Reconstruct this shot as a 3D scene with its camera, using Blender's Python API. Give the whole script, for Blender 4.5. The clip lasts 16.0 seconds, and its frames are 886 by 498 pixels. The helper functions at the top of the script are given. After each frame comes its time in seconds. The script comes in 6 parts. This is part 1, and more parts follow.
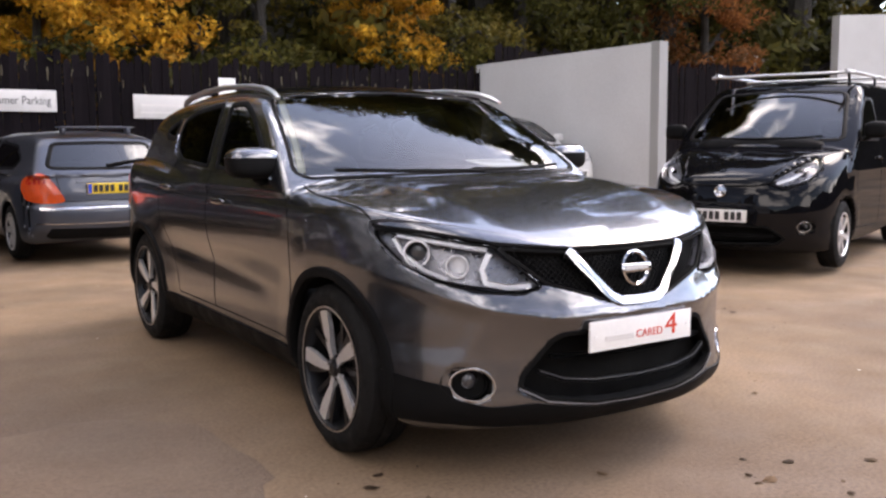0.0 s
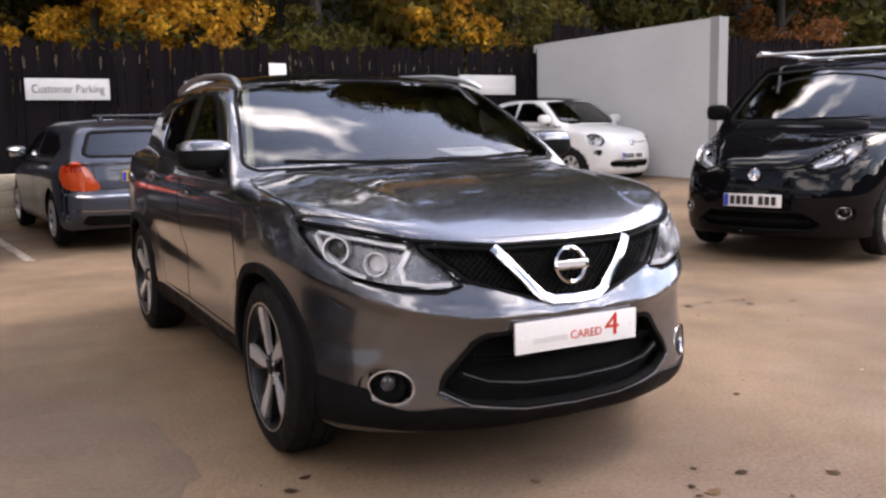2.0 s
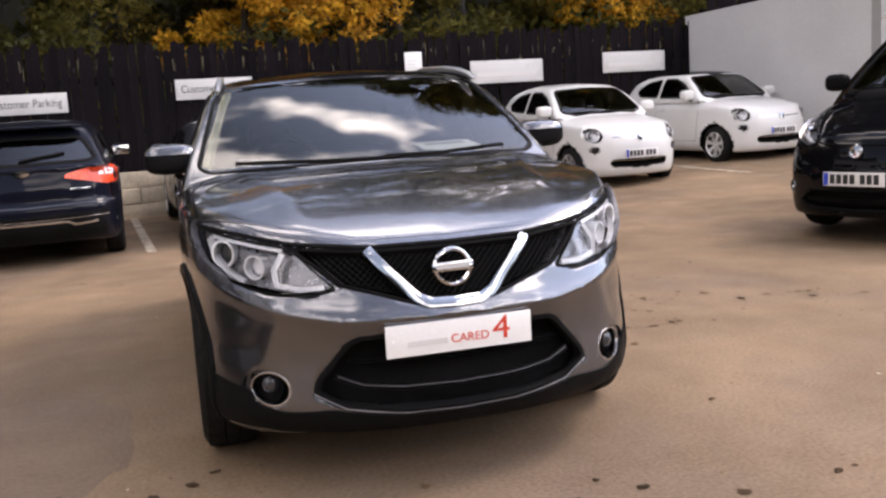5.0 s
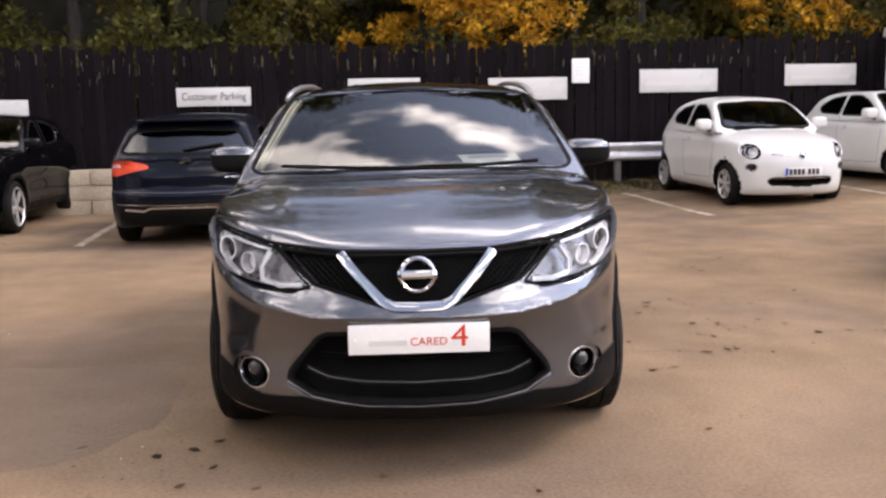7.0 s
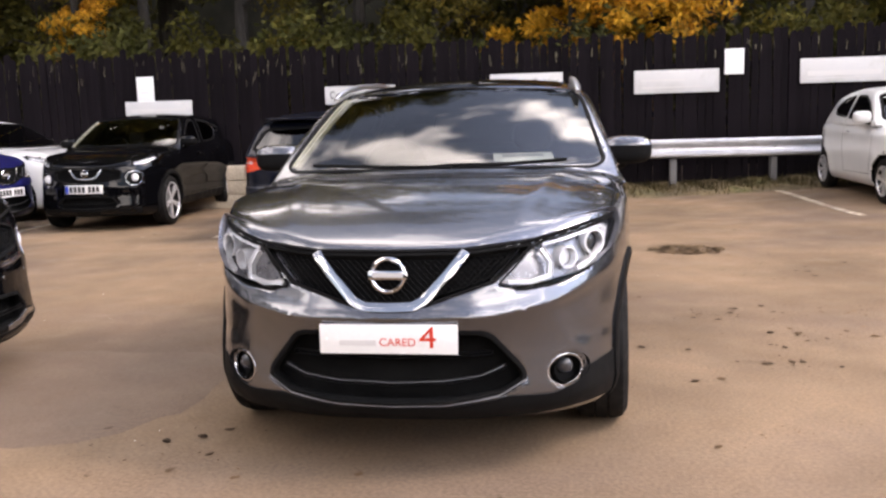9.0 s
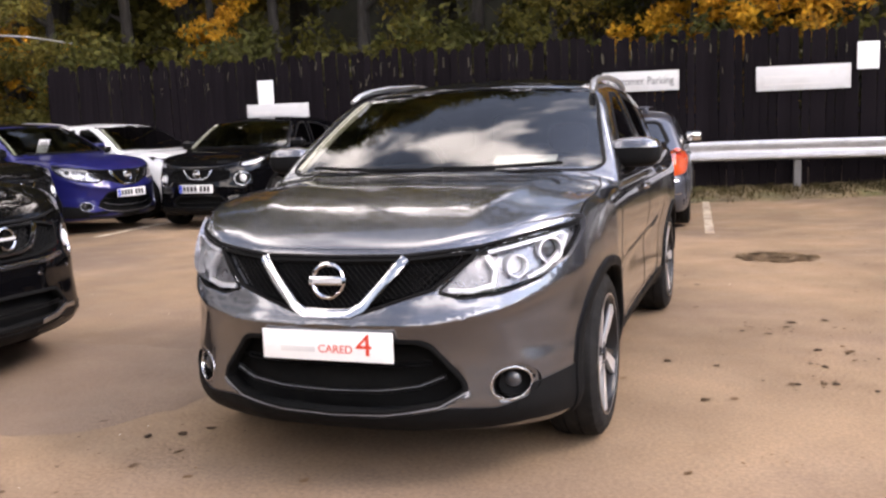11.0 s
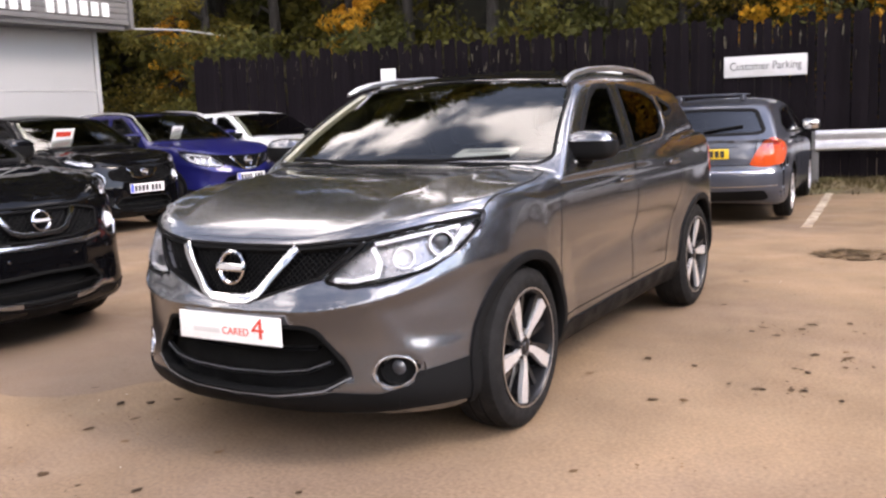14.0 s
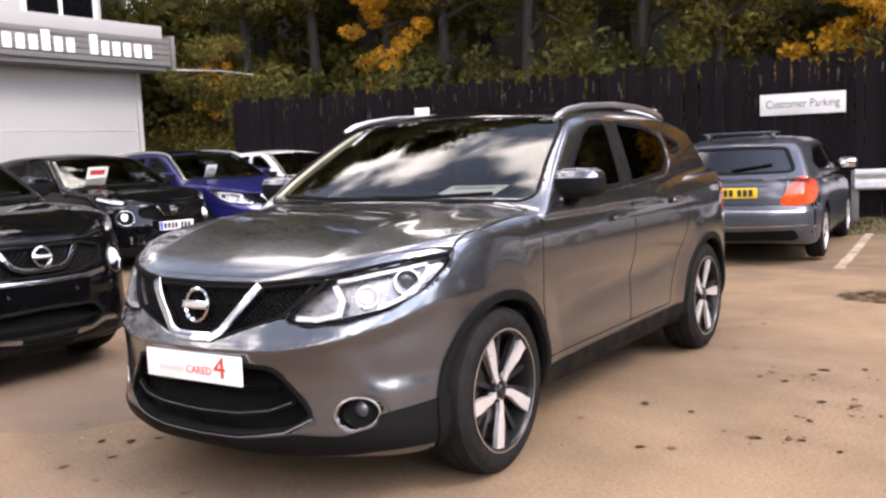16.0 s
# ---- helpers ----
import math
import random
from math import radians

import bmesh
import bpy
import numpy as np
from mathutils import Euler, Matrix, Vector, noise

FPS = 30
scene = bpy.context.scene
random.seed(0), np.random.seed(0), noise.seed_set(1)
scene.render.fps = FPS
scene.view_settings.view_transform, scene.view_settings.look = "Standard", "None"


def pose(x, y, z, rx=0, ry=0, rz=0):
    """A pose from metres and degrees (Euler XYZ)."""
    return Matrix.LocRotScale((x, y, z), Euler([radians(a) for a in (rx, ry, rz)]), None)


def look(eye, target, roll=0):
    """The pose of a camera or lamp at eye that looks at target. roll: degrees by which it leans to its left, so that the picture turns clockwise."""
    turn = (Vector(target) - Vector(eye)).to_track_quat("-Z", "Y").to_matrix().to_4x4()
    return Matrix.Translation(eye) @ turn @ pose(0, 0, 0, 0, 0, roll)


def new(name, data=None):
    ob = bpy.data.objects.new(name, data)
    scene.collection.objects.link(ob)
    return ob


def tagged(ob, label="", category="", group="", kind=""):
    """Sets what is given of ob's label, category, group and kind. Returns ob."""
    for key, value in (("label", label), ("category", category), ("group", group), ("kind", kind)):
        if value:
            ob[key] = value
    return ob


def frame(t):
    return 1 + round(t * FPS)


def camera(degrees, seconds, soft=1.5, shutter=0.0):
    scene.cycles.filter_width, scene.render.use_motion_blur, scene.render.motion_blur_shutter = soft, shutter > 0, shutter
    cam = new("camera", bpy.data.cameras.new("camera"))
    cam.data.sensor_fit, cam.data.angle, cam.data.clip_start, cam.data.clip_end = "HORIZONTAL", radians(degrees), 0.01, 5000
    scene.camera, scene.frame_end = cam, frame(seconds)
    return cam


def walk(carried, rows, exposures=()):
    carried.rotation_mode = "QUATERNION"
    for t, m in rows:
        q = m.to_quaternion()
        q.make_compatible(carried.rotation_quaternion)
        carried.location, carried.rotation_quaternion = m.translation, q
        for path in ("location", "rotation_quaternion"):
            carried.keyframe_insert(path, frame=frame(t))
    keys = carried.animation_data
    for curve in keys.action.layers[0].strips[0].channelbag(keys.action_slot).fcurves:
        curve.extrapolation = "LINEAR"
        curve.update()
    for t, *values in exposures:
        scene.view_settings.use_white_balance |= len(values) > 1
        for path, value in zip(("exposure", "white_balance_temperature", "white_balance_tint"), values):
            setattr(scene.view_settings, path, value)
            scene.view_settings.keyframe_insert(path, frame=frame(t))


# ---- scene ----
cam = camera(51.3, 16.0, soft=2.5)
METRES, EYE, TILT, LEAN, TURN = 8.0, 1.5, 0.0, 0.0, 0.0
PATH = [
    (0, (-2.47, -3.296, 1.253), (-1.39, -1.629, 1.02), -0.4),
    (0.5, (-2.336, -3.406, 1.259), (-1.324, -1.7, 1.001), -0.7),
    (1, (-2.219, -3.418, 1.257), (-1.255, -1.687, 0.981), -1.4),
    (1.5, (-2.036, -3.404, 1.264), (-1.119, -1.649, 0.983), -1.7),
    (2, (-1.897, -3.46, 1.284), (-0.978, -1.705, 1.012), -1.1),
    (2.5, (-1.703, -3.642, 1.279), (-0.828, -1.866, 0.994), -2.0),
    (3, (-1.555, -3.781, 1.296), (-0.77, -1.964, 1.009), -1.8),
    (3.5, (-1.349, -3.777, 1.283), (-0.638, -1.932, 0.981), -1.9),
    (4, (-1.161, -3.793, 1.299), (-0.505, -1.929, 0.989), -2.7),
    (6.5, (-0.254, -4.041, 1.316), (-0.065, -2.069, 1.043), -2.0),
    (7, (-0.029, -4.163, 1.342), (0.045, -2.184, 1.063), -1.2),
    (7.5, (0.128, -4.157, 1.337), (0.101, -2.176, 1.06), -1.8),
    (8, (0.32, -4.083, 1.342), (0.192, -2.106, 1.065), -1.1),
    (8.5, (0.497, -4.04, 1.343), (0.268, -2.073, 1.064), -1.9),
    (9, (0.765, -4.086, 1.345), (0.434, -2.134, 1.064), -1.8),
    (9.5, (0.94, -4.094, 1.354), (0.538, -2.156, 1.07), -2.5),
    (10, (1.098, -3.978, 1.326), (0.608, -2.059, 1.053), -2.7),
    (12.5, (2.032, -3.645, 1.334), (1.18, -1.859, 1.046), -2.8),
    (13, (2.157, -3.544, 1.329), (1.252, -1.783, 1.044), -3.4),
    (13.5, (2.375, -3.488, 1.327), (1.426, -1.752, 1.04), -2.3),
    (14, (2.507, -3.448, 1.331), (1.504, -1.742, 1.043), -2.3),
    (14.5, (2.54, -3.351, 1.314), (1.508, -1.661, 1.036), -2.3),
    (15, (2.614, -3.289, 1.319), (1.596, -1.586, 1.064), -2.2),
    (15.5, (2.686, -3.229, 1.316), (1.65, -1.537, 1.06), -1.9),
    (16, (2.727, -3.203, 1.305), (1.628, -1.544, 1.105), -2.3),
]
walk(cam, [(t, look(eye, target, roll)) for t, eye, target, roll in PATH],
     exposures=[(0.0, 0.28, 7250, 20), (4.0, 0.13, 7350, 20), (7.0, 0.22, 7450, 20), (10.0, 0.49, 7450, 20), (12.5, 0.58, 7350, 20), (16.0, 0.67, 7350, 20)])

# ---- sky, sun, exposure ----
world = bpy.data.worlds.new("sky")
scene.world = world
world.use_nodes = True
wn, wl = world.node_tree.nodes, world.node_tree.links
wn.clear()
SUN_EL, SUN_AZ = 47.0, 84.0          # height, and the bearing to the sun from +y towards +x
sky = wn.new("ShaderNodeTexSky")
sky.sky_type, sky.sun_disc = "NISHITA", False
sky.sun_elevation, sky.sun_rotation = radians(SUN_EL), radians(SUN_AZ)
sky.air_density, sky.dust_density = 1.0, 0.4
coord = wn.new("ShaderNodeTexCoord")
stretch = wn.new("ShaderNodeMapping")
stretch.inputs["Scale"].default_value = (1.0, 1.0, 1.5)
wl.new(coord.outputs["Generated"], stretch.inputs["Vector"])
puffs = wn.new("ShaderNodeTexNoise")
puffs.inputs["Scale"].default_value, puffs.inputs["Detail"].default_value = 2.9, 8.0
wl.new(stretch.outputs[0], puffs.inputs["Vector"])
cover = wn.new("ShaderNodeMapRange")
cover.interpolation_type = "SMOOTHSTEP"
cover.inputs["From Min"].default_value, cover.inputs["From Max"].default_value = 0.50, 0.63
cover.inputs["To Min"].default_value, cover.inputs["To Max"].default_value = 0.03, 0.80
wl.new(puffs.outputs["Fac"], cover.inputs["Value"])
cloud = wn.new("ShaderNodeMix")
cloud.data_type = "RGBA"
wl.new(cover.outputs[0], cloud.inputs["Factor"])
wl.new(sky.outputs[0], cloud.inputs["A"])
cloud.inputs["B"].default_value = (31.0, 31.2, 31.5, 1)
# the clouds are brighter round the veiled sun
toward = wn.new("ShaderNodeVectorMath")
toward.operation = "DOT_PRODUCT"
toward.inputs[1].default_value = (math.sin(radians(SUN_AZ)) * math.cos(radians(SUN_EL)), math.cos(radians(SUN_AZ)) * math.cos(radians(SUN_EL)), math.sin(radians(SUN_EL)))
wl.new(coord.outputs["Generated"], toward.inputs[0])
halo = wn.new("ShaderNodeMapRange")
halo.interpolation_type = "SMOOTHSTEP"
for key, q in (("From Min", 0.45), ("From Max", 1.0), ("To Min", 1.25), ("To Max", 3.8)):
    halo.inputs[key].default_value = q
wl.new(toward.outputs["Value"], halo.inputs["Value"])
veil = wn.new("ShaderNodeVectorMath")
veil.operation = "SCALE"
wl.new(cloud.outputs["Result"], veil.inputs[0])
wl.new(halo.outputs[0], veil.inputs["Scale"])
back = wn.new("ShaderNodeBackground")
back.inputs["Strength"].default_value = 0.15
wl.new(veil.outputs[0], back.inputs["Color"])
wout = wn.new("ShaderNodeOutputWorld")
wl.new(back.outputs[0], wout.inputs["Surface"])

sun = new("sun", bpy.data.lights.new("sun", "SUN"))
sun.data.energy, sun.data.angle, sun.data.color = 1.4, radians(14), (1.0, 0.93, 0.84)
to_sun = Vector((math.sin(radians(SUN_AZ)) * math.cos(radians(SUN_EL)), math.cos(radians(SUN_AZ)) * math.cos(radians(SUN_EL)), math.sin(radians(SUN_EL))))
sun.matrix_world = look(to_sun * 50, (0, 0, 0))


# ---- materials ----
def material(name, color, rough=0.5, metal=0.0, vary=0.15, scale=3.0, fine=60.0, bump=0.0, coat=0.0, coat_rough=0.03,
             dark=None, spec=0.5, emit=0.0, random_shade=0.0, stretch=(1, 1, 1), alt=None, alt_scale=1.0, alt_at=(0.5, 0.62), islands=False):
    """A Principled material in object space: a base colour that varies at a wide and a fine scale, a second colour in patches, and fine relief."""
    m = bpy.data.materials.new(name)
    m.use_nodes = True
    n, l = m.node_tree.nodes, m.node_tree.links
    p = n["Principled BSDF"]
    p.inputs["Roughness"].default_value, p.inputs["Metallic"].default_value = rough, metal
    p.inputs["Specular IOR Level"].default_value = spec
    p.inputs["Coat Weight"].default_value, p.inputs["Coat Roughness"].default_value = coat, coat_rough
    tc, mp = n.new("ShaderNodeTexCoord"), n.new("ShaderNodeMapping")
    mp.inputs["Scale"].default_value = stretch
    l.new(tc.outputs["Object"], mp.inputs["Vector"])

    def noise_at(s, detail=4.0):
        t = n.new("ShaderNodeTexNoise")
        t.inputs["Scale"].default_value, t.inputs["Detail"].default_value = s, detail
        l.new(mp.outputs[0], t.inputs["Vector"])
        return t.outputs["Fac"]

    def blend(kind, fac, a, b):
        x = n.new("ShaderNodeMix")
        x.data_type, x.blend_type = "RGBA", kind
        for key, v in (("Factor", fac), ("A", a), ("B", b)):
            if isinstance(v, (int, float)):
                x.inputs[key].default_value = v
            elif isinstance(v, tuple):
                x.inputs[key].default_value = (*v, 1)
            else:
                l.new(v, x.inputs[key])
        return x.outputs["Result"]

    def ranged(v, a, b, c, d):
        r = n.new("ShaderNodeMapRange")
        for key, q in (("From Min", a), ("From Max", b), ("To Min", c), ("To Max", d)):
            r.inputs[key].default_value = q
        l.new(v, r.inputs["Value"])
        return r.outputs[0]

    out = color
    if alt:
        out = blend("MIX", ranged(noise_at(alt_scale, 6.0), alt_at[0], alt_at[1], 0, 1), out, alt)
    if vary:
        wide = ranged(noise_at(scale), 0.3, 0.7, 1 - vary, 1 + vary)
        out = blend("MULTIPLY", 1.0, out, wide)
        small = ranged(noise_at(fine, 2.0), 0.3, 0.7, 1 - vary * 0.7, 1 + vary * 0.7)
        out = blend("MULTIPLY", 1.0, out, small)
        l.new(ranged(noise_at(scale * 3), 0.3, 0.7, max(0.02, rough * (1 - vary)), min(1, rough * (1 + vary))), p.inputs["Roughness"])
    if random_shade:
        if islands:
            src = n.new("ShaderNodeNewGeometry").outputs["Random Per Island"]
        else:
            src = n.new("ShaderNodeObjectInfo").outputs["Random"]
        out = blend("MULTIPLY", 1.0, out, ranged(src, 0, 1, 1 - random_shade, 1 + random_shade))
    if isinstance(out, tuple):
        p.inputs["Base Color"].default_value = (*out, 1)
    else:
        l.new(out, p.inputs["Base Color"])
    if bump:
        bp = n.new("ShaderNodeBump")
        bp.inputs["Strength"].default_value, bp.inputs["Distance"].default_value = 1.0, bump
        l.new(noise_at(fine * 1.5, 3.0), bp.inputs["Height"])
        l.new(bp.outputs[0], p.inputs["Normal"])
    if emit:
        p.inputs["Emission Strength"].default_value = emit
        p.inputs["Emission Color"].default_value = (*color, 1)
    return m


def glass(name, tint, gloss=1.0, ior=1.9):
    """Thin tinted glass: a clear, tinted pass and a mirror-like gloss that grows at a glancing angle."""
    m = bpy.data.materials.new(name)
    m.use_nodes = True
    n, l = m.node_tree.nodes, m.node_tree.links
    n.clear()
    clear, shine, fres, mix, o = (n.new("ShaderNode" + k) for k in ("BsdfTransparent", "BsdfGlossy", "Fresnel", "MixShader", "OutputMaterial"))
    clear.inputs["Color"].default_value = (*tint, 1)
    shine.inputs["Roughness"].default_value = 0.01
    shine.inputs["Color"].default_value = (gloss, gloss, gloss, 1)
    fres.inputs["IOR"].default_value = ior
    l.new(fres.outputs[0], mix.inputs[0])
    l.new(clear.outputs[0], mix.inputs[1])
    l.new(shine.outputs[0], mix.inputs[2])
    l.new(mix.outputs[0], o.inputs["Surface"])
    return m


def paint(name, color, metal=0.0, rough=0.35, coat=1.0, spec=0.12, coat_rough=0.05):
    return material(name, color, rough=rough, metal=metal, vary=0.04, scale=2.0, fine=900.0, coat=coat, coat_rough=coat_rough, spec=0.5 if metal > 0.5 else spec)


M_GREY = paint("gunmetal paint", (0.140, 0.144, 0.158), metal=0.94, rough=0.24, coat=1.0, coat_rough=0.045)
M_BLACK = paint("black paint", (0.003, 0.003, 0.004), coat=0.45, spec=0.0, coat_rough=0.02)
M_JET = paint("jet black paint", (0.002, 0.002, 0.0025), coat=0.6, spec=0.0, coat_rough=0.015)
M_NAVY = paint("dark blue paint", (0.004, 0.005, 0.011), metal=0.2, coat=0.4, spec=0.05)
M_BLUE = paint("bright blue paint", (0.009, 0.010, 0.080), metal=0.3, coat=0.6)
M_WHITE = paint("white paint", (0.66, 0.66, 0.65))
M_SILVER = paint("blue grey paint", (0.062, 0.070, 0.090), metal=0.6, rough=0.38, coat=0.7)
M_CHROME = material("chrome", (0.56, 0.56, 0.57), rough=0.10, metal=1.0, vary=0.03)
M_RING = material("satin chrome", (0.52, 0.52, 0.53), rough=0.22, metal=1.0, vary=0.04)
M_RAIL = material("brushed aluminium", (0.72, 0.72, 0.72), rough=0.3, metal=1.0, vary=0.06, fine=200)
M_PLASTIC = material("black plastic", (0.007, 0.007, 0.0072), rough=0.55, vary=0.2, fine=300, bump=0.0004, spec=0.06)
M_SHELL = material("black lining", (0.005, 0.005, 0.005), rough=0.9, vary=0.2, spec=0.1)
M_CLOTH = material("dark seat cloth", (0.02, 0.02, 0.022), rough=0.9, vary=0.25, fine=120)
M_DISC = material("brake disc iron", (0.10, 0.098, 0.095), rough=0.5, metal=0.8, vary=0.2)
M_TYRE = material("tyre rubber", (0.010, 0.0096, 0.0094), spec=0.12, rough=0.75, vary=0.25, scale=8, fine=90, bump=0.001)
M_ALLOY = material("machined alloy", (0.74, 0.74, 0.75), rough=0.30, metal=0.7, vary=0.1)
M_RIMBLACK = material("gloss black rim", (0.008, 0.008, 0.009), rough=0.3, vary=0.1, spec=0.3)
M_PLATE = material("white plate", (0.80, 0.79, 0.77), rough=0.35, vary=0.03)
M_YELLOW = material("yellow plate", (0.72, 0.50, 0.03), rough=0.35, vary=0.03)
M_INK = material("black print", (0.02, 0.02, 0.02), rough=0.5, vary=0.0)
M_GREYINK = material("grey print", (0.42, 0.41, 0.40), rough=0.5, vary=0.0)
M_PALEINK = material("pale grey print", (0.62, 0.60, 0.58), rough=0.5, vary=0.0)
M_RED = material("red print", (0.62, 0.045, 0.02), rough=0.4, vary=0.03)
M_EUBLUE = material("blue print", (0.01, 0.05, 0.45), rough=0.4, vary=0.03)
M_REDLENS = material("red lamp lens", (0.40, 0.012, 0.008), rough=0.12, vary=0.12, scale=20, fine=150, coat=1.0)
M_TAILRED = material("bright red lamp lens", (0.72, 0.065, 0.020), rough=0.25, vary=0.15, scale=20, fine=150, coat=0.4)
M_AMBERLENS = material("orange lamp lens", (0.50, 0.065, 0.014), rough=0.12, vary=0.1, scale=20, fine=150, coat=1.0)
M_LAMP = material("lamp reflector", (0.24, 0.24, 0.26), rough=0.3, metal=0.75, vary=0.2, scale=14)
M_LENSIN = material("lamp inner lens", (0.82, 0.83, 0.86), rough=0.22, vary=0.1, scale=20, coat=1.0)
M_PUPIL = material("dark projector glass", (0.035, 0.036, 0.040), rough=0.12, vary=0.1, coat=0.6)
M_SMOKE = material("lamp housing", (0.16, 0.16, 0.17), rough=0.35, vary=0.15, scale=20)
G_SCREEN = glass("windscreen glass", (0.50, 0.55, 0.53), ior=1.62)
G_SIDE = glass("side glass", (0.12, 0.13, 0.13), ior=1.38)
G_REAR = glass("rear glass", (0.10, 0.11, 0.115), ior=1.75)
G_PRIVACY = glass("privacy glass", (0.03, 0.03, 0.033), 0.45, ior=1.2)
G_CLEAR = glass("lamp cover", (0.95, 0.95, 0.95), 0.7, ior=1.25)

M_GROUND = material("dusty tarmac", (0.204, 0.138, 0.084), rough=0.88, vary=0.26, scale=0.9, fine=55.0, bump=0.0022, spec=0.25,
                    alt=(0.140, 0.097, 0.066), alt_scale=0.42, alt_at=(0.46, 0.64))
M_REPAIR = material("darker tarmac repair", (0.155, 0.108, 0.074), rough=0.85, vary=0.16, scale=0.8, fine=50.0, bump=0.005, spec=0.3)
M_LINE = material("worn white road paint", (0.46, 0.39, 0.29), rough=0.7, vary=0.25, scale=3, fine=30, alt=(0.27, 0.20, 0.145), alt_scale=5, alt_at=(0.45, 0.6))
M_FENCE = material("black fence stain", (0.0080, 0.0061, 0.0074), spec=0.05, rough=0.9, vary=0.3, scale=1.5, fine=25, bump=0.004, stretch=(6, 6, 0.5), random_shade=0.2)
M_SIGN = material("white sign board", (0.58, 0.57, 0.56), rough=0.4, vary=0.05, scale=2, alt=(0.50, 0.49, 0.47), alt_scale=2)
M_GALV = material("galvanised steel", (0.55, 0.55, 0.56), rough=0.42, metal=0.7, vary=0.12, scale=6)
M_RENDER = material("grey white render", (0.53, 0.535, 0.54), rough=0.8, vary=0.06, scale=0.8, fine=30, bump=0.002)
M_CLAD = material("white wall cladding", (0.30, 0.30, 0.295), rough=0.6, vary=0.05, scale=0.6)
M_FASCIA = material("grey fascia", (0.13, 0.125, 0.12), rough=0.5, vary=0.1, scale=1.0)
M_LETTER = material("white lettering", (0.82, 0.82, 0.80), rough=0.4, vary=0.02)
M_SLEEPER = material("pale sandstone", (0.42, 0.35, 0.26), rough=0.85, vary=0.2, scale=2, fine=30, bump=0.006)
M_EARTH = material("grassy bank", (0.120, 0.086, 0.040), rough=0.95, vary=0.4, scale=1.2, fine=14, bump=0.03, alt=(0.085, 0.078, 0.026), alt_scale=1.5)
M_BARK = material("bark", (0.015, 0.012, 0.0095), rough=0.9, vary=0.35, scale=2, fine=20, bump=0.02, stretch=(3, 3, 0.6))


def leaf_material(name, a, b, shade=0.5):
    m = material(name, a, rough=0.65, spec=0.15, vary=0.25, scale=0.7, fine=7, alt=b, alt_scale=0.9, alt_at=(0.42, 0.6), random_shade=shade, islands=True)
    # light shines through the thin leaves
    n, l = m.node_tree.nodes, m.node_tree.links
    p = n["Principled BSDF"]
    through_, mix = n.new("ShaderNodeBsdfTranslucent"), n.new("ShaderNodeMixShader")
    l.new(p.inputs["Base Color"].links[0].from_socket, through_.inputs["Color"])
    mix.inputs[0].default_value = 0.4
    l.new(p.outputs[0], mix.inputs[1])
    l.new(through_.outputs[0], mix.inputs[2])
    l.new(mix.outputs[0], n["Material Output"].inputs["Surface"])
    return m


L_GREEN = leaf_material("dark green leaves", (0.044, 0.046, 0.011), (0.085, 0.076, 0.016))
L_OLIVE = leaf_material("olive leaves", (0.085, 0.078, 0.017), (0.150, 0.112, 0.022))
L_GOLD = leaf_material("golden autumn leaves", (0.60, 0.34, 0.035), (0.40, 0.185, 0.020))
L_RUST = leaf_material("rust autumn leaves", (0.30, 0.115, 0.035), (0.16, 0.075, 0.028))
L_DRY = leaf_material("dry grass", (0.085, 0.066, 0.028), (0.050, 0.042, 0.018))
M_SCRAP = leaf_material("fallen leaves", (0.070, 0.046, 0.029), (0.15, 0.092, 0.048), 0.6)
M_PILE = leaf_material("brown leaf heap", (0.21, 0.145, 0.085), (0.12, 0.085, 0.05), 0.5)
M_TRIM = material("cream pillar trim", (0.48, 0.47, 0.38), rough=0.7, vary=0.05)
M_TWIG = material("pale dry tendrils", (0.24, 0.215, 0.14), rough=0.8, vary=0.3, scale=4)
M_CHIP = material("pale chippings", (0.62, 0.58, 0.52), rough=0.7, vary=0.1)


# ---- mesh helpers ----
def mesh_object(name, verts, faces, mat, parent=None, label="", smooth=30.0, m=None):
    me = bpy.data.meshes.new(name)
    me.from_pydata([tuple(v) for v in verts], [], [tuple(f) for f in faces])
    me.materials.append(mat)
    if smooth:
        me.shade_smooth()
        me.set_sharp_from_angle(angle=radians(smooth))
    ob = new(name, me)
    if parent:
        ob.parent = parent
    if m is not None:
        ob.matrix_basis = m
    if label:
        ob["label"] = label
    return ob


def part(name, bm, mat, parent, label="", smooth=30.0):
    bm.normal_update()
    me = bpy.data.meshes.new(name)
    bm.to_mesh(me)
    bm.free()
    me.materials.append(mat)
    if smooth:
        me.shade_smooth()
        me.set_sharp_from_angle(angle=radians(smooth))
    ob = new(name, me)
    ob.parent = parent
    if label:
        ob["label"] = label
    return ob


def empty(name, m=None):
    ob = new(name)
    ob.empty_display_size = 0.3
    if m is not None:
        ob.matrix_basis = m
    return ob


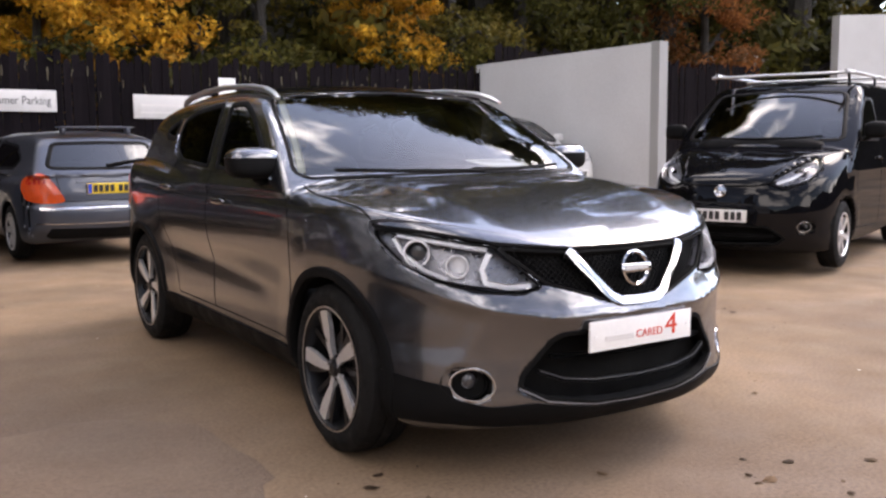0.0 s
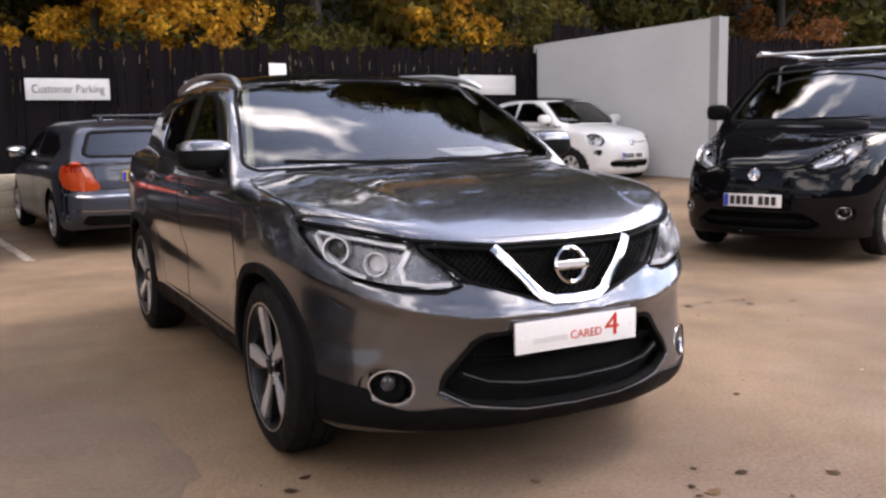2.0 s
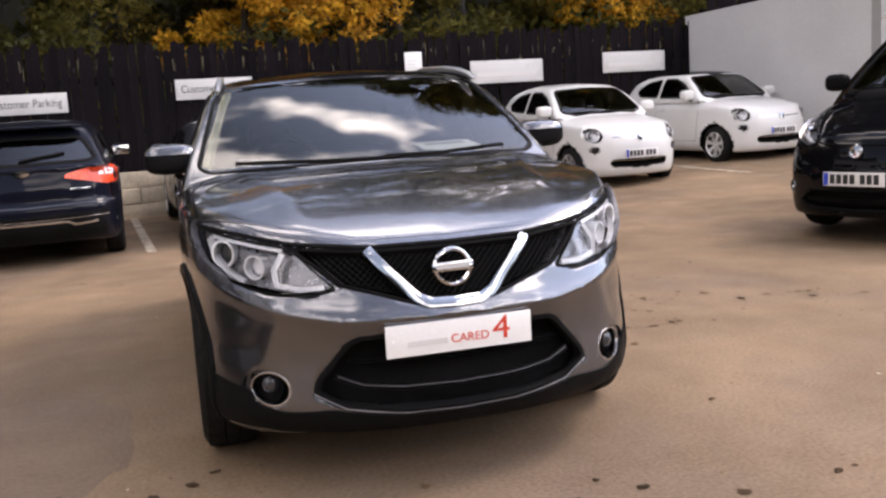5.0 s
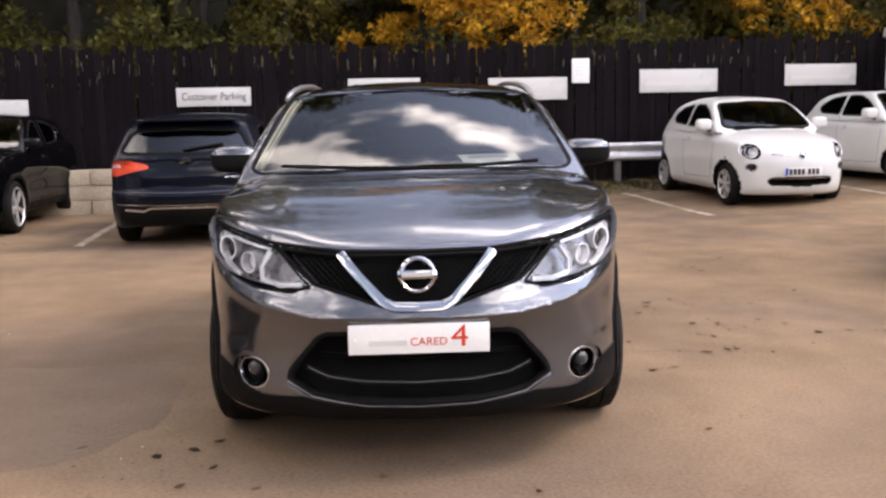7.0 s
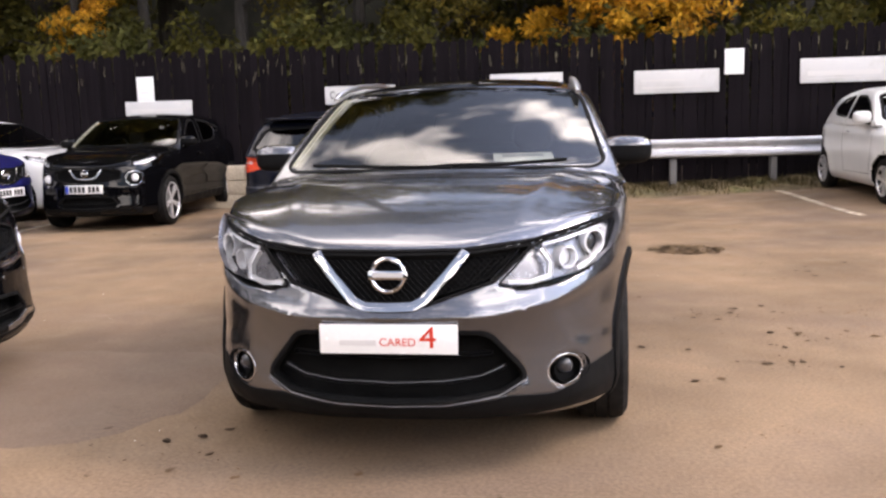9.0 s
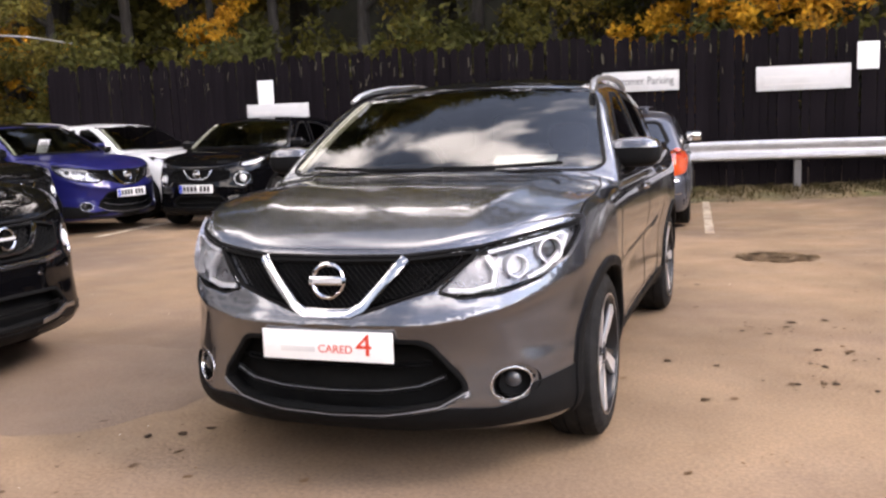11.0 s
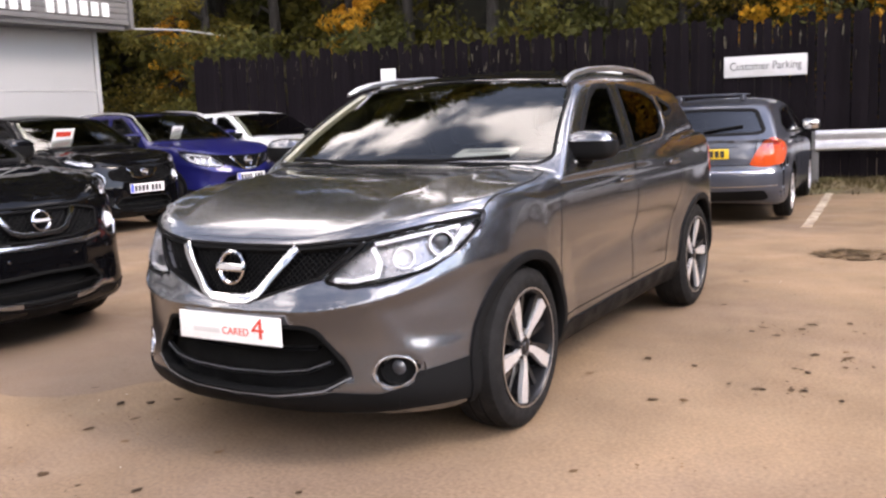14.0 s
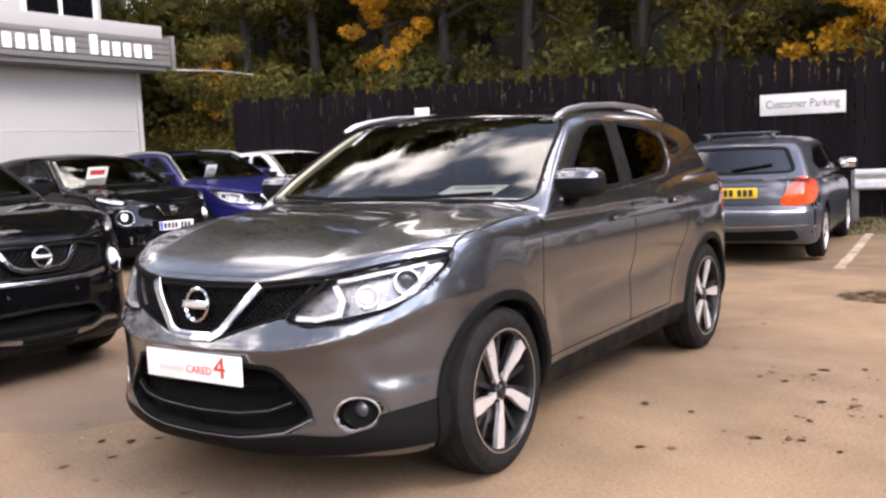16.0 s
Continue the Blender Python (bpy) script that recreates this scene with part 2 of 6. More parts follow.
def box(bm, lo, hi, bevel=0.0, m=None):
    """Adds a box from corner to corner, with bevelled edges."""
    vs = [bm.verts.new((x, y, z)) for x in (lo[0], hi[0]) for y in (lo[1], hi[1]) for z in (lo[2], hi[2])]
    fs = [bm.faces.new([vs[i] for i in q]) for q in ((0, 1, 3, 2), (4, 6, 7, 5), (0, 4, 5, 1), (2, 3, 7, 6), (0, 2, 6, 4), (1, 5, 7, 3))]
    if bevel:
        edges = list({e for f in fs for e in f.edges})
        r = bmesh.ops.bevel(bm, geom=edges, offset=bevel, segments=2, affect="EDGES", profile=0.6)
        vs = list({v for v in vs if v.is_valid} | set(r["verts"]))
    if m is not None:
        bmesh.ops.transform(bm, matrix=m, verts=vs)
    return vs


def revolve(profile, steps, axis="x"):
    """Verts and faces of a closed profile of (radius, along) turned about an axis."""
    n = len(profile)
    verts, faces = [], []
    for i in range(steps):
        a = 2 * math.pi * i / steps
        for r, s in profile:
            c, d = r * math.cos(a), r * math.sin(a)
            verts.append((s, c, d) if axis == "x" else (c, s, d) if axis == "y" else (c, d, s))
    for i in range(steps):
        for j in range(n):
            k = (j + 1) % n
            faces.append((i * n + j, i * n + k, ((i + 1) % steps) * n + k, ((i + 1) % steps) * n + j))
    return verts, faces


def tube(path, radius, sides=8, flat=1.0):
    """Verts and faces of a capped tube along a path; radius a number or one for each point."""
    verts, faces = [], []
    n = len(path)
    for i, p in enumerate(path):
        p = Vector(p)
        d = (Vector(path[min(i + 1, n - 1)]) - Vector(path[max(i - 1, 0)])).normalized()
        u = d.cross(Vector((0, 0, 1)))
        u = u.normalized() if u.length > 1e-3 else Vector((1, 0, 0))
        v = d.cross(u)
        r = radius[i] if hasattr(radius, "__len__") else radius
        for k in range(sides):
            a = 2 * math.pi * k / sides
            verts.append(p + u * (r * math.cos(a)) + v * (r * flat * math.sin(a)))
    for i in range(n - 1):
        for k in range(sides):
            q = (k + 1) % sides
            faces.append((i * sides + k, i * sides + q, (i + 1) * sides + q, (i + 1) * sides + k))
    faces.append(tuple(range(sides))[::-1])
    faces.append(tuple((n - 1) * sides + k for k in range(sides)))
    return verts, faces


def writing(name, body, size, mat, parent, m, width=None, label=""):
    """Raised lettering in the built-in font, as a mesh; fitted to a width where one is given."""
    cu = bpy.data.curves.new(name, "FONT")
    cu.body, cu.size, cu.extrude, cu.align_x, cu.align_y = body, size, 0.001, "CENTER", "CENTER"
    tmp = bpy.data.objects.new(name, cu)
    scene.collection.objects.link(tmp)
    bpy.context.view_layer.update()
    me = bpy.data.meshes.new_from_object(tmp.evaluated_get(bpy.context.evaluated_depsgraph_get()))
    bpy.data.objects.remove(tmp)
    xs = [v.co.x for v in me.vertices]
    if width and xs:
        me.transform(Matrix.Diagonal((width / (max(xs) - min(xs)), 1, 1, 1)))
    me.materials.clear()
    me.materials.append(mat)
    ob = new(name, me)
    ob.parent = parent
    ob.matrix_basis = m
    if label:
        ob["label"] = label
    return ob


# ---- smooth solids, for the bodies of the cars ----
def curve(points, soft=0.0):
    """A smooth function through (at, value) points, as a table."""
    xs, ys = np.array([p[0] for p in points], float), np.array([p[1] for p in points], float)
    h = np.diff(xs)
    d = np.diff(ys) / h
    t = np.empty(len(xs))
    t[0], t[-1] = d[0], d[-1]
    for i in range(1, len(xs) - 1):
        t[i] = 0 if d[i - 1] * d[i] <= 0 else (h[i - 1] + h[i]) * 3 / ((2 * h[i] + h[i - 1]) / d[i - 1] + (h[i] + 2 * h[i - 1]) / d[i])
    g = np.linspace(xs[0], xs[-1], 600)
    k = np.clip(np.searchsorted(xs, g) - 1, 0, len(h) - 1)
    s = (g - xs[k]) / h[k]
    v = ys[k] * (2 * s ** 3 - 3 * s ** 2 + 1) + t[k] * h[k] * (s ** 3 - 2 * s ** 2 + s) + ys[k + 1] * (3 * s ** 2 - 2 * s ** 3) + t[k + 1] * h[k] * (s ** 3 - s ** 2)
    if soft:
        w = max(1, int(soft / (g[1] - g[0])))
        ker = np.hanning(2 * w + 3)[1:-1]
        v = np.convolve(np.pad(v, w, mode="edge"), ker / ker.sum(), mode="valid")
    return lambda q: np.interp(q, g, v)


def smax(a, b, k):
    h = np.clip(0.5 + 0.5 * (a - b) / k, 0, 1)
    return b + (a - b) * h + k * h * (1 - h)


def smin(a, b, k):
    return -smax(-a, -b, k)


def step01(a, b, v):
    s = np.clip((v - a) / (b - a), 0, 1)
    return s * s * (3 - 2 * s)


def poly_distance(px, py, poly):
    """Signed distance (inside: minus) to a polygon in a plane."""
    xs, ys = [p[0] for p in poly], [p[1] for p in poly]
    far = (px < min(xs) - 0.1) | (px > max(xs) + 0.1) | (py < min(ys) - 0.1) | (py > max(ys) + 0.1)
    if far.any() and not far.all():
        out = np.full(px.shape, 0.1)
        out[~far] = poly_distance(px[~far], py[~far], poly)
        return out
    if far.all():
        return np.full(px.shape, 0.1)
    d = np.full(px.shape, 1e9)
    inside = np.zeros(px.shape, bool)
    n = len(poly)
    for i in range(n):
        ax, ay = poly[i]
        bx, by = poly[(i + 1) % n]
        ex, ey = bx - ax, by - ay
        wx, wy = px - ax, py - ay
        t = np.clip((wx * ex + wy * ey) / (ex * ex + ey * ey), 0, 1)
        d = np.minimum(d, (wx - t * ex) ** 2 + (wy - t * ey) ** 2)
        inside ^= ((ay > py) != (by > py)) & (px < ex * (py - ay) / (ey if ey else 1e-9) + ax)
    d = np.sqrt(d)
    return np.where(inside, -d, d)


def solid(f, lo, hi, h):
    """Verts and quads of the surface f = 0 in a box, on a grid of step h (naive surface nets, pulled onto the surface)."""
    ax = [np.arange(a, b + h, h) for a, b in zip(lo, hi)]
    X, Y, Z = np.meshgrid(*ax, indexing="ij")
    v = f(X.ravel(), Y.ravel(), Z.ravel()).reshape(X.shape)
    s = v < 0
    nx, ny, nz = (k - 1 for k in v.shape)
    acc = np.zeros((nx, ny, nz, 3))
    cnt = np.zeros((nx, ny, nz))
    off = [(i, j, k) for i in (0, 1) for j in (0, 1) for k in (0, 1)]
    for a in off:
        for d in range(3):
            if a[d]:
                continue
            b = list(a)
            b[d] = 1
            va = v[a[0]:a[0] + nx, a[1]:a[1] + ny, a[2]:a[2] + nz]
            vb = v[b[0]:b[0] + nx, b[1]:b[1] + ny, b[2]:b[2] + nz]
            cross = (va < 0) != (vb < 0)
            t = np.where(cross, va / np.where(cross, va - vb, 1), 0)
            for e in range(3):
                acc[..., e] += np.where(cross, a[e] + (t if e == d else 0), 0)
            cnt += cross
    cells = cnt > 0
    index = np.full(cells.shape, -1)
    index[cells] = np.arange(cells.sum())
    ijk = np.argwhere(cells)
    P = (ijk + acc[cells] / cnt[cells][:, None]) * h + np.array([a[0] for a in ax])
    quads = []
    for d in range(3):
        sl0, sl1 = [slice(None)] * 3, [slice(None)] * 3
        sl0[d], sl1[d] = slice(0, -1), slice(1, None)
        edge = s[tuple(sl0)] != s[tuple(sl1)]
        e = np.argwhere(edge)
        u, w = (d + 1) % 3, (d + 2) % 3
        ok = (e[:, u] > 0) & (e[:, w] > 0) & (e[:, u] < v.shape[u] - 1) & (e[:, w] < v.shape[w] - 1)
        e = e[ok]
        flip = s[tuple(sl0)][tuple(e.T)]
        q = []
        for du, dw in ((-1, -1), (0, -1), (0, 0), (-1, 0)):
            c = e.copy()
            c[:, u] += du
            c[:, w] += dw
            q.append(index[tuple(c.T)])
        q = np.stack(q, 1)
        q[~flip] = q[~flip][:, ::-1]
        quads.append(q)
    return P, np.concatenate(quads)


def slope(f, P, e=0.002):
    x, y, z = P.T
    return np.stack([(f(x + e, y, z) - f(x - e, y, z)), (f(x, y + e, z) - f(x, y - e, z)), (f(x, y, z + e) - f(x, y, z - e))], 1) / (2 * e)


def pull(f, P, times=3):
    for _ in range(times):
        g = slope(f, P)
        d = f(*P.T)
        P = P - np.clip(d / np.maximum((g * g).sum(1), 0.05), -0.02, 0.02)[:, None] * g
    return P


def onto(f, A, B, axis, side, reach=(1.4, 0.0), lift=0.0):
    """Points on the surface f = lift above the plane points (A, B), met along an axis from the side given (+1, -1)."""
    def at(c):
        c = c * side
        if axis == "x":
            return c, A, B
        if axis == "y":
            return A, c, B
        return A, B, c
    c = np.full(A.shape, float(reach[0]))
    for _ in range(26):
        c = np.maximum(c - np.clip(0.75 * (f(*at(c)) - lift), -0.05, 0.25), reach[1])
    for _ in range(4):
        v, w = f(*at(c)) - lift, f(*at(c + 0.003)) - lift
        c = np.clip(c - np.clip(v / np.maximum((w - v) / 0.003, 0.15), -0.03, 0.03), reach[1], reach[0])
    return np.stack(at(c), 1)


def resample(poly, h, closed=True):
    out = []
    n = len(poly)
    for i in range(n if closed else n - 1):
        a, b = np.array(poly[i], float), np.array(poly[(i + 1) % n], float)
        k = max(1, int(np.linalg.norm(b - a) / h + 0.5))
        out += [tuple(a + (b - a) * j / k) for j in range(k)]
    if not closed:
        out.append(tuple(poly[-1]))
    return out


def rounded(poly, r, closed=True):
    """A polygon with its corners cut to small arcs."""
    out = []
    n = len(poly)
    for i in range(n):
        p = np.array(poly[i], float)
        if not closed and i in (0, n - 1):
            out.append(tuple(p))
            continue
        a, b = np.array(poly[i - 1], float), np.array(poly[(i + 1) % n], float)
        la, lb = np.linalg.norm(a - p), np.linalg.norm(b - p)
        q = min(r, la * 0.45, lb * 0.45)
        s, e = p + (a - p) / la * q, p + (b - p) / lb * q
        for t in (0, 0.33, 0.67, 1):
            out.append(tuple((1 - t) ** 2 * s + 2 * t * (1 - t) * p + t * t * e))
    return out


def patch(f, poly, axis, side, h=0.03, lift=0.003, thick=0.004, reach=(1.4, 0.0)):
    """Verts and faces of a thin shell of a polygon laid onto the surface f, with a rim."""
    from mathutils.geometry import delaunay_2d_cdt
    edge = resample(poly, h)
    e = np.array(edge)
    gx, gy = np.meshgrid(np.arange(e[:, 0].min() + h / 2, e[:, 0].max(), h), np.arange(e[:, 1].min() + h / 2, e[:, 1].max(), h))
    gx, gy = gx.ravel(), gy.ravel()
    keep = poly_distance(gx, gy, edge) < -0.45 * h
    pts = [Vector(p) for p in edge] + [Vector((a, b)) for a, b in zip(gx[keep], gy[keep])]
    ne = len(edge)
    v2, _, tris, _, _, _ = delaunay_2d_cdt(pts, [], [list(range(ne))], 1, 1e-6)
    A, B = np.array([p.x for p in v2]), np.array([p.y for p in v2])
    P = onto(f, A, B, axis, side, reach, lift)
    g = slope(f, P)
    g /= np.maximum(np.linalg.norm(g, axis=1), 1e-6)[:, None]
    n = len(P)
    verts = np.concatenate([P, P - g * (thick + lift)])
    count = {}
    for t in tris:
        for i in range(len(t)):
            k = (t[i], t[(i + 1) % len(t)])
            count[k] = 1
    a, b, c = (P[i] for i in tris[0][:3])
    out = np.dot(np.cross(b - a, c - a), g[tris[0][0]]) > 0
    faces = [tuple(t) if out else tuple(t)[::-1] for t in tris]
    for i, j in list(count):
        if (j, i) not in count:
            faces.append((j, i, i + n, j + n) if out else (i, j, j + n, i + n))
    return verts, faces


def ribbon(f, path, axis, side, width, lift=0.002, depth=0.006, closed=False, reach=(1.4, 0.0), h=0.03):
    """Verts and faces of a strip of a width and depth that follows a path over the surface f."""
    p2 = resample(path, h, closed)
    A, B = np.array([p[0] for p in p2]), np.array([p[1] for p in p2])
    P = onto(f, A, B, axis, side, reach, 0.0)
    g = slope(f, P, 0.006)
    g /= np.maximum(np.linalg.norm(g, axis=1), 1e-6)[:, None]
    n = len(P)
    verts, faces = [], []
    for i in range(n):
        d = P[(i + 1) % n if closed else min(i + 1, n - 1)] - P[i - 1 if closed else max(i - 1, 0)]
        d /= max(np.linalg.norm(d), 1e-9)
        u = np.cross(d, g[i])
        u /= max(np.linalg.norm(u), 1e-9)
        top, low = P[i] + g[i] * lift, P[i] - g[i] * depth
        verts += [top - u * width * 0.42, top + g[i] * width * 0.08, top + u * width * 0.42, P[i] + u * width / 2, low + u * width / 2, low - u * width / 2, P[i] - u * width / 2]
    k = 7
    for i in range(n if closed else n - 1):
        j = (i + 1) % n
        for q in range(k):
            r = (q + 1) % k
            faces.append((i * k + q, i * k + r, j * k + r, j * k + q))
    if not closed:
        faces += [tuple(range(k))[::-1], tuple((n - 1) * k + q for q in range(k))]
    return verts, faces


# ---- ground ----
def ground_z(x, y):
    """The yard is level round the car and rises a little towards the back wall."""
    x, y = np.asarray(x, float), np.asarray(y, float)
    return 0.24 * step01(1.5, 9.5, x) * step01(2.0, 8.5, y) + 0.07 * step01(8.0, 11.5, y) * step01(-2, 3, x) * (1 - step01(9, 14, y))


def sheet_axis(near, far):
    a = np.arange(-near, near + 0.01, 0.5)
    b = near + np.geomspace(1.0, far - near, 14)
    return np.concatenate([-b[::-1], a, b])


gxs, gys = sheet_axis(16, 400), sheet_axis(16, 400)
GX, GY = np.meshgrid(gxs, gys, indexing="ij")
GZ = ground_z(GX, GY)
gn = len(gys)
gverts = np.stack([GX.ravel(), GY.ravel(), GZ.ravel()], 1)
gfaces = [(i * gn + j, (i + 1) * gn + j, (i + 1) * gn + j + 1, i * gn + j + 1) for i in range(len(gxs) - 1) for j in range(gn - 1)]
ground = mesh_object("ground", gverts, gfaces, M_GROUND)
tagged(ground, "dusty tan-brown tarmac of the car yard", "ground", kind="structure")


def strip_on_ground(name, a, b, width, mat, label):
    """A flat painted line that lies on the ground from a to b."""
    a, b = Vector(a), Vector(b)
    d = (b - a).normalized()
    u = Vector((-d.y, d.x)) * width / 2
    n = max(2, int((b - a).length / 0.25))
    verts, faces = [], []
    for i in range(n + 1):
        c = a.lerp(b, i / n)
        w = 1 + 0.10 * math.sin(i * 2.3 + a.x)
        for s in (-1, 1):
            p = c + u * s * w
            z = float(ground_z(p.x, p.y))
            verts += [(p.x, p.y, z + 0.005), (p.x, p.y, z - 0.01)]
    for i in range(n):
        k = i * 4
        faces += [(k, k + 2, k + 6, k + 4), (k, k + 4, k + 5, k + 1), (k + 2, k + 3, k + 7, k + 6)]
    ob = mesh_object(name, verts, faces, mat, smooth=0)
    tagged(ob, label, "road marking", "parking bay lines", "structure")
    return ob


for a, b in (((-3.76, 6.30), (-4.25, 10.2)), ((-1.32, 6.42), (-1.72, 10.5)), ((0.93, 6.80), (0.62, 11.2)), ((3.86, 7.42), (3.42, 11.4)), ((6.75, 7.6), (6.45, 11.7)), ((-6.9, 6.2), (-7.2, 9.8))):
    strip_on_ground("parking_line", a, b, 0.10, M_LINE, "worn white painted parking bay line on tarmac")



def repair_patch(points, label):
    """A thin darker patch of tarmac laid in the yard."""
    pts = resample(rounded(points, 0.4), 0.18)
    k = np.random.RandomState(len(points))
    cx, cy = np.mean([p[0] for p in pts]), np.mean([p[1] for p in pts])
    verts, faces = [], []
    for x, y in pts:
        x, y = x + k.normal() * 0.02, y + k.normal() * 0.02
        z = float(ground_z(x, y))
        for s, dz in ((1.0, 0.001), (0.97, 0.005), (0.5, 0.006)):
            verts.append((cx + (x - cx) * s, cy + (y - cy) * s, z + dz))
    n = len(pts)
    for i in range(n):
        j = (i + 1) % n
        for q in range(2):
            faces.append((i * 3 + q, j * 3 + q, j * 3 + q + 1, i * 3 + q + 1))
    verts.append((cx, cy, 0.006 + float(ground_z(cx, cy))))
    faces += [(i * 3 + 2, ((i + 1) % n) * 3 + 2, 3 * n) for i in range(n)]
    tagged(mesh_object("tarmac_patch", verts, faces, M_REPAIR, smooth=60), label, "tarmac patch", kind="structure")


repair_patch([(-3.9, 0.9), (-1.35, 1.0), (-1.1, 0.2), (-1.35, -0.55), (-3.3, -1.0), (-4.6, 0.0)], "darker worn patch of tarmac")
repair_patch([(1.5, -2.2), (2.6, -2.4), (3.0, -1.7), (1.9, -1.3)], "darker worn patch of tarmac")

# fallen leaves, dark scraps and pale chippings
rng = np.random.RandomState(5)


def litter(name, count, spots, size, mat, label, category):
    verts, faces = [], []
    for i in range(count):
        if i % 3 and spots:
            cx, cy, sp = spots[rng.randint(len(spots))]
            x, y = cx + rng.normal() * sp, cy + rng.normal() * sp * 0.6
        else:
            x, y = rng.uniform(-7, 8), rng.uniform(-2.0, 9)
        s = size * rng.uniform(0.4, 1.3)
        a = rng.uniform(0, 6.28)
        z = float(ground_z(x, y))
        k = len(verts)
        for j in range(6):
            q = a + j * math.pi / 3
            r = s * rng.uniform(0.55, 1.0) * (1.0 if j % 3 else 1.5)
            verts.append((x + r * math.cos(q), y + r * math.sin(q), z + 0.003 + rng.uniform(0, 0.12) * s))
        verts.append((x, y, z + 0.004 + 0.12 * s))
        faces += [(k + j, k + (j + 1) % 6, k + 6) for j in range(6)]
    ob = mesh_object(name, verts, faces, mat, smooth=0)
    tagged(ob, label, category, kind="stuff")


SPOTS = [(1.7, 5.0, 0.35), (1.6, 1.4, 0.45), (1.9, 2.3, 0.5), (1.3, 3.6, 0.5), (2.6, 0.6, 0.5), (0.8, -1.3, 0.3), (-0.9, -1.1, 0.45), (-0.3, -1.5, 0.3), (-2.0, 4.6, 0.3), (2.4, 3.9, 0.4), (1.5, -0.2, 0.2), (-1.1, -0.6, 0.35), (1.75, 0.9, 0.12), (2.05, 1.5, 0.14), (1.5, 2.1, 0.12), (2.5, 2.2, 0.15), (3.0, 1.2, 0.12)]
litter("leaf_litter", 170, SPOTS, 0.024, M_SCRAP, "dark wet fallen leaves scattered over the tarmac", "leaves")
litter("leaf_scraps", 320, SPOTS, 0.008, M_SCRAP, "small dark bits of leaf on the tarmac", "leaves")
litter("chippings", 70, [], 0.008, M_CHIP, "small pale chippings on the tarmac", "gravel")


def leaf_pile(x, y, rx, ry, n):
    verts, faces = [], []
    for i in range(n):
        a, r = rng.uniform(0, 6.28), math.sqrt(rng.uniform())
        px, py = x + rx * r * math.cos(a), y + ry * r * math.sin(a)
        z = float(ground_z(px, py)) + 0.004 + 0.02 * (1 - r) * rng.uniform()
        s, q = rng.uniform(0.015, 0.04), rng.uniform(0, 6.28)
        k = len(verts)
        for j in range(4):
            verts.append((px + s * math.cos(q + j * 1.57) * (1.4 if j % 2 else 0.8), py + s * math.sin(q + j * 1.57), z + rng.uniform(0, 0.015)))
        faces.append((k, k + 1, k + 2, k + 3))
    return verts, faces


v, f = leaf_pile(1.62, 5.05, 0.36, 0.30, 200)
tagged(mesh_object("leaf_pile", v, f, M_PILE, smooth=0), "flat heap of brown fallen leaves on the tarmac", "leaves", kind="stuff")

# ---- timber fence along the back ----
FENCE_A, FENCE_B = Vector((-10.7, 9.82)), Vector((8.75, 12.42))
fence_d = (FENCE_B - FENCE_A).normalized()
fence_n = Vector((fence_d.y, -fence_d.x))            # towards the yard
FENCE_YAW = math.atan2(fence_d.y, fence_d.x)


def fence_point(x, out=0.0):
    """The place on the fence's face at a world x, out metres in front of it."""
    p = FENCE_A + fence_d * ((x - FENCE_A.x) / fence_d.x) + fence_n * out
    return p


def board_mesh(width, height, thick, point):
    bm = bmesh.new()
    w = width / 2
    prof = [(-w, 0), (w, 0), (w, height - point), (w * 0.35, height), (-w * 0.35, height - point * 0.2), (-w, height - point)]
    front = [bm.verts.new((x, -thick, z)) for x, z in prof]
    rear = [bm.verts.new((x, 0, z)) for x, z in prof]
    bm.faces.new(front)
    bm.faces.new(rear[::-1])
    for i in range(len(prof)):
        j = (i + 1) % len(prof)
        bm.faces.new((front[j], front[i], rear[i], rear[j]))
    me = bpy.data.meshes.new("board")
    bm.normal_update()
    bm.to_mesh(me)
    bm.free()
    me.materials.append(M_FENCE)
    return me


BOARDS = [board_mesh(0.115, h, 0.02, p) for h, p in ((2.52, 0.05), (2.56, 0.02), (2.49, 0.08), (2.60, 0.04))]


def fence_run(name, a, b, label, tall=1.0):
    """A close-boarded fence from a to b: posts and rails behind upright boards."""
    a, b = Vector(a), Vector(b)
    d, yaw = (b - a).normalized(), math.atan2((b - a).y, (b - a).x)
    top = empty(name, pose(a.x, a.y, 0, 0, 0, math.degrees(yaw)))
    tagged(top, label, "fence", kind="structure")
    length = (b - a).length
    n = int(length / 2.4)
    for i in range(n + 1):
        bm = bmesh.new()
        box(bm, (i * length / n - 0.05, 0.055, -0.2), (i * length / n + 0.05, 0.155, 2.45 * tall), 0.006)
        part("post", bm, M_FENCE, top)
    for z in (0.45, 1.25, 2.02):
        bm = bmesh.new()
        box(bm, (0, 0.003, z * tall), (length, 0.053, z * tall + 0.09), 0.005)
        part("rail", bm, M_FENCE, top)
    step = 0.121
    for i in range(int(length / step)):
        ob = new("board", BOARDS[rng.randint(len(BOARDS))])
        ob.parent = top
        wp = a + d * (i * step)
        ob.matrix_basis = pose((i + 0.5) * step + rng.normal() * 0.002, rng.normal() * 0.003, float(ground_z(wp.x, wp.y)) * 0.6 + rng.normal() * 0.012, rng.normal() * 0.08, rng.normal() * 0.35, rng.normal() * 1.0) @ Matrix.Diagonal((1 + rng.normal() * 0.02, 1, tall, 1))
    return top


fence_run("fence", FENCE_A, FENCE_B, "tall black-stained close-boarded timber fence")
fence_run("fence", (9.1, 12.55), (19.5, 14.0), "black timber fence behind the parked van", 1.2)


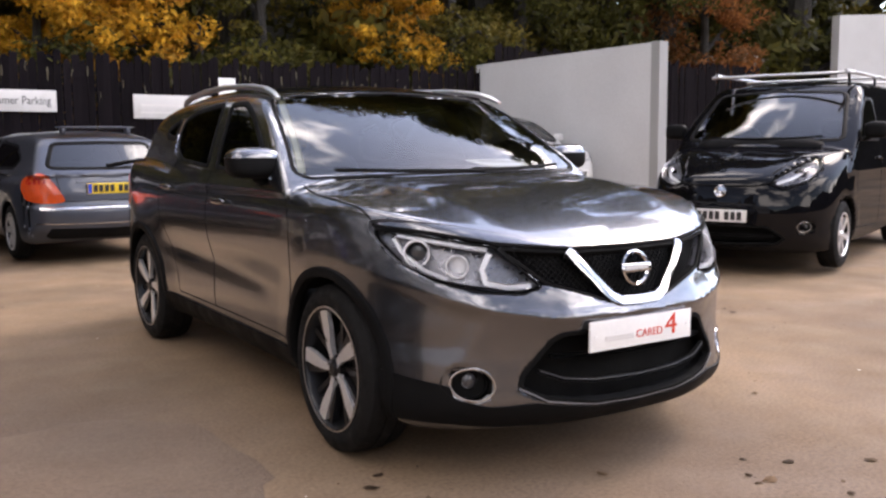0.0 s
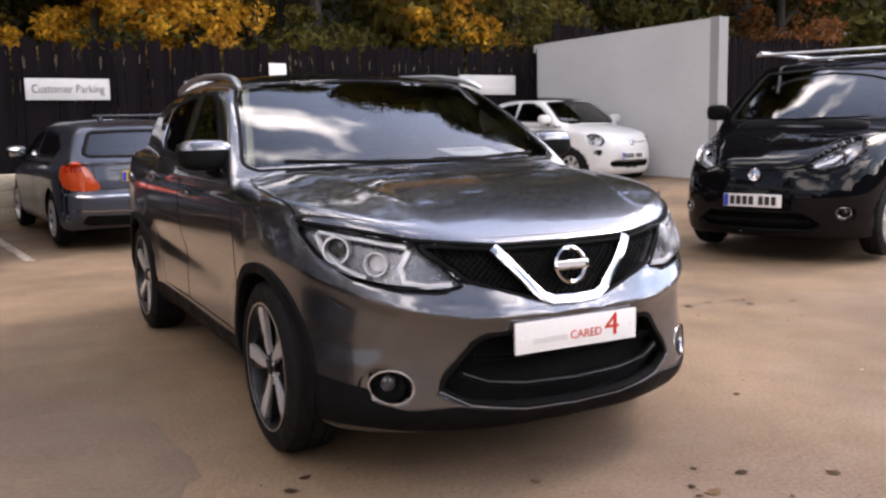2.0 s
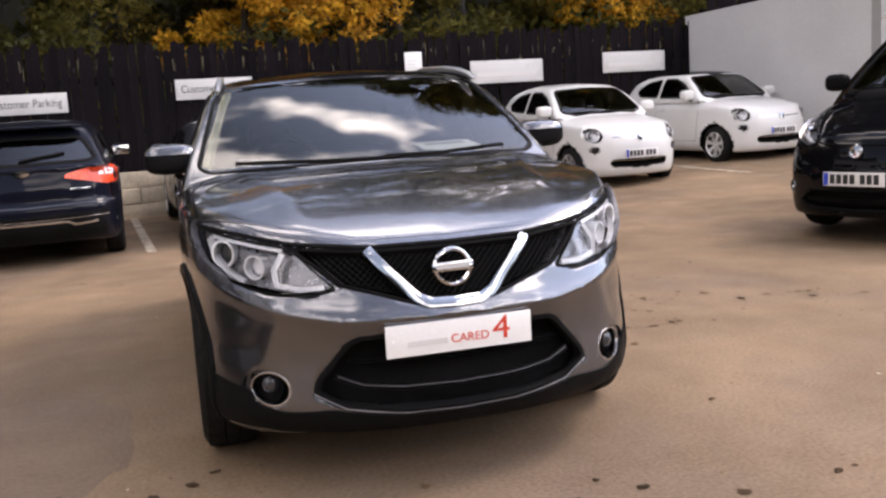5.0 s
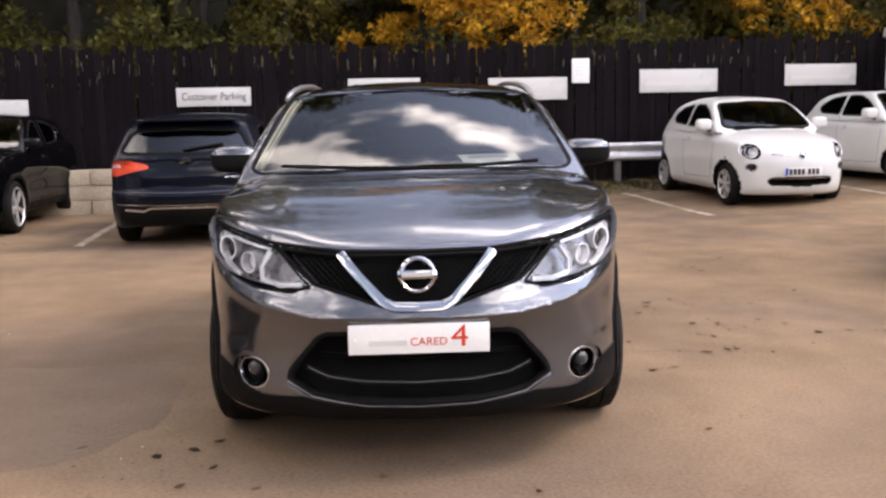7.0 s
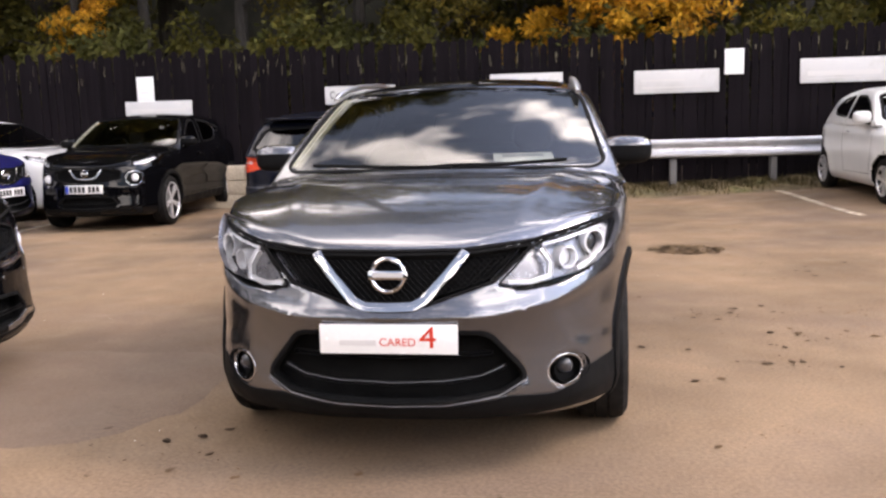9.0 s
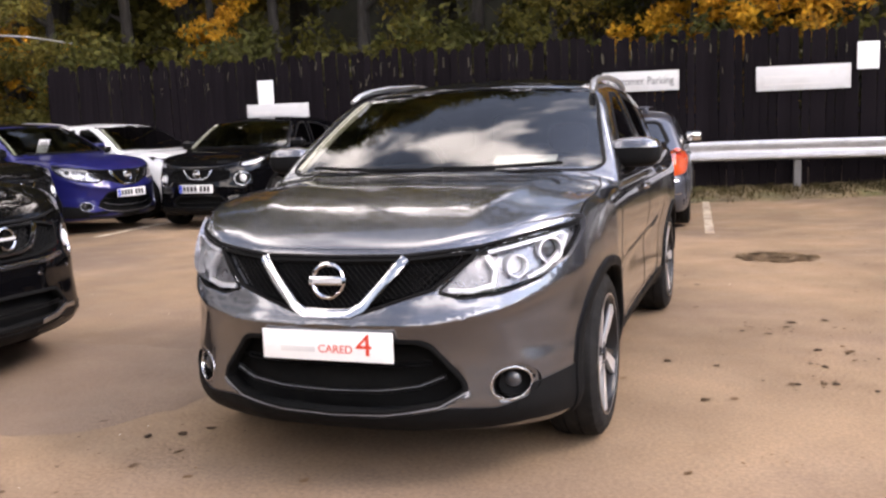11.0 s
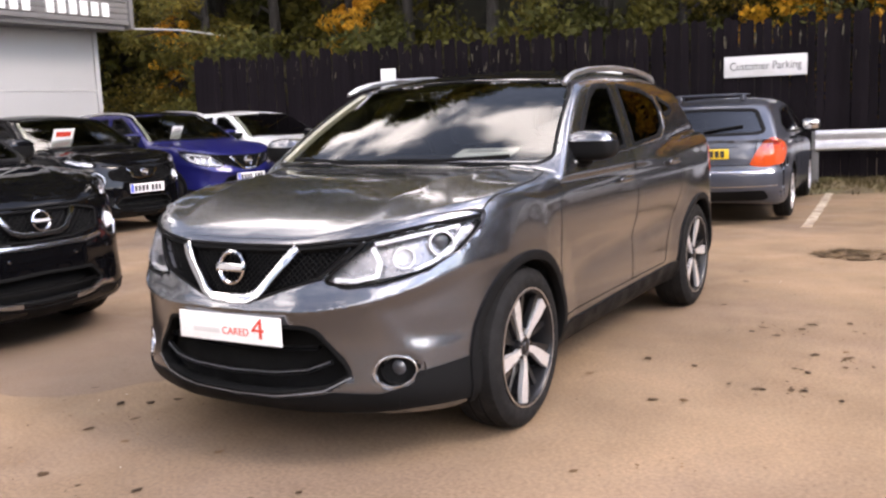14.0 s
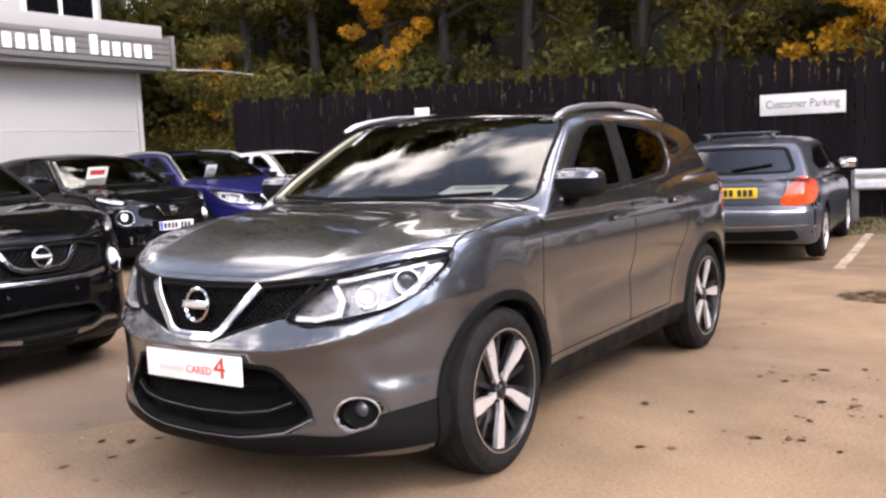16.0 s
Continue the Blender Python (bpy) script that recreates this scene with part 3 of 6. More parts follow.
# ---- signs and notices on the fence ----
def board_sign(x0, x1, z0, z1, kind):
    c, w, h = (x0 + x1) / 2, (x1 - x0) / fence_d.x, z1 - z0
    p = fence_point(c, 0.042)
    top = empty("parking_sign", pose(p.x, p.y, (z0 + z1) / 2, 0, 0, math.degrees(FENCE_YAW)))
    bm = bmesh.new()
    box(bm, (-w / 2, -0.012, -h / 2), (w / 2, 0.006, h / 2), 0.003)
    part("panel", bm, M_SIGN, top)
    face = pose(0, -0.0135, 0, 90, 0, 0)
    if kind == "text":
        writing("lettering", "Customer Parking", 0.17, M_INK, top, face @ pose(0, 0.0, 0), w * 0.86)
        label = "white sign board reading Customer Parking, on black fence"
    elif kind == "bars":
        for k, (bx0, bx1, bz0, bz1) in enumerate(((-0.42, 0.40, -0.22, -0.02), (-0.42, 0.18, -0.34, -0.30))):
            bm = bmesh.new()
            box(bm, (bx0 * w, -0.0145, bz0 * h), (bx1 * w, -0.011, bz1 * h))
            part("lettering_bar", bm, M_PALEINK, top)
        label = "white sign board with faint grey lettering, on black fence"
    else:
        for bx0, bx1, bz0, bz1 in ((-0.42, 0.10, 0.02, 0.10), (-0.42, 0.30, -0.28, -0.22)):
            bm = bmesh.new()
            box(bm, (bx0 * w, -0.0145, bz0 * h), (bx1 * w, -0.011, bz1 * h))
            part("lettering_bar", bm, M_PALEINK, top)
        label = "white sign board with one faint printed line, on black fence"
    for sx in (-1, 1):
        vv, ff = revolve([(0.0, -0.017), (0.009, -0.016), (0.011, -0.012), (0.0, -0.0119)], 8, "y")
        o = mesh_object("screw", vv, ff, M_GALV, top)
        o.location = (sx * (w / 2 - 0.03), 0, 0)
    tagged(top, label, "sign", "signs along the fence")
    return top


board_sign(-6.92, -5.82, 1.53, 1.765, "bars")
board_sign(-3.63, -2.49, 1.62, 1.91, "text")
board_sign(-0.95, 0.22, 1.71, 2.02, "text")
board_sign(1.36, 2.71, 1.63, 2.00, "line")
board_sign(3.99, 5.40, 1.72, 2.11, "bars")
board_sign(6.66, 8.02, 1.80, 2.17, "bars")


def notice(x0, x1, z0, z1):
    c, w, h = (x0 + x1) / 2, (x1 - x0) / fence_d.x, z1 - z0
    p = fence_point(c, 0.042)
    top = empty("notice", pose(p.x, p.y, (z0 + z1) / 2, 0, 0, math.degrees(FENCE_YAW)))
    bm = bmesh.new()
    box(bm, (-w / 2, -0.008, -h / 2), (w / 2, 0.004, h / 2), 0.002)
    part("panel", bm, M_LETTER, top)
    for z in (0.30, 0.14, 0.0, -0.14):
        bm = bmesh.new()
        box(bm, (-w * 0.32, -0.0095, z * h - 0.006), (w * (0.12 + 0.6 * abs(z)), -0.007, z * h + 0.006))
        part("lettering_bar", bm, M_PALEINK, top)
    tagged(top, "small upright white notice with faint print, on black fence", "notice", "notices on the fence")


notice(2.795, 3.10, 1.90, 2.305)
notice(-6.71, -6.43, 1.765, 2.165)


# ---- crash barrier, low wall and bank at the fence foot ----
def crash_barrier(x0, x1):
    a, b = fence_point(x0, 0.32), fence_point(x1, 0.32)
    length = (b - a).length
    top = empty("crash_barrier", pose(a.x, a.y, 0, 0, 0, math.degrees(FENCE_YAW)))
    prof = [(0.0, 0.60), (-0.045, 0.61), (-0.065, 0.635), (-0.065, 0.665), (-0.02, 0.70), (0.0, 0.735), (0.0, 0.765), (-0.02, 0.80), (-0.065, 0.835), (-0.065, 0.865), (-0.045, 0.89), (0.0, 0.90)]
    prof += [(y + 0.006, z) for y, z in prof[::-1]]
    n = int(length / 0.5)
    verts, faces = [], []
    m = len(prof)
    for i in range(n + 1):
        for y, z in prof:
            verts.append((i * length / n, y + 0.004 * math.sin(i * 1.7), z - 0.01 + 0.006 * math.sin(i * 0.6)))
    for i in range(n):
        for q in range(m):
            r = (q + 1) % m
            faces.append((i * m + q, (i + 1) * m + q, (i + 1) * m + r, i * m + r))
    mesh_object("beam", verts, faces, M_GALV, top)
    for i in range(int(length / 1.6) + 1):
        bm = bmesh.new()
        box(bm, (i * 1.6 - 0.05, 0.015, -0.1), (i * 1.6 + 0.05, 0.11, 0.87), 0.004)
        part("post", bm, M_FASCIA, top)
        vv, ff = revolve([(0.0, -0.022), (0.014, -0.02), (0.018, -0.004), (0.0, -0.003)], 8, "y")
        o = mesh_object("bolt", vv, ff, M_CHROME, top)
        o.location = (i * 1.6, 0, 0.74)
    tagged(top, "galvanised corrugated steel crash barrier before the fence", "crash barrier", kind="structure")


crash_barrier(0.35, 8.3)


def low_wall(x0, x1):
    a, b = fence_point(x0, 0.42), fence_point(x1, 0.42)
    length = (b - a).length
    top = empty("low_wall", pose(a.x, a.y, 0, 0, 0, math.degrees(FENCE_YAW)))
    n = int(length / 1.2)
    for row in range(3):
        for i in range(n):
            bm = bmesh.new()
            s = 0.6 * (row % 2)
            x = i * length / n + s
            box(bm, (x + 0.006, rng.uniform(-0.012, 0.012), row * 0.235 - 0.02), (min(x + length / n - 0.006, length + 0.5), 0.26, row * 0.235 + 0.21), 0.014)
            part("block", bm, M_SLEEPER, top)
    tagged(top, "low wall of pale sandy blocks along the fence", "wall", kind="structure")


low_wall(-10.3, -0.9)

bverts, bfaces = [], []
n = 60
for i in range(n + 1):
    x = 0.1 + (8.6 - 0.1) * i / n
    for k, (o, z) in enumerate(((1.15, -0.03), (0.95, 0.02), (0.6, 0.06), (0.3, 0.11), (0.05, 0.15))):
        p = fence_point(x, o + 0.12 * math.sin(i * 0.9) * (k == 0))
        bverts.append((p.x, p.y, float(ground_z(p.x, p.y)) + z + 0.02 * math.sin(i * 1.3 + k)))
for i in range(n):
    for k in range(4):
        bfaces.append((i * 5 + k, (i + 1) * 5 + k, (i + 1) * 5 + k + 1, i * 5 + k + 1))
tagged(mesh_object("grass_bank", bverts, bfaces, M_EARTH, smooth=80), "rough grassy bank at the foot of the fence", "bank", kind="structure")


def grass(x0, x1, count):
    verts, faces = [], []
    for _ in range(count):
        x, o = rng.uniform(x0, x1), abs(rng.normal()) * 0.35 + 0.12
        o = min(o, 1.15)
        p = fence_point(x, o)
        z = float(ground_z(p.x, p.y)) + 0.14 - 0.14 * o
        a, hgt, w = rng.uniform(0, 6.28), rng.uniform(0.03, 0.12), rng.uniform(0.006, 0.014)
        lx, ly = rng.normal() * 0.06, rng.normal() * 0.06
        k = len(verts)
        verts += [(p.x - w * math.cos(a), p.y - w * math.sin(a), z - 0.02), (p.x + w * math.cos(a), p.y + w * math.sin(a), z - 0.02), (p.x + lx, p.y + ly, z + hgt)]
        faces.append((k, k + 1, k + 2))
    tagged(mesh_object("grass", verts, faces, L_DRY, smooth=0), "rough dry grass and weeds below the crash barrier", "grass", kind="stuff")


grass(0.2, 8.6, 5200)


# ---- white rendered wall at the end of the bays ----
def slab(name, a, b, z0, za, zb, thick, mat, label, cap=None):
    """An upright wall from a to b, its top running from za to zb."""
    a, b = Vector(a), Vector(b)
    d = (b - a).normalized()
    u = Vector((-d.y, d.x)) * thick / 2
    n = 12
    top = empty(name, pose(0, 0, 0))
    bm = bmesh.new()
    ring = []
    for i in range(n + 1):
        c = a.lerp(b, i / n)
        zt = za + (zb - za) * i / n
        ring.append([bm.verts.new((*(c + u * s), z)) for s, z in ((-1, z0), (1, z0), (1, zt), (-1, zt))])
    for i in range(n):
        for k in range(4):
            bm.faces.new((ring[i][k], ring[i + 1][k], ring[i + 1][(k + 1) % 4], ring[i][(k + 1) % 4]))
    bm.faces.new(ring[0][::-1])
    bm.faces.new(ring[-1])
    bmesh.ops.recalc_face_normals(bm, faces=bm.faces)
    part("panel", bm, mat, top)
    if cap:
        e = b - d * 0.001
        bm = bmesh.new()
        vs = [bm.verts.new((*(e + d * dd + u * s * 1.06), z)) for dd in (-0.16, 0.012) for s in (-1, 1) for z in (z0, zb + 0.012)]
        for q in ((0, 1, 3, 2), (4, 6, 7, 5), (0, 4, 5, 1), (2, 3, 7, 6), (0, 2, 6, 4), (1, 5, 7, 3)):
            bm.faces.new([vs[i] for i in q])
        bmesh.ops.recalc_face_normals(bm, faces=bm.faces)
        part("end_post", bm, cap, top)
    tagged(top, label, "wall", kind="structure")
    return top


slab("partition_wall", (8.72, 12.5), (9.53, 8.2), -0.1, 2.79, 2.92, 0.24, M_RENDER, "tall smooth grey-white rendered partition wall", M_CLAD)

# ---- small white outbuilding and pale gable past the van ----
shed = empty("outbuilding", pose(22.6, 16.8, 0, 0, 0, 8))
bm = bmesh.new()
box(bm, (-1.0, 0, 0), (1.0, 2.0, 3.75), 0.02)
part("wall", bm, M_CLAD, shed)
bm = bmesh.new()
box(bm, (-1.1, -0.1, 3.75), (1.1, 2.1, 3.92), 0.02)
part("roof", bm, M_RENDER, shed, "pale flat roof slab")
bm = bmesh.new()
box(bm, (-0.35, -0.02, 2.75), (0.45, 0.05, 3.35), 0.01)
part("window", bm, M_FASCIA, shed)
tagged(shed, "small white flat-roofed outbuilding behind the fence", "building")
slab("side_wall", (24.6, 15.2), (34.0, 14.0), 0, 5.15, 5.75, 0.3, M_RENDER, "tall pale grey blank wall past the van", None)

# ---- showroom building ----
show = empty("showroom", pose(0, 0, 0))
bm = bmesh.new()
box(bm, (-24, -16.0, 0), (-12.45, 9.0, 3.3), 0.0)
part("wall", bm, M_CLAD, show, "white sheet-clad wall")
for z in (0.95, 2.05):
    bm = bmesh.new()
    box(bm, (-12.449, -15.9, z), (-12.435, 8.98, z + 0.018))
    part("cladding_joint", bm, M_GREYINK, show)
bm = bmesh.new()
box(bm, (-12.46, 8.93, 0), (-12.41, 9.03, 3.18), 0.006)
part("corner_trim", bm, M_CLAD, show)
fascia = empty("fascia")
fascia.parent = show
bm = bmesh.new()
box(bm, (-12.46, -15.8, 3.18), (-11.86, 9.25, 3.27), 0.01)
part("soffit", bm, M_FASCIA, fascia)
for i in range(5):
    bm = bmesh.new()
    box(bm, (-12.42, -15.8, 3.272 + i * 0.106), (-11.80 - 0.012 * (i % 2), 9.30, 3.272 + i * 0.106 + 0.096), 0.006)
    part("slat", bm, M_FASCIA, fascia)
bm = bmesh.new()
box(bm, (-12.3, 9.31, 3.2), (-11.76, 9.40, 3.86), 0.008)
part("end_cap", bm, M_FASCIA, fascia)
bm = bmesh.new()
box(bm, (-12.44, -15.8, 3.81), (-11.95, 9.26, 4.06), 0.012)
part("parapet", bm, M_CLAD, fascia, "white parapet band")
# lettering of the name as plain bars, letter by letter
for i in range(14):
    y = 8.75 - i * 0.24
    if i == 6:
        continue
    bm = bmesh.new()
    box(bm, (-11.80, y - 0.075, 3.39), (-11.765, y + 0.075, 3.74 if i in (5, 9) else 3.64), 0.006)
    part("letter_bar", bm, M_LETTER, fascia)
bm = bmesh.new()
box(bm, (-24, -15.5, 3.3), (-12.9, 8.6, 6.6), 0.0)
part("upper_wall", bm, M_CLAD, show)
for i in range(8):
    y = 7.9 - i * 2.2
    w = empty("window", pose(-12.9, y, 4.85))
    w.parent = show
    bm = bmesh.new()
    for lo, hi in (((0, -1.0, -0.75), (0.06, -0.93, 0.75)), ((0, 0.5, -0.75), (0.06, 0.57, 0.75)), ((0, -0.93, -0.75), (0.06, 0.5, -0.69)), ((0, -0.93, 0.69), (0.06, 0.5, 0.75)), ((0, -0.25, -0.69), (0.06, -0.19, 0.69))):
        box(bm, lo, hi)
    part("frame", bm, M_LETTER, w)
    bm = bmesh.new()
    box(bm, (0.01, -0.93, -0.69), (0.025, 0.5, 0.69))
    part("pane", bm, M_BLACK, w, "dark reflecting window pane")
tagged(show, "white showroom with grey slatted fascia and lettering", "building")

# thin bracket wire between the fascia and the trees
v, f = tube([(-11.9, 9.38, 3.22), (-11.8, 10.6, 3.26), (-11.7, 11.8, 3.2)], 0.018, 6)
tagged(mesh_object("sign_arm", v, f, M_GALV), "thin pale metal arm from the fascia", "bracket")


# ---- woods behind the fence ----
def leaf_cloud(clumps, per, size, rs):
    """Many small leaf quads gathered in clumps (x, y, z, rx, ry, rz)."""
    total = len(clumps) * per
    c = np.repeat(np.array(clumps), per, 0)
    d = rs.normal(size=(total, 3))
    d /= np.linalg.norm(d, axis=1)[:, None]
    r = rs.uniform(0.25, 1.0, (total, 1)) ** 0.6
    P = c[:, :3] + d * r * c[:, 3:6]
    u = rs.normal(size=(total, 3))
    u /= np.linalg.norm(u, axis=1)[:, None]
    w = np.cross(u, d + rs.normal(size=(total, 3)) * 0.6)
    w /= np.maximum(np.linalg.norm(w, axis=1), 1e-6)[:, None]
    s = size * rs.uniform(0.6, 1.3, (total, 1))
    q = np.stack([P - u * s, P + w * s * 0.45 + u * s * 0.1, P + u * s, P - w * s * 0.45 - u * s * 0.1], 1)
    verts = q.reshape(-1, 3)
    faces = np.arange(total * 4).reshape(-1, 4)
    return verts, faces


def tree(name, x, y, height, spread, low, mat, label, seed, leaves=5200, size=0.11, lean=0.0):
    rs = np.random.RandomState(seed)
    top = empty(name, pose(x, y, 0))
    tr = height * 0.016 + 0.05
    path, rad = [], []
    for i in range(9):
        s = i / 8
        path.append((lean * s * s + 0.12 * math.sin(3 * s + seed), 0.12 * math.cos(2.3 * s + seed), height * 0.86 * s - 0.1))
        rad.append(tr * (1 - 0.85 * s) + 0.015)
    v, f = tube(path, rad, 9)
    mesh_object("trunk", v, f, M_BARK, top)
    clumps = []
    limbs = 16 if height < 15 else 26
    for i in range(limbs):
        s = rs.uniform(low / height, 0.95)
        k = min(7, int(s * 8 / 0.86)) if s < 0.86 else 7
        base = Vector(path[k])
        a = i * 2.4 + rs.uniform(-0.4, 0.4)
        reach = spread * (0.45 + 0.6 * math.sin(math.pi * min(1, max(0.08, (s * height - low) / (height - low))) ** 0.8)) * rs.uniform(0.7, 1.1)
        tip = base + Vector((reach * math.cos(a), reach * math.sin(a), reach * rs.uniform(-0.15, 0.5)))
        mid = base.lerp(tip, 0.5) + Vector((0, 0, 0.25 * reach))
        tv, tf = tube([base, mid, tip], [tr * 0.35, tr * 0.2, 0.012], 6)
        mesh_object("limb", tv, tf, M_BARK, top)
        for c, sc in ((tip, 0.55), (mid, 0.42), (base.lerp(tip, 0.8), 0.5)):
            r = spread * sc * 0.72 * rs.uniform(0.6, 1.2)
            clumps.append((*(c + Vector(rs.normal(size=3) * 0.25)), r, r, r * rs.uniform(0.5, 0.8)))
    v, f = leaf_cloud(clumps, leaves // len(clumps), size, rs)
    mesh_object("crown", v, f, mat, top, smooth=0)
    tagged(top, label, "tree", "trees behind the fence")
    return top


# trees: x, y, height, spread, lowest limb, leaves, leaf size, colour
NEAR_ROW = [
    (-15, 13.6, 13, 2.2, 1.4, 14000, 0.068, "o"), (-13, 12.4, 7, 1.6, 1.3, 9880, 0.061, "o"), (-11.9, 13.6, 9, 1.8, 2, 9880, 0.068, "g"), (-9.4, 13.4, 6.5, 0.75, 2.5, 6840, 0.061, "a"),
    (-8, 13.6, 8, 1.8, 2.3, 9880, 0.068, "g"), (-5.9, 13.4, 8.5, 1.9, 2.3, 10640, 0.068, "o"), (-3.7, 13.6, 8.5, 1.9, 2.3, 10640, 0.068, "g"), (-2.3, 13.2, 5.5, 1, 2.4, 4940, 0.054, "o"),
    (0.6, 13.5, 8.5, 1.55, 2, 17000, 0.068, "y"), (3.1, 13.8, 8, 1.4, 2.5, 9120, 0.068, "g"), (4.6, 14.2, 9, 1.6, 2.5, 9880, 0.068, "o"), (7.9, 14.6, 9, 1.6, 2.4, 15000, 0.068, "y"),
]
BEHIND_VAN = [
    (9.6, 14.8, 11, 2, 2.6, 10640, 0.075, "o"), (12.2, 15.6, 12, 2.4, 2.8, 10640, 0.082, "g"), (15.2, 16, 11, 2.2, 3, 9880, 0.082, "g"), (18.8, 15.6, 9, 1.8, 3, 9880, 0.075, "r"),
    (22.6, 19.5, 10, 2.2, 3.2, 6250, 0.119, "r"), (27, 19, 22, 3, 3.5, 14000, 0.145, "g"), (32, 18.5, 15, 3.4, 3.5, 7000, 0.17, "o"), (37, 16, 15, 3.4, 3, 7000, 0.17, "g"),
]
TALL_ROW = [
    (-24.5, 15.5, 22.8, 4.6, 3, 22100, 0.209, "o"), (-19.5, 16, 22, 4.4, 3, 25500, 0.187, "g"), (-15.5, 15.8, 24.2, 4, 4, 25500, 0.176, "g"), (-11.6, 15.8, 24.2, 3.8, 3.6, 25500, 0.165, "g"),
    (-8.4, 15.8, 22, 3.6, 3.2, 23800, 0.154, "o"), (-5.2, 16, 23.5, 3.2, 3, 12000, 0.125, "g"), (-2, 16.4, 10.5, 2.8, 3.2, 10000, 0.119, "g"), (1.4, 16.4, 10.5, 2.8, 3.2, 10000, 0.119, "g"),
    (4.6, 16, 19.2, 3.4, 3.2, 14000, 0.14, "g"), (8.2, 16.2, 25.3, 3.8, 3.6, 25500, 0.165, "o"), (11.8, 16.8, 23, 4, 3.6, 25500, 0.165, "g"), (16, 17.6, 28, 4.2, 3.5, 23800, 0.176, "g"), (20.5, 18.6, 30, 4.4, 4, 23800, 0.187, "g"), (26, 17.6, 30, 4.8, 4, 23800, 0.209, "g"),
]
FAR_TREES = [
    (19.5, 23, 18, 4.2, 3.5, 8750, 0.17, "o"), (25, 25, 18, 4.4, 3.5, 8750, 0.187, "g"), (31.5, 20.5, 13.6, 3.8, 3, 8000, 0.18, "o"),
    (-14.2, 12.9, 4.6, 0.6, 2.5, 3500, 0.06, "a"), (0.25, 13, 5.4, 1, 2.2, 9000, 0.06, "y"), (1.5, 13.2, 5.6, 1.1, 2.4, 9000, 0.06, "y"), (7, 14, 5.6, 0.9, 2.6, 7000, 0.06, "y"),
]
KIND = {"g": (L_GREEN, "tall dark green leafy tree"), "o": (L_OLIVE, "olive green tree turning yellow"), "y": (L_GOLD, "golden orange autumn tree"),
        "a": (L_GOLD, "small golden autumn tree among green ones"), "r": (L_RUST, "rust brown autumn tree")}
for i, (x, y, hgt, sp, low, nl, size, k) in enumerate(NEAR_ROW + BEHIND_VAN + TALL_ROW + FAR_TREES):
    tree("tree", x, y, hgt, sp, low, KIND[k][0], KIND[k][1] + " behind the fence", 11 + i, nl, size)


def hedge(name, x0, x1, out, zlo, zhi, n, mat, seed, size, label):
    rs = np.random.RandomState(seed)
    clumps = []
    for i in range(n):
        p = fence_point(rs.uniform(x0, x1), -out - abs(rs.normal()) * 0.5)
        r = rs.uniform(0.35, 0.8)
        clumps.append((p.x, p.y, rs.uniform(zlo, zhi), r, r, r * 0.7))
    v, f = leaf_cloud(clumps, 130, size, rs)
    tagged(mesh_object(name, v, f, mat, smooth=0), label, "bushes", kind="stuff")


hedge("undergrowth", -13, 20, 0.9, 1.2, 3.0, 150, L_GREEN, 3, 0.08, "dark tangled undergrowth behind the fence")
hedge("ivy", -11, 9, 0.5, 2.1, 2.6, 42, L_GREEN, 4, 0.055, "ivy and twigs along the top of the fence")


def tendrils(count, seed):
    """Pale dry ivy strands that hang over the front of the fence."""
    rs = np.random.RandomState(seed)
    verts, faces = [], []
    at = rs.uniform(-10, 8, 14)
    for i in range(count):
        x = rs.uniform(-10.4, 8.4) if i % 2 else at[rs.randint(14)] + rs.normal() * 0.35
        p = fence_point(x, 0.035)
        z = 2.46 - abs(rs.normal()) * 0.19
        ln, w = rs.uniform(0.04, 0.17), rs.uniform(0.004, 0.009)
        k = len(verts)
        for q in range(4):
            zz, sway = z - ln * q / 3, rs.normal() * 0.006
            verts += [(p.x + sway - w / 2, p.y - 0.004 * q, zz), (p.x + sway + w / 2, p.y - 0.004 * q - 0.004, zz)]
        faces += [(k + 2 * q, k + 2 * q + 1, k + 2 * q + 3, k + 2 * q + 2) for q in range(3)]
    tagged(mesh_object("ivy_strands", verts, faces, M_TWIG, smooth=0), "pale dry ivy strands hanging over the black fence", "ivy", kind="stuff")


tendrils(110, 21)
# the shade of deep woods is put into this near-black colour
M_WOODSHADE = material("deep woodland shade", (0.016, 0.017, 0.010), rough=1.0, vary=0.5, scale=0.25, fine=2.0)


def backdrop_belt(name, points, height):
    """A plain dark sheet with an uneven top, added to close the yard and darken reflections."""
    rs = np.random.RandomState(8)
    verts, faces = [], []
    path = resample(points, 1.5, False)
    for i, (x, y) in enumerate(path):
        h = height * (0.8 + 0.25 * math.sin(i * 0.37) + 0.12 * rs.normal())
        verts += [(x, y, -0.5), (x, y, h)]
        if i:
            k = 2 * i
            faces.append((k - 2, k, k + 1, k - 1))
    tagged(mesh_object(name, verts, faces, M_WOODSHADE, smooth=0), "flat dark belt added round the yard to darken reflections", "backdrop", kind="structure")


# added belts: the first backs the tree gaps, the other two stay unseen
backdrop_belt("backdrop", [(-30, 10), (-34, 24), (45, 27), (38, 6)], 14.0)
backdrop_belt("backdrop", [(38, 6), (32, -16), (14, -24), (-10, -24), (-28, -18)], 6.0)
backdrop_belt("backdrop", [(-28, -18), (-30, 10)], 18.0)


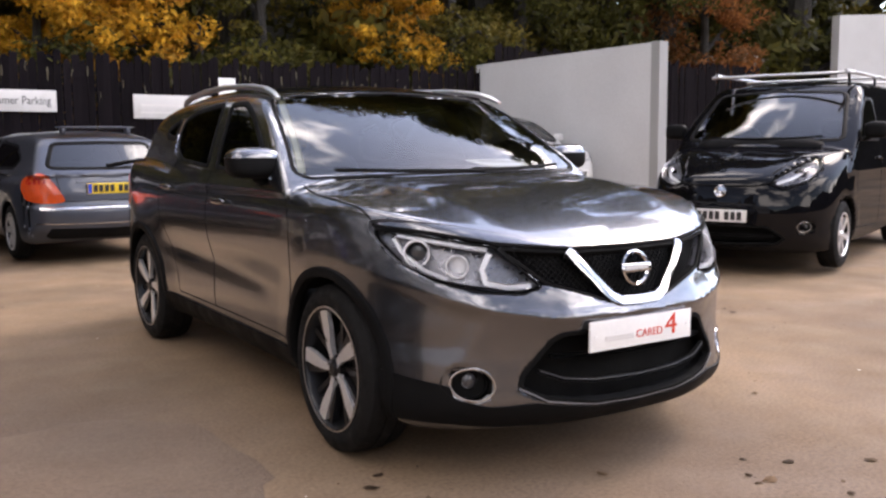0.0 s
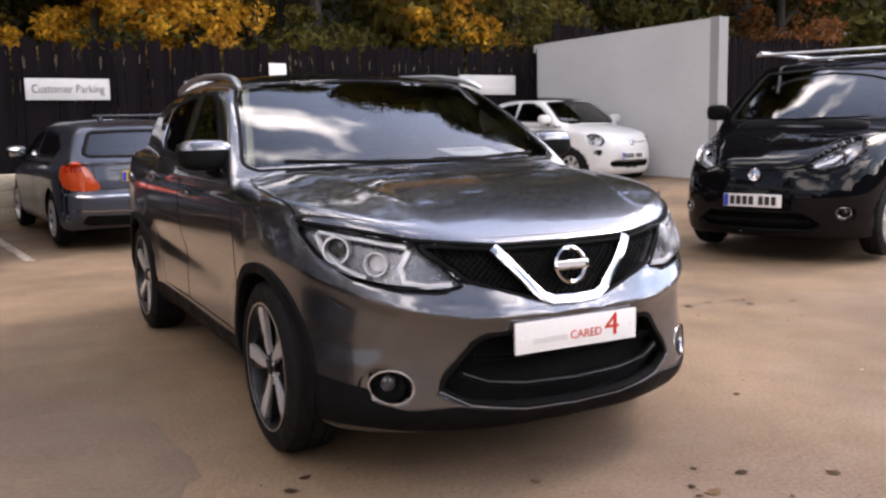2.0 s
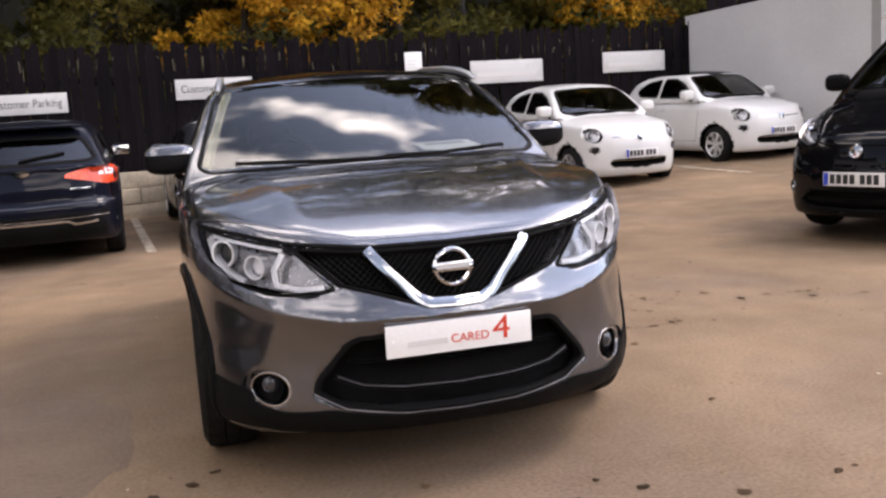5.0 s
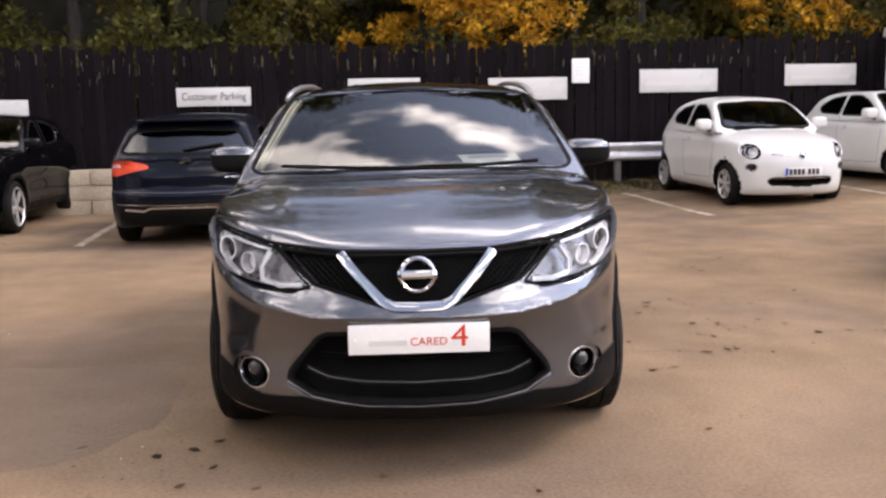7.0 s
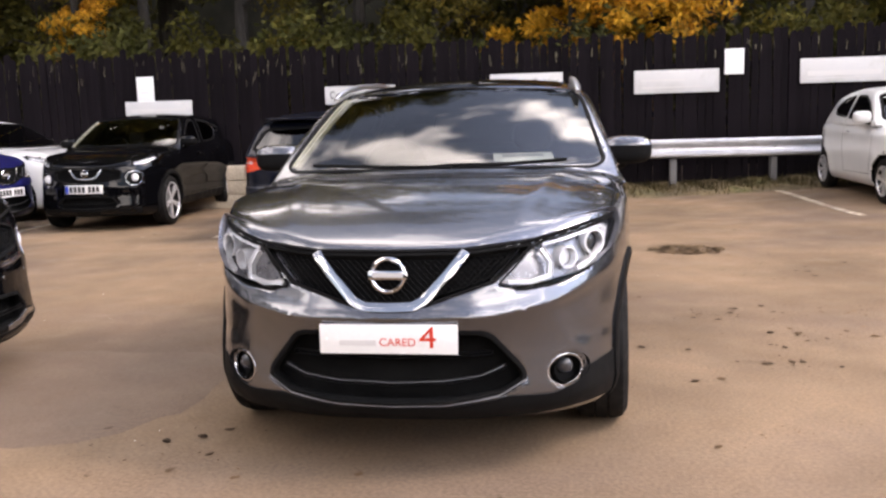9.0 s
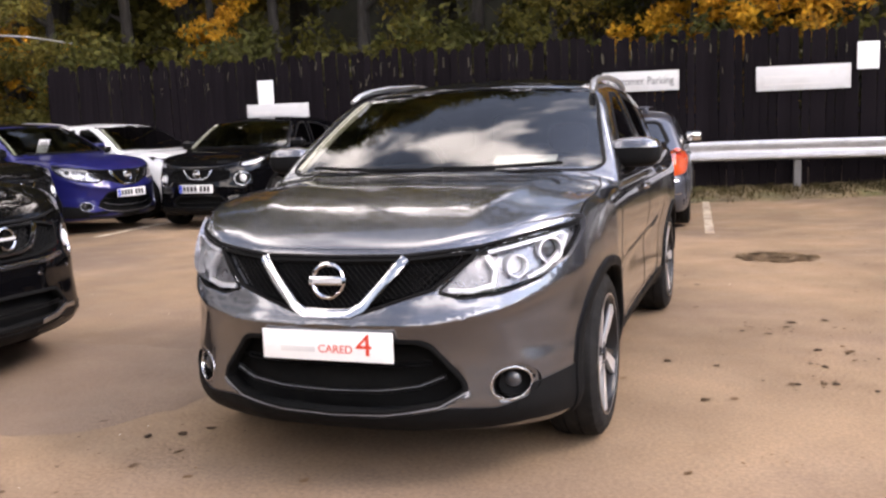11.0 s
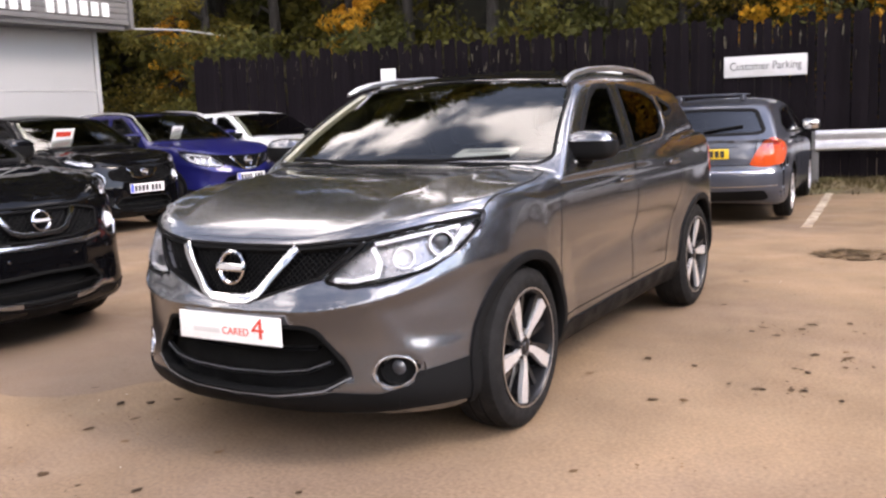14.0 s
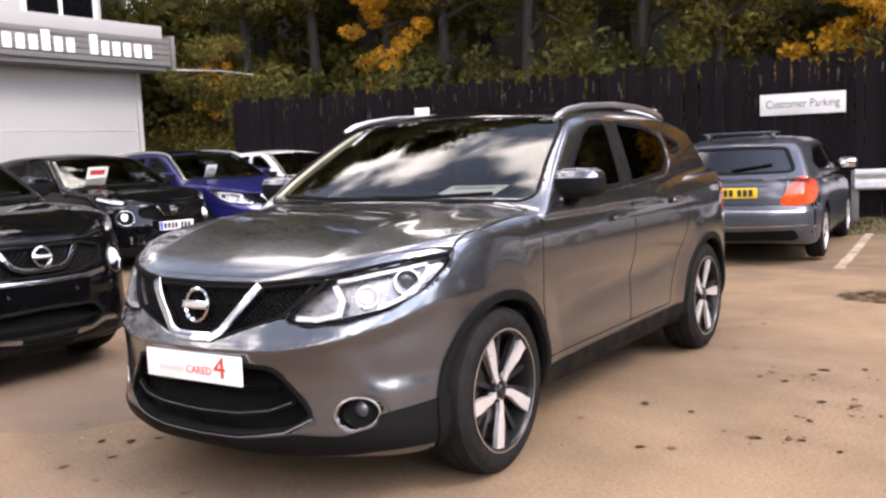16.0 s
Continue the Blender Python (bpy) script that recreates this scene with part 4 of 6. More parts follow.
# ---- cars ----
def shape_of(s):
    """The outer surface of a car body as a function of x, y, z (front towards -y, front axle at y = 0)."""
    F, S, R, RS = curve(s["front"], 0.012), curve(s["front_plan"]), curve(s["rear"], 0.02), curve(s["rear_plan"])
    T, C, W, WY, B = curve(s["top"], s.get("top_soft", 0.03)), curve(s["crown"]), curve(s["side"], 0.02), curve(s["side_plan"]), curve(s["under"])
    Z, G, GY = curve(s["roof"], 0.05), curve(s["cabin"], 0.01), curve(s["cabin_plan"])
    (ya, za), (yb, zb) = s["screen"]
    wl_ = math.hypot(yb - ya, zb - za)
    wy, wz = (zb - za) / wl_, -(yb - ya) / wl_
    (yc, zc), (yd, zd) = s["back"]
    bl = math.hypot(yd - yc, zd - zc)
    by, bz = -(zd - zc) / bl, (yd - yc) / bl
    bow, rbow, rc = s.get("screen_bow", 0.36), s.get("back_bow", 0.25), s.get("roof_crown", 0.12)
    ridge, dip = s.get("ridge", 0.0), s.get("dip", 0.0)
    kt, ks = s.get("nose_round", 0.03), s.get("shoulder_round", 0.06)
    flare, wb, rf = s.get("flare", 0.0), s["wheelbase"], s["arch"]

    crease = curve(s["crease"]) if "crease" in s else None

    def outer(x, y, z):
        a = np.abs(x)
        top = T(y) - C(a)
        if ridge:
            line = 0.46 + 0.16 * (y + 0.6)
            top = top + ridge * np.exp(-((a - line) / 0.055) ** 2) * step01(-0.75, -0.35, y) * (1 - step01(0.3, 0.6, y)) - ridge * 0.7 * step01(0.0, 0.3, line - a) * step01(-0.7, -0.3, y) * (1 - step01(0.2, 0.5, y))
        w = W(z) * WY(y)
        if dip:
            w = w - dip * np.exp(-((z - 0.60 - 0.03 * y) / 0.075) ** 2) * step01(0.35, 0.8, y) * (1 - step01(1.9, 2.4, y))
        if flare:
            for c in (0.0, wb):
                q = np.hypot(y - c, z - s["hub"])
                w = w + flare * (1 - step01(rf, rf + 0.22, q))
        side = a - w
        low = smax(side, z - top, ks)
        nose = F(z) + S(a)
        if crease:
            q = z - crease(a)
            nose = nose - 0.044 * np.exp(-np.abs(q) / np.where(q > 0, 0.062, 0.055)) * (1 - 0.6 * step01(0.5, 0.85, a))
        if "cheek" in s:
            inner, floor_, deep = s["cheek"]
            edge = inner - 0.45 * (z - floor_)
            nose = nose + deep * step01(edge, edge + 0.07, a) * step01(floor_, floor_ + 0.075, z) * (1 - step01(-0.05, 0.0, z - crease(a)))
        low = smax(low, (nose - y) * 0.85, kt)
        low = smax(low, (y - R(z) + RS(a)) * 0.9, 0.05)
        low = smax(low, B(y) - z, 0.05)
        cab = smax(a - G(z) * GY(y), z - Z(y) + rc * a * a, 0.07)
        rise = np.clip((z - za) / (zb - za), -0.2, 1.2)
        cab = smax(cab, -((y - ya - bow * a * a) * wy + (z - za) * wz) - 0.022 * 4 * rise * (1 - rise), s.get("pillar_round", 0.035))
        cab = smax(cab, (y - yc + rbow * a * a) * by + (z - zc) * bz, 0.05)
        cab = np.maximum(cab, s.get("cabin_floor", 1.02) - z)
        return smin(low, cab, s.get("cabin_blend", 0.02))
    return outer


def body_of(s, outer):
    """The body with its wheel arches, cabin and openings cut out."""
    wb, ra, hub = s["wheelbase"], s["arch"], s["hub"]
    y0, y1, z0, z1 = s["cabin_box"]
    fronts = [(s[k], d) for k, d in (("grille", 0.05), ("intake", 0.07)) if k in s]
    G, GY = curve(s["cabin"]), curve(s["cabin_plan"])
    (ya, za), (yb, zb) = s["screen"]
    wl_ = math.hypot(yb - ya, zb - za)
    bow = s.get("screen_bow", 0.36)
    lc, ls = math.cos(radians(s.get("lamp_turn", 0))), math.sin(radians(s.get("lamp_turn", 0)))
    backs = [s["back_glass"]] if "back_glass" in s else []

    def f(x, y, z):
        f0 = outer(x, y, z)
        out = f0.copy()
        a = np.abs(x)
        room = np.maximum.reduce([f0 + 0.045, y0 - y, y - y1, z0 - z, z - z1])
        out = np.maximum(out, -room)
        for c in (0.0, wb):
            well = np.maximum(np.hypot(y - c, z - hub) - ra, 0.52 - a)
            out = smax(out, -well, 0.012)
        near = np.abs(f0) < 0.15
        if near.any():
            X, Y, Z_, A, V = x[near], y[near], z[near], a[near], out[near]
            e = f0[near]
            sidey = A > G(Z_) * GY(Y) - 0.10
            for w in s["windows"]:
                d = poly_distance(Y, Z_, w)
                V = np.where(sidey, np.maximum(V, -(d + 0.010)), V)
            off = ((Y - ya - bow * A * A) * (zb - za) - (Z_ - za) * (yb - ya)) / wl_
            d = poly_distance(X, Z_, mirrored(s["screen_glass"]))
            V = np.where(np.abs(off) < 0.09, np.maximum(V, -(d + 0.014)), V)
            for g in backs:
                d = poly_distance(X, Z_, mirrored(g))
                V = np.where(Y > s["back"][0][0] - 0.7, np.maximum(V, -(d + 0.014)), V)
            for g, deep in fronts:
                d = poly_distance(A, Z_, g)
                cut = np.maximum(d, -(e + deep))
                V = np.where(Y < 0.1, np.maximum(V, -cut), V)
            if "lamp" in s:
                d = poly_distance(A * lc + Y * ls, Z_, s["lamp"])
                V = np.where(Y < 0.1, np.maximum(V, -np.maximum(d, -(e + 0.09))), V)
            if "fog" in s:
                fx, fz, fr = s["fog"]
                d = np.hypot((A - fx) * s.get("fog_squash", 1.0), Z_ - fz) - fr
                V = np.where(Y < 0.1, np.maximum(V, -np.maximum(d, -(e + 0.05))), V)
            out[near] = V
        return out
    return f


def mirrored(poly):
    """A half outline from the middle outwards, with its mirror image."""
    return poly + [(-a, b) for a, b in poly[::-1] if abs(a) > 1e-6]


def spine(path):
    """An open half path from the middle outwards, carried on over the middle to the other side."""
    return [(-a, b) for a, b in path[::-1] if abs(a) > 1e-6] + path


def flip(poly):
    return [(-a, b) for a, b in poly][::-1]


def add(name, geo, mat, parent, label="", smooth=35.0):
    return mesh_object(name, geo[0], geo[1], mat, parent, label, smooth)


def alloy_wheel(parent, x, y, hub, r, rim_r, width, spokes, style, turn=0.0, seed=0.0):
    """One wheel: tyre, rim with spokes, hub cap, behind them a brake disc."""
    side = 1 if x > 0 else -1
    w = empty("wheel", pose(x, y, hub, 0, 0, turn))
    w.parent = parent
    hw = width / 2
    prof = [(rim_r - 0.004, -hw * 0.86), (rim_r + 0.012, -hw * 0.97), ((r + rim_r) / 2, -hw), (r - 0.035, -hw * 0.95), (r - 0.010, -hw * 0.80), (r - 0.001, -hw * 0.5), (r, 0),
            (r - 0.001, hw * 0.5), (r - 0.010, hw * 0.80), (r - 0.035, hw * 0.95), ((r + rim_r) / 2, hw), (rim_r + 0.012, hw * 0.97), (rim_r - 0.004, hw * 0.86)]
    # tread grooves
    tread = []
    for q, (rr, ss) in enumerate(prof):
        tread.append((rr, ss))
        if 5 <= q <= 6:
            nx = prof[q + 1][1]
            tread += [(r, ss + (nx - ss) * 0.42), (r - 0.007, ss + (nx - ss) * 0.46), (r - 0.007, ss + (nx - ss) * 0.56), (r, ss + (nx - ss) * 0.60)]
    add("tyre", revolve(tread, 56), M_TYRE, w, smooth=40)
    lip = side * hw
    barrel = [(rim_r + 0.003, lip * 0.88), (rim_r + 0.003, lip * 0.97), (rim_r - 0.006, lip * 0.985), (rim_r - 0.013, lip * 0.93), (rim_r - 0.016, lip * 0.86)]
    rim = add("rim", revolve(barrel, 48), M_RIMBLACK if style == "blade" else M_ALLOY if style != "steel" else M_RAIL, w, "alloy rim", 40)
    if style == "blade":
        add("rim_lip", revolve([(rim_r + 0.004, lip * 0.96), (rim_r + 0.004, lip * 0.985), (rim_r - 0.002, lip * 0.99), (rim_r - 0.002, lip * 0.96)], 48), M_RAIL, w, "thin bright rim lip", 40)
    add("barrel_lining", revolve([(rim_r - 0.002, lip * 0.87), (rim_r - 0.002, -lip * 0.8), (rim_r - 0.03, -lip * 0.8), (rim_r - 0.03, lip * 0.4), (rim_r - 0.015, lip * 0.86)], 40), M_RIMBLACK, w)
    add("brake_disc", revolve([(0.02, lip * 0.12), (rim_r * 0.62, lip * 0.12), (rim_r * 0.62, lip * 0.02), (0.02, lip * 0.02)], 32), M_DISC, w)
    add("back_plate", revolve([(0.02, -lip * 0.2), (rim_r * 0.95, -lip * 0.2), (rim_r * 0.95, -lip * 0.3), (0.02, -lip * 0.3)], 32), M_SHELL, w)
    face, deep = lip * 0.80, lip * 0.42

    def blade(outline, z_in, z_out, th, mat, name, a0):
        """A spoke from an outline of (radius, sideways) points."""
        v, fc = [], []
        n = len(outline)
        for k in range(2):
            for rr, tt in outline:
                s = (rr - 0.05) / (rim_r - 0.05)
                ax = z_in + (z_out - z_in) * s - side * th * k
                c, d = math.cos(a0), math.sin(a0)
                v.append((ax, rr * c - tt * d, rr * d + tt * c))
        top, bot = tuple(range(n)), tuple(range(n, 2 * n))
        if side > 0:
            fc = [top, bot[::-1]] + [(i, i + n, (i + 1) % n + n, (i + 1) % n) for i in range(n)]
        else:
            fc = [top[::-1], bot] + [((i + 1) % n, (i + 1) % n + n, i + n, i) for i in range(n)]
        add(name, (v, fc), mat, w, smooth=0)

    R_ = rim_r - 0.012
    for i in range(spokes):
        a0 = 2 * math.pi * (i + 0.25) / spokes + seed
        if style == "blade":
            tw = side
            blade([(0.042, -0.012 * tw), (0.085, -0.016 * tw), (0.165, -0.044 * tw), (R_ - 0.006, -0.056 * tw), (R_ + 0.003, -0.028 * tw), (R_, 0.002 * tw), (0.15, 0.014 * tw), (0.08, 0.018 * tw), (0.042, 0.014 * tw)], face, lip * 0.93, 0.02, M_ALLOY, "spoke", a0)
            blade([(0.075, -0.011 * tw), (0.15, -0.006 * tw), (R_ - 0.002, 0.014 * tw), (R_ - 0.002, 0.034 * tw), (0.14, 0.030 * tw), (0.075, 0.022 * tw)], face * 0.90, lip * 0.86, 0.025, M_RIMBLACK, "inner_spoke", a0 + 0.06 * tw)
            blade([(0.05, -0.010), (R_, -0.012), (R_, 0.012), (0.05, 0.010)], face * 0.70, lip * 0.70, 0.02, M_RIMBLACK, "rear_spoke", a0 + math.pi / spokes * tw)
        elif style == "twin":
            for o in (-0.12, 0.12):
                blade([(0.05, -0.012), (R_, -0.016), (R_, 0.016), (0.05, 0.012)], face, lip * 0.9, 0.025, M_ALLOY, "spoke", a0 + o)
        else:
            blade([(0.04, -0.02), (0.12, -0.024), (R_, -0.034), (R_, 0.034), (0.12, 0.024), (0.04, 0.02)], face, lip * 0.9, 0.03, M_ALLOY, "spoke", a0)
    add("hub_cap", revolve([(0.0, face + side * 0.008), (0.022, face + side * 0.008), (0.030, face), (0.052, face - side * 0.004), (0.056, deep), (0.0, deep)], 20), M_RIMBLACK if style == "blade" else M_ALLOY, w)
    for i in range(5):
        a = 2 * math.pi * i / 5 + 0.3
        v, fc = revolve([(0.0, face + side * 0.004), (0.006, face + side * 0.004), (0.008, face - side * 0.01), (0.0, face - side * 0.01)], 6)
        o = mesh_object("wheel_nut", v, fc, M_CHROME, w)
        o.location = (0, 0.041 * math.cos(a), 0.041 * math.sin(a))
    return w


def lump(cx, cy, cz, rx, ry, rz, p=2.6, steps=(20, 12)):
    """A rounded block (superellipsoid)."""
    def sg(v, e):
        return math.copysign(abs(v) ** e, v)
    n, m = steps
    v = [(cx, cy, cz - rz)]
    for i in range(1, m):
        b = -math.pi / 2 + math.pi * i / m
        for j in range(n):
            a = 2 * math.pi * j / n
            v.append((cx + rx * sg(math.cos(b), 2 / p) * sg(math.cos(a), 2 / p), cy + ry * sg(math.cos(b), 2 / p) * sg(math.sin(a), 2 / p), cz + rz * sg(math.sin(b), 2 / p)))
    v.append((cx, cy, cz + rz))
    last = len(v) - 1
    fc = [(0, 1 + (j + 1) % n, 1 + j) for j in range(n)] + [(last, 1 + (m - 2) * n + j, 1 + (m - 2) * n + (j + 1) % n) for j in range(n)]
    for i in range(m - 2):
        for j in range(n):
            k = (j + 1) % n
            fc.append((1 + i * n + j, 1 + i * n + k, 1 + (i + 1) * n + k, 1 + (i + 1) * n + j))
    return v, fc


def number_plate(parent, y, z, tilt, mat, side, eu=True, x=0.0):
    """A number plate whose characters are plain bars. side: -1 at the front, +1 at the rear."""
    p = empty("number_plate", pose(x, y, z, tilt * side, 0, 0 if side < 0 else 180))
    p.parent = parent
    bm = bmesh.new()
    box(bm, (-0.26, -0.006, -0.0555), (0.26, 0.006, 0.0555), 0.003)
    part("panel", bm, mat, p)
    if eu:
        bm = bmesh.new()
        box(bm, (-0.255, -0.0085, -0.05), (-0.215, -0.005, 0.05))
        part("blue_band", bm, M_EUBLUE, p)
    for i in range(7):
        bx = -0.20 + i * 0.057 + (0.03 if i > 3 else 0)
        bm = bmesh.new()
        box(bm, (bx, -0.0085, -0.038), (bx + 0.042, -0.005, 0.038))
        part("character_bar", bm, M_INK, p)


def oval(cx, cz, rx, rz, n=28):
    return [(cx + rx * math.cos(2 * math.pi * i / n), cz + rz * math.sin(2 * math.pi * i / n)) for i in range(n)]


def mesh_grid(f, poly, step, width, lift, reach=(1.2, -0.4), slant=1.0):
    """Crossing bars over a polygon of the front, sunk by lift."""
    v, fc = [], []
    e = np.array(poly)
    lo, hi = e.min(0), e.max(0)
    span = (hi - lo).sum()
    for sgn in (-1, 1):
        for q in np.arange(-span, span, step):
            pts = []
            for t in np.arange(lo[1], hi[1], 0.012):
                pts.append(((lo[0] + hi[0]) / 2 + q + sgn * slant * (t - lo[1]), t))
            P = np.array(pts)
            ins = poly_distance(P[:, 0], P[:, 1], poly) < 0
            i = 0
            while i < len(pts):
                if ins[i]:
                    j = i
                    while j + 1 < len(pts) and ins[j + 1]:
                        j += 1
                    if j > i:
                        seg = P[i:j + 1]
                        Q = onto(f, seg[:, 0], seg[:, 1], "y", -1, reach, lift)
                        o = len(v)
                        for k, p in enumerate(Q):
                            v += [(p[0] - width / 2, p[1], p[2]), (p[0] + width / 2, p[1], p[2]), (p[0], p[1] + 0.01, p[2])]
                        for k in range(len(Q) - 1):
                            a = o + k * 3
                            fc += [(a, a + 1, a + 4, a + 3), (a + 1, a + 2, a + 5, a + 4), (a + 2, a, a + 3, a + 5)]
                    i = j + 1
                else:
                    i += 1
    return v, fc


def s_reach(s):
    """Where rays that look for the windscreen start and end."""
    return (0.16 - s["screen"][0][0], -2.2)


def turned(f, degrees):
    """The function f as seen in axes turned about z, and the way back for points."""
    c, d = math.cos(radians(degrees)), math.sin(radians(degrees))

    def g(x, y, z):
        return f(x * c - y * d, x * d + y * c, z)

    def home(points, side):
        p = np.array([tuple(v) for v in points], float)
        return np.stack([(p[:, 0] * c - p[:, 1] * d) * side, p[:, 0] * d + p[:, 1] * c, p[:, 2]], 1)
    return g, home


FRONT, REAR, SIDE, TOP = (1.3, -0.7), (4.6, 2.0), (1.15, 0.2), (2.3, 0.5)


def build_car(s, colour, m, label, h=0.026, fine=False, name="car", scale=(1, 1, 1), category="car"):
    """A whole car at the pose m, from its description s."""
    outer = shape_of(s)
    f = body_of(s, outer)
    top = empty(name, m @ Matrix.Diagonal((*scale, 1)))
    tagged(top, label, category, "parked cars" if not fine else "")
    P, Q = solid(f, (-1.06, s["front"][len(s["front"]) // 2][1] - 0.2, 0.06), (1.06, s["rear"][len(s["rear"]) // 2][1] + 0.2, max(z for _, z in s["roof"]) + 0.1), h)
    P = pull(f, P)
    val = outer(*P.T)
    lining = (val[Q] < -0.010).mean(1) > 0.4
    for nm, keep, mat in (("body", ~lining, colour), ("body_lining", lining, M_SHELL)):
        q = Q[keep]
        used, inv = np.unique(q, return_inverse=True)
        mesh_object(nm, P[used], inv.reshape(-1, 4), mat, top, smooth=50)
    hh = 0.025 if fine else 0.05

    # glass and its rubber edges
    wp = rounded(mirrored(s["screen_glass"]), 0.03)
    g = add("windscreen", patch(outer, wp, "y", -1, hh, -0.004, 0.001, s_reach(s)), G_SCREEN, top, "sloping windscreen mirroring sky and trees")
    g.visible_shadow = False
    add("windscreen_seal", ribbon(outer, wp, "y", -1, 0.020 if "pillar_trim" in s else 0.046, 0.002, 0.012, True, s_reach(s), hh), M_PLASTIC, top)
    for sd in (1, -1):
        if "pillar_trim" in s and sd < 0:
            add("pillar_trim", ribbon(outer, [(a * sd, b) for a, b in s["pillar_trim"]], "y", -1, 0.030, -0.030, 0.006, False, s_reach(s), hh), M_TRIM, top, "cream inner pillar trim")
    for k, w in enumerate(s["windows"]):
        for sd in (1, -1):
            g = add("side_window", patch(outer, w, "x", sd, hh, -0.004, 0.001, SIDE), G_PRIVACY if k and s.get("privacy") else G_SIDE, top, "dark side window")
            g.visible_shadow = False
            add("window_seal", ribbon(outer, w, "x", sd, 0.034, 0.0015, 0.012, True, SIDE, hh), M_PLASTIC, top)
    if "back_glass" in s:
        w = rounded(mirrored(s["back_glass"]), 0.05)
        g = add("rear_window", patch(outer, w, "y", 1, hh, -0.004, 0.001, REAR), G_REAR, top, "rear window reflecting the sky")
        g.visible_shadow = False
        add("rear_window_seal", ribbon(outer, w, "y", 1, 0.045, 0.002, 0.012, True, REAR, hh), M_PLASTIC, top)
        wp2 = s["back_glass"]
        zb = min(b for _, b in wp2) + 0.03
        add("rear_wiper", ribbon(outer, [(-0.38, zb + 0.06), (-0.1, zb + 0.02), (0.02, zb)], "y", 1, 0.02, 0.02, 0.0, False, REAR, 0.05), M_PLASTIC, top)
    # cabin
    y0, y1, z0, z1 = s["cabin_box"]
    ym = s["screen"][0][0]
    belt = s["windows"][0][0][1]
    add("dashboard", lump(0, ym + 0.32, belt - 0.16, 0.68, 0.30, 0.17, 3.5), M_PLASTIC, top)
    v, fc = revolve([(0.185 + 0.016 * math.cos(a), 0.016 * math.sin(a)) for a in np.linspace(0, 2 * math.pi, 8, endpoint=False)], 28, "y")
    o = mesh_object("steering_wheel", v, fc, M_PLASTIC, top)
    o.matrix_basis = pose(-0.36, ym + 0.78, belt - 0.06, -25, 0, 0)
    for sx in (-0.36, 0.36):
        st = empty("front_seat", pose(sx, ym + 1.18, 0.30))
        st.parent = top
        add("cushion", lump(0, -0.05, 0.12, 0.25, 0.27, 0.10, 3), M_CLOTH, st)
        bk = add("backrest", lump(0, 0, 0, 0.24, 0.07, 0.33, 3), M_CLOTH, st)
        bk.matrix_basis = pose(0, 0.27, 0.46, -14, 0, 0)
        hd = add("headrest", lump(0, 0, 0, 0.12, 0.045, 0.085, 3), M_CLOTH, st)
        hd.matrix_basis = pose(0, 0.38, belt - 0.20, -8, 0, 0)
    if s.get("rear_seat", True):
        rs_ = empty("rear_seat", pose(0, ym + 2.0, 0.33))
        rs_.parent = top
        add("cushion", lump(0, -0.05, 0.12, 0.60, 0.25, 0.10, 4), M_CLOTH, rs_)
        bk = add("backrest", lump(0, 0, 0, 0.60, 0.07, 0.30, 4), M_CLOTH, rs_)
        bk.matrix_basis = pose(0, 0.26, 0.45, -16, 0, 0)
    # bonnet, doors: shut lines
    for path in s.get("seams_front", []):
        add("shut_line", ribbon(outer, spine(path), "y", -1, 0.014, 0.0075, 0.006, False, FRONT, hh), M_SHELL, top)
    for path in s.get("seams_top", []):
        for sd in (1, -1):
            add("shut_line", ribbon(outer, [(a * sd, b) for a, b in path], "z", 1, 0.009, 0.0012, 0.004, False, TOP, hh), M_SHELL, top)
    for path in s.get("seams_side", []):
        for sd in (1, -1):
            add("shut_line", ribbon(outer, path, "x", sd, 0.006, 0.0010, 0.004, False, SIDE, hh), M_SHELL, top)
    for path in s.get("seams_rear", []):
        add("shut_line", ribbon(outer, path, "y", 1, 0.009, 0.0012, 0.004, False, REAR, hh), M_SHELL, top)
    for path, wd in s.get("chrome_side", []):
        for sd in (1, -1):
            add("window_trim", ribbon(outer, path, "x", sd, wd, 0.006, 0.006, False, SIDE, hh), M_CHROME, top, "bright window trim")
    # cladding
    for w in s.get("cladding_side", []):
        for sd in (1, -1):
            add("sill_cladding", patch(outer, w, "x", sd, hh, 0.008, 0.006, SIDE), M_PLASTIC, top)
    for w in s.get("cladding_front", []):
        add("lower_valance", patch(outer, rounded(mirrored(w), 0.02), "y", -1, hh, 0.006, 0.006, FRONT), M_PLASTIC, top)
    for w in s.get("cladding_rear", []):
        add("lower_bumper", patch(outer, rounded(mirrored(w), 0.02), "y", 1, hh, 0.006, 0.006, REAR), M_PLASTIC, top)
    if "arch_trim" in s:
        wd = s["arch_trim"]
        for c in (0.0, s["wheelbase"]):
            arc = [(c + (s["arch"] + wd / 2 - 0.006) * math.cos(a), s["hub"] + (s["arch"] + wd / 2 - 0.006) * math.sin(a)) for a in np.linspace(-0.32, math.pi + 0.32, 30)]
            for sd in (1, -1):
                add("arch_trim", ribbon(outer, arc, "x", sd, wd, 0.010, 0.02, False, SIDE, hh), M_PLASTIC, top, "black plastic wheel arch trim")
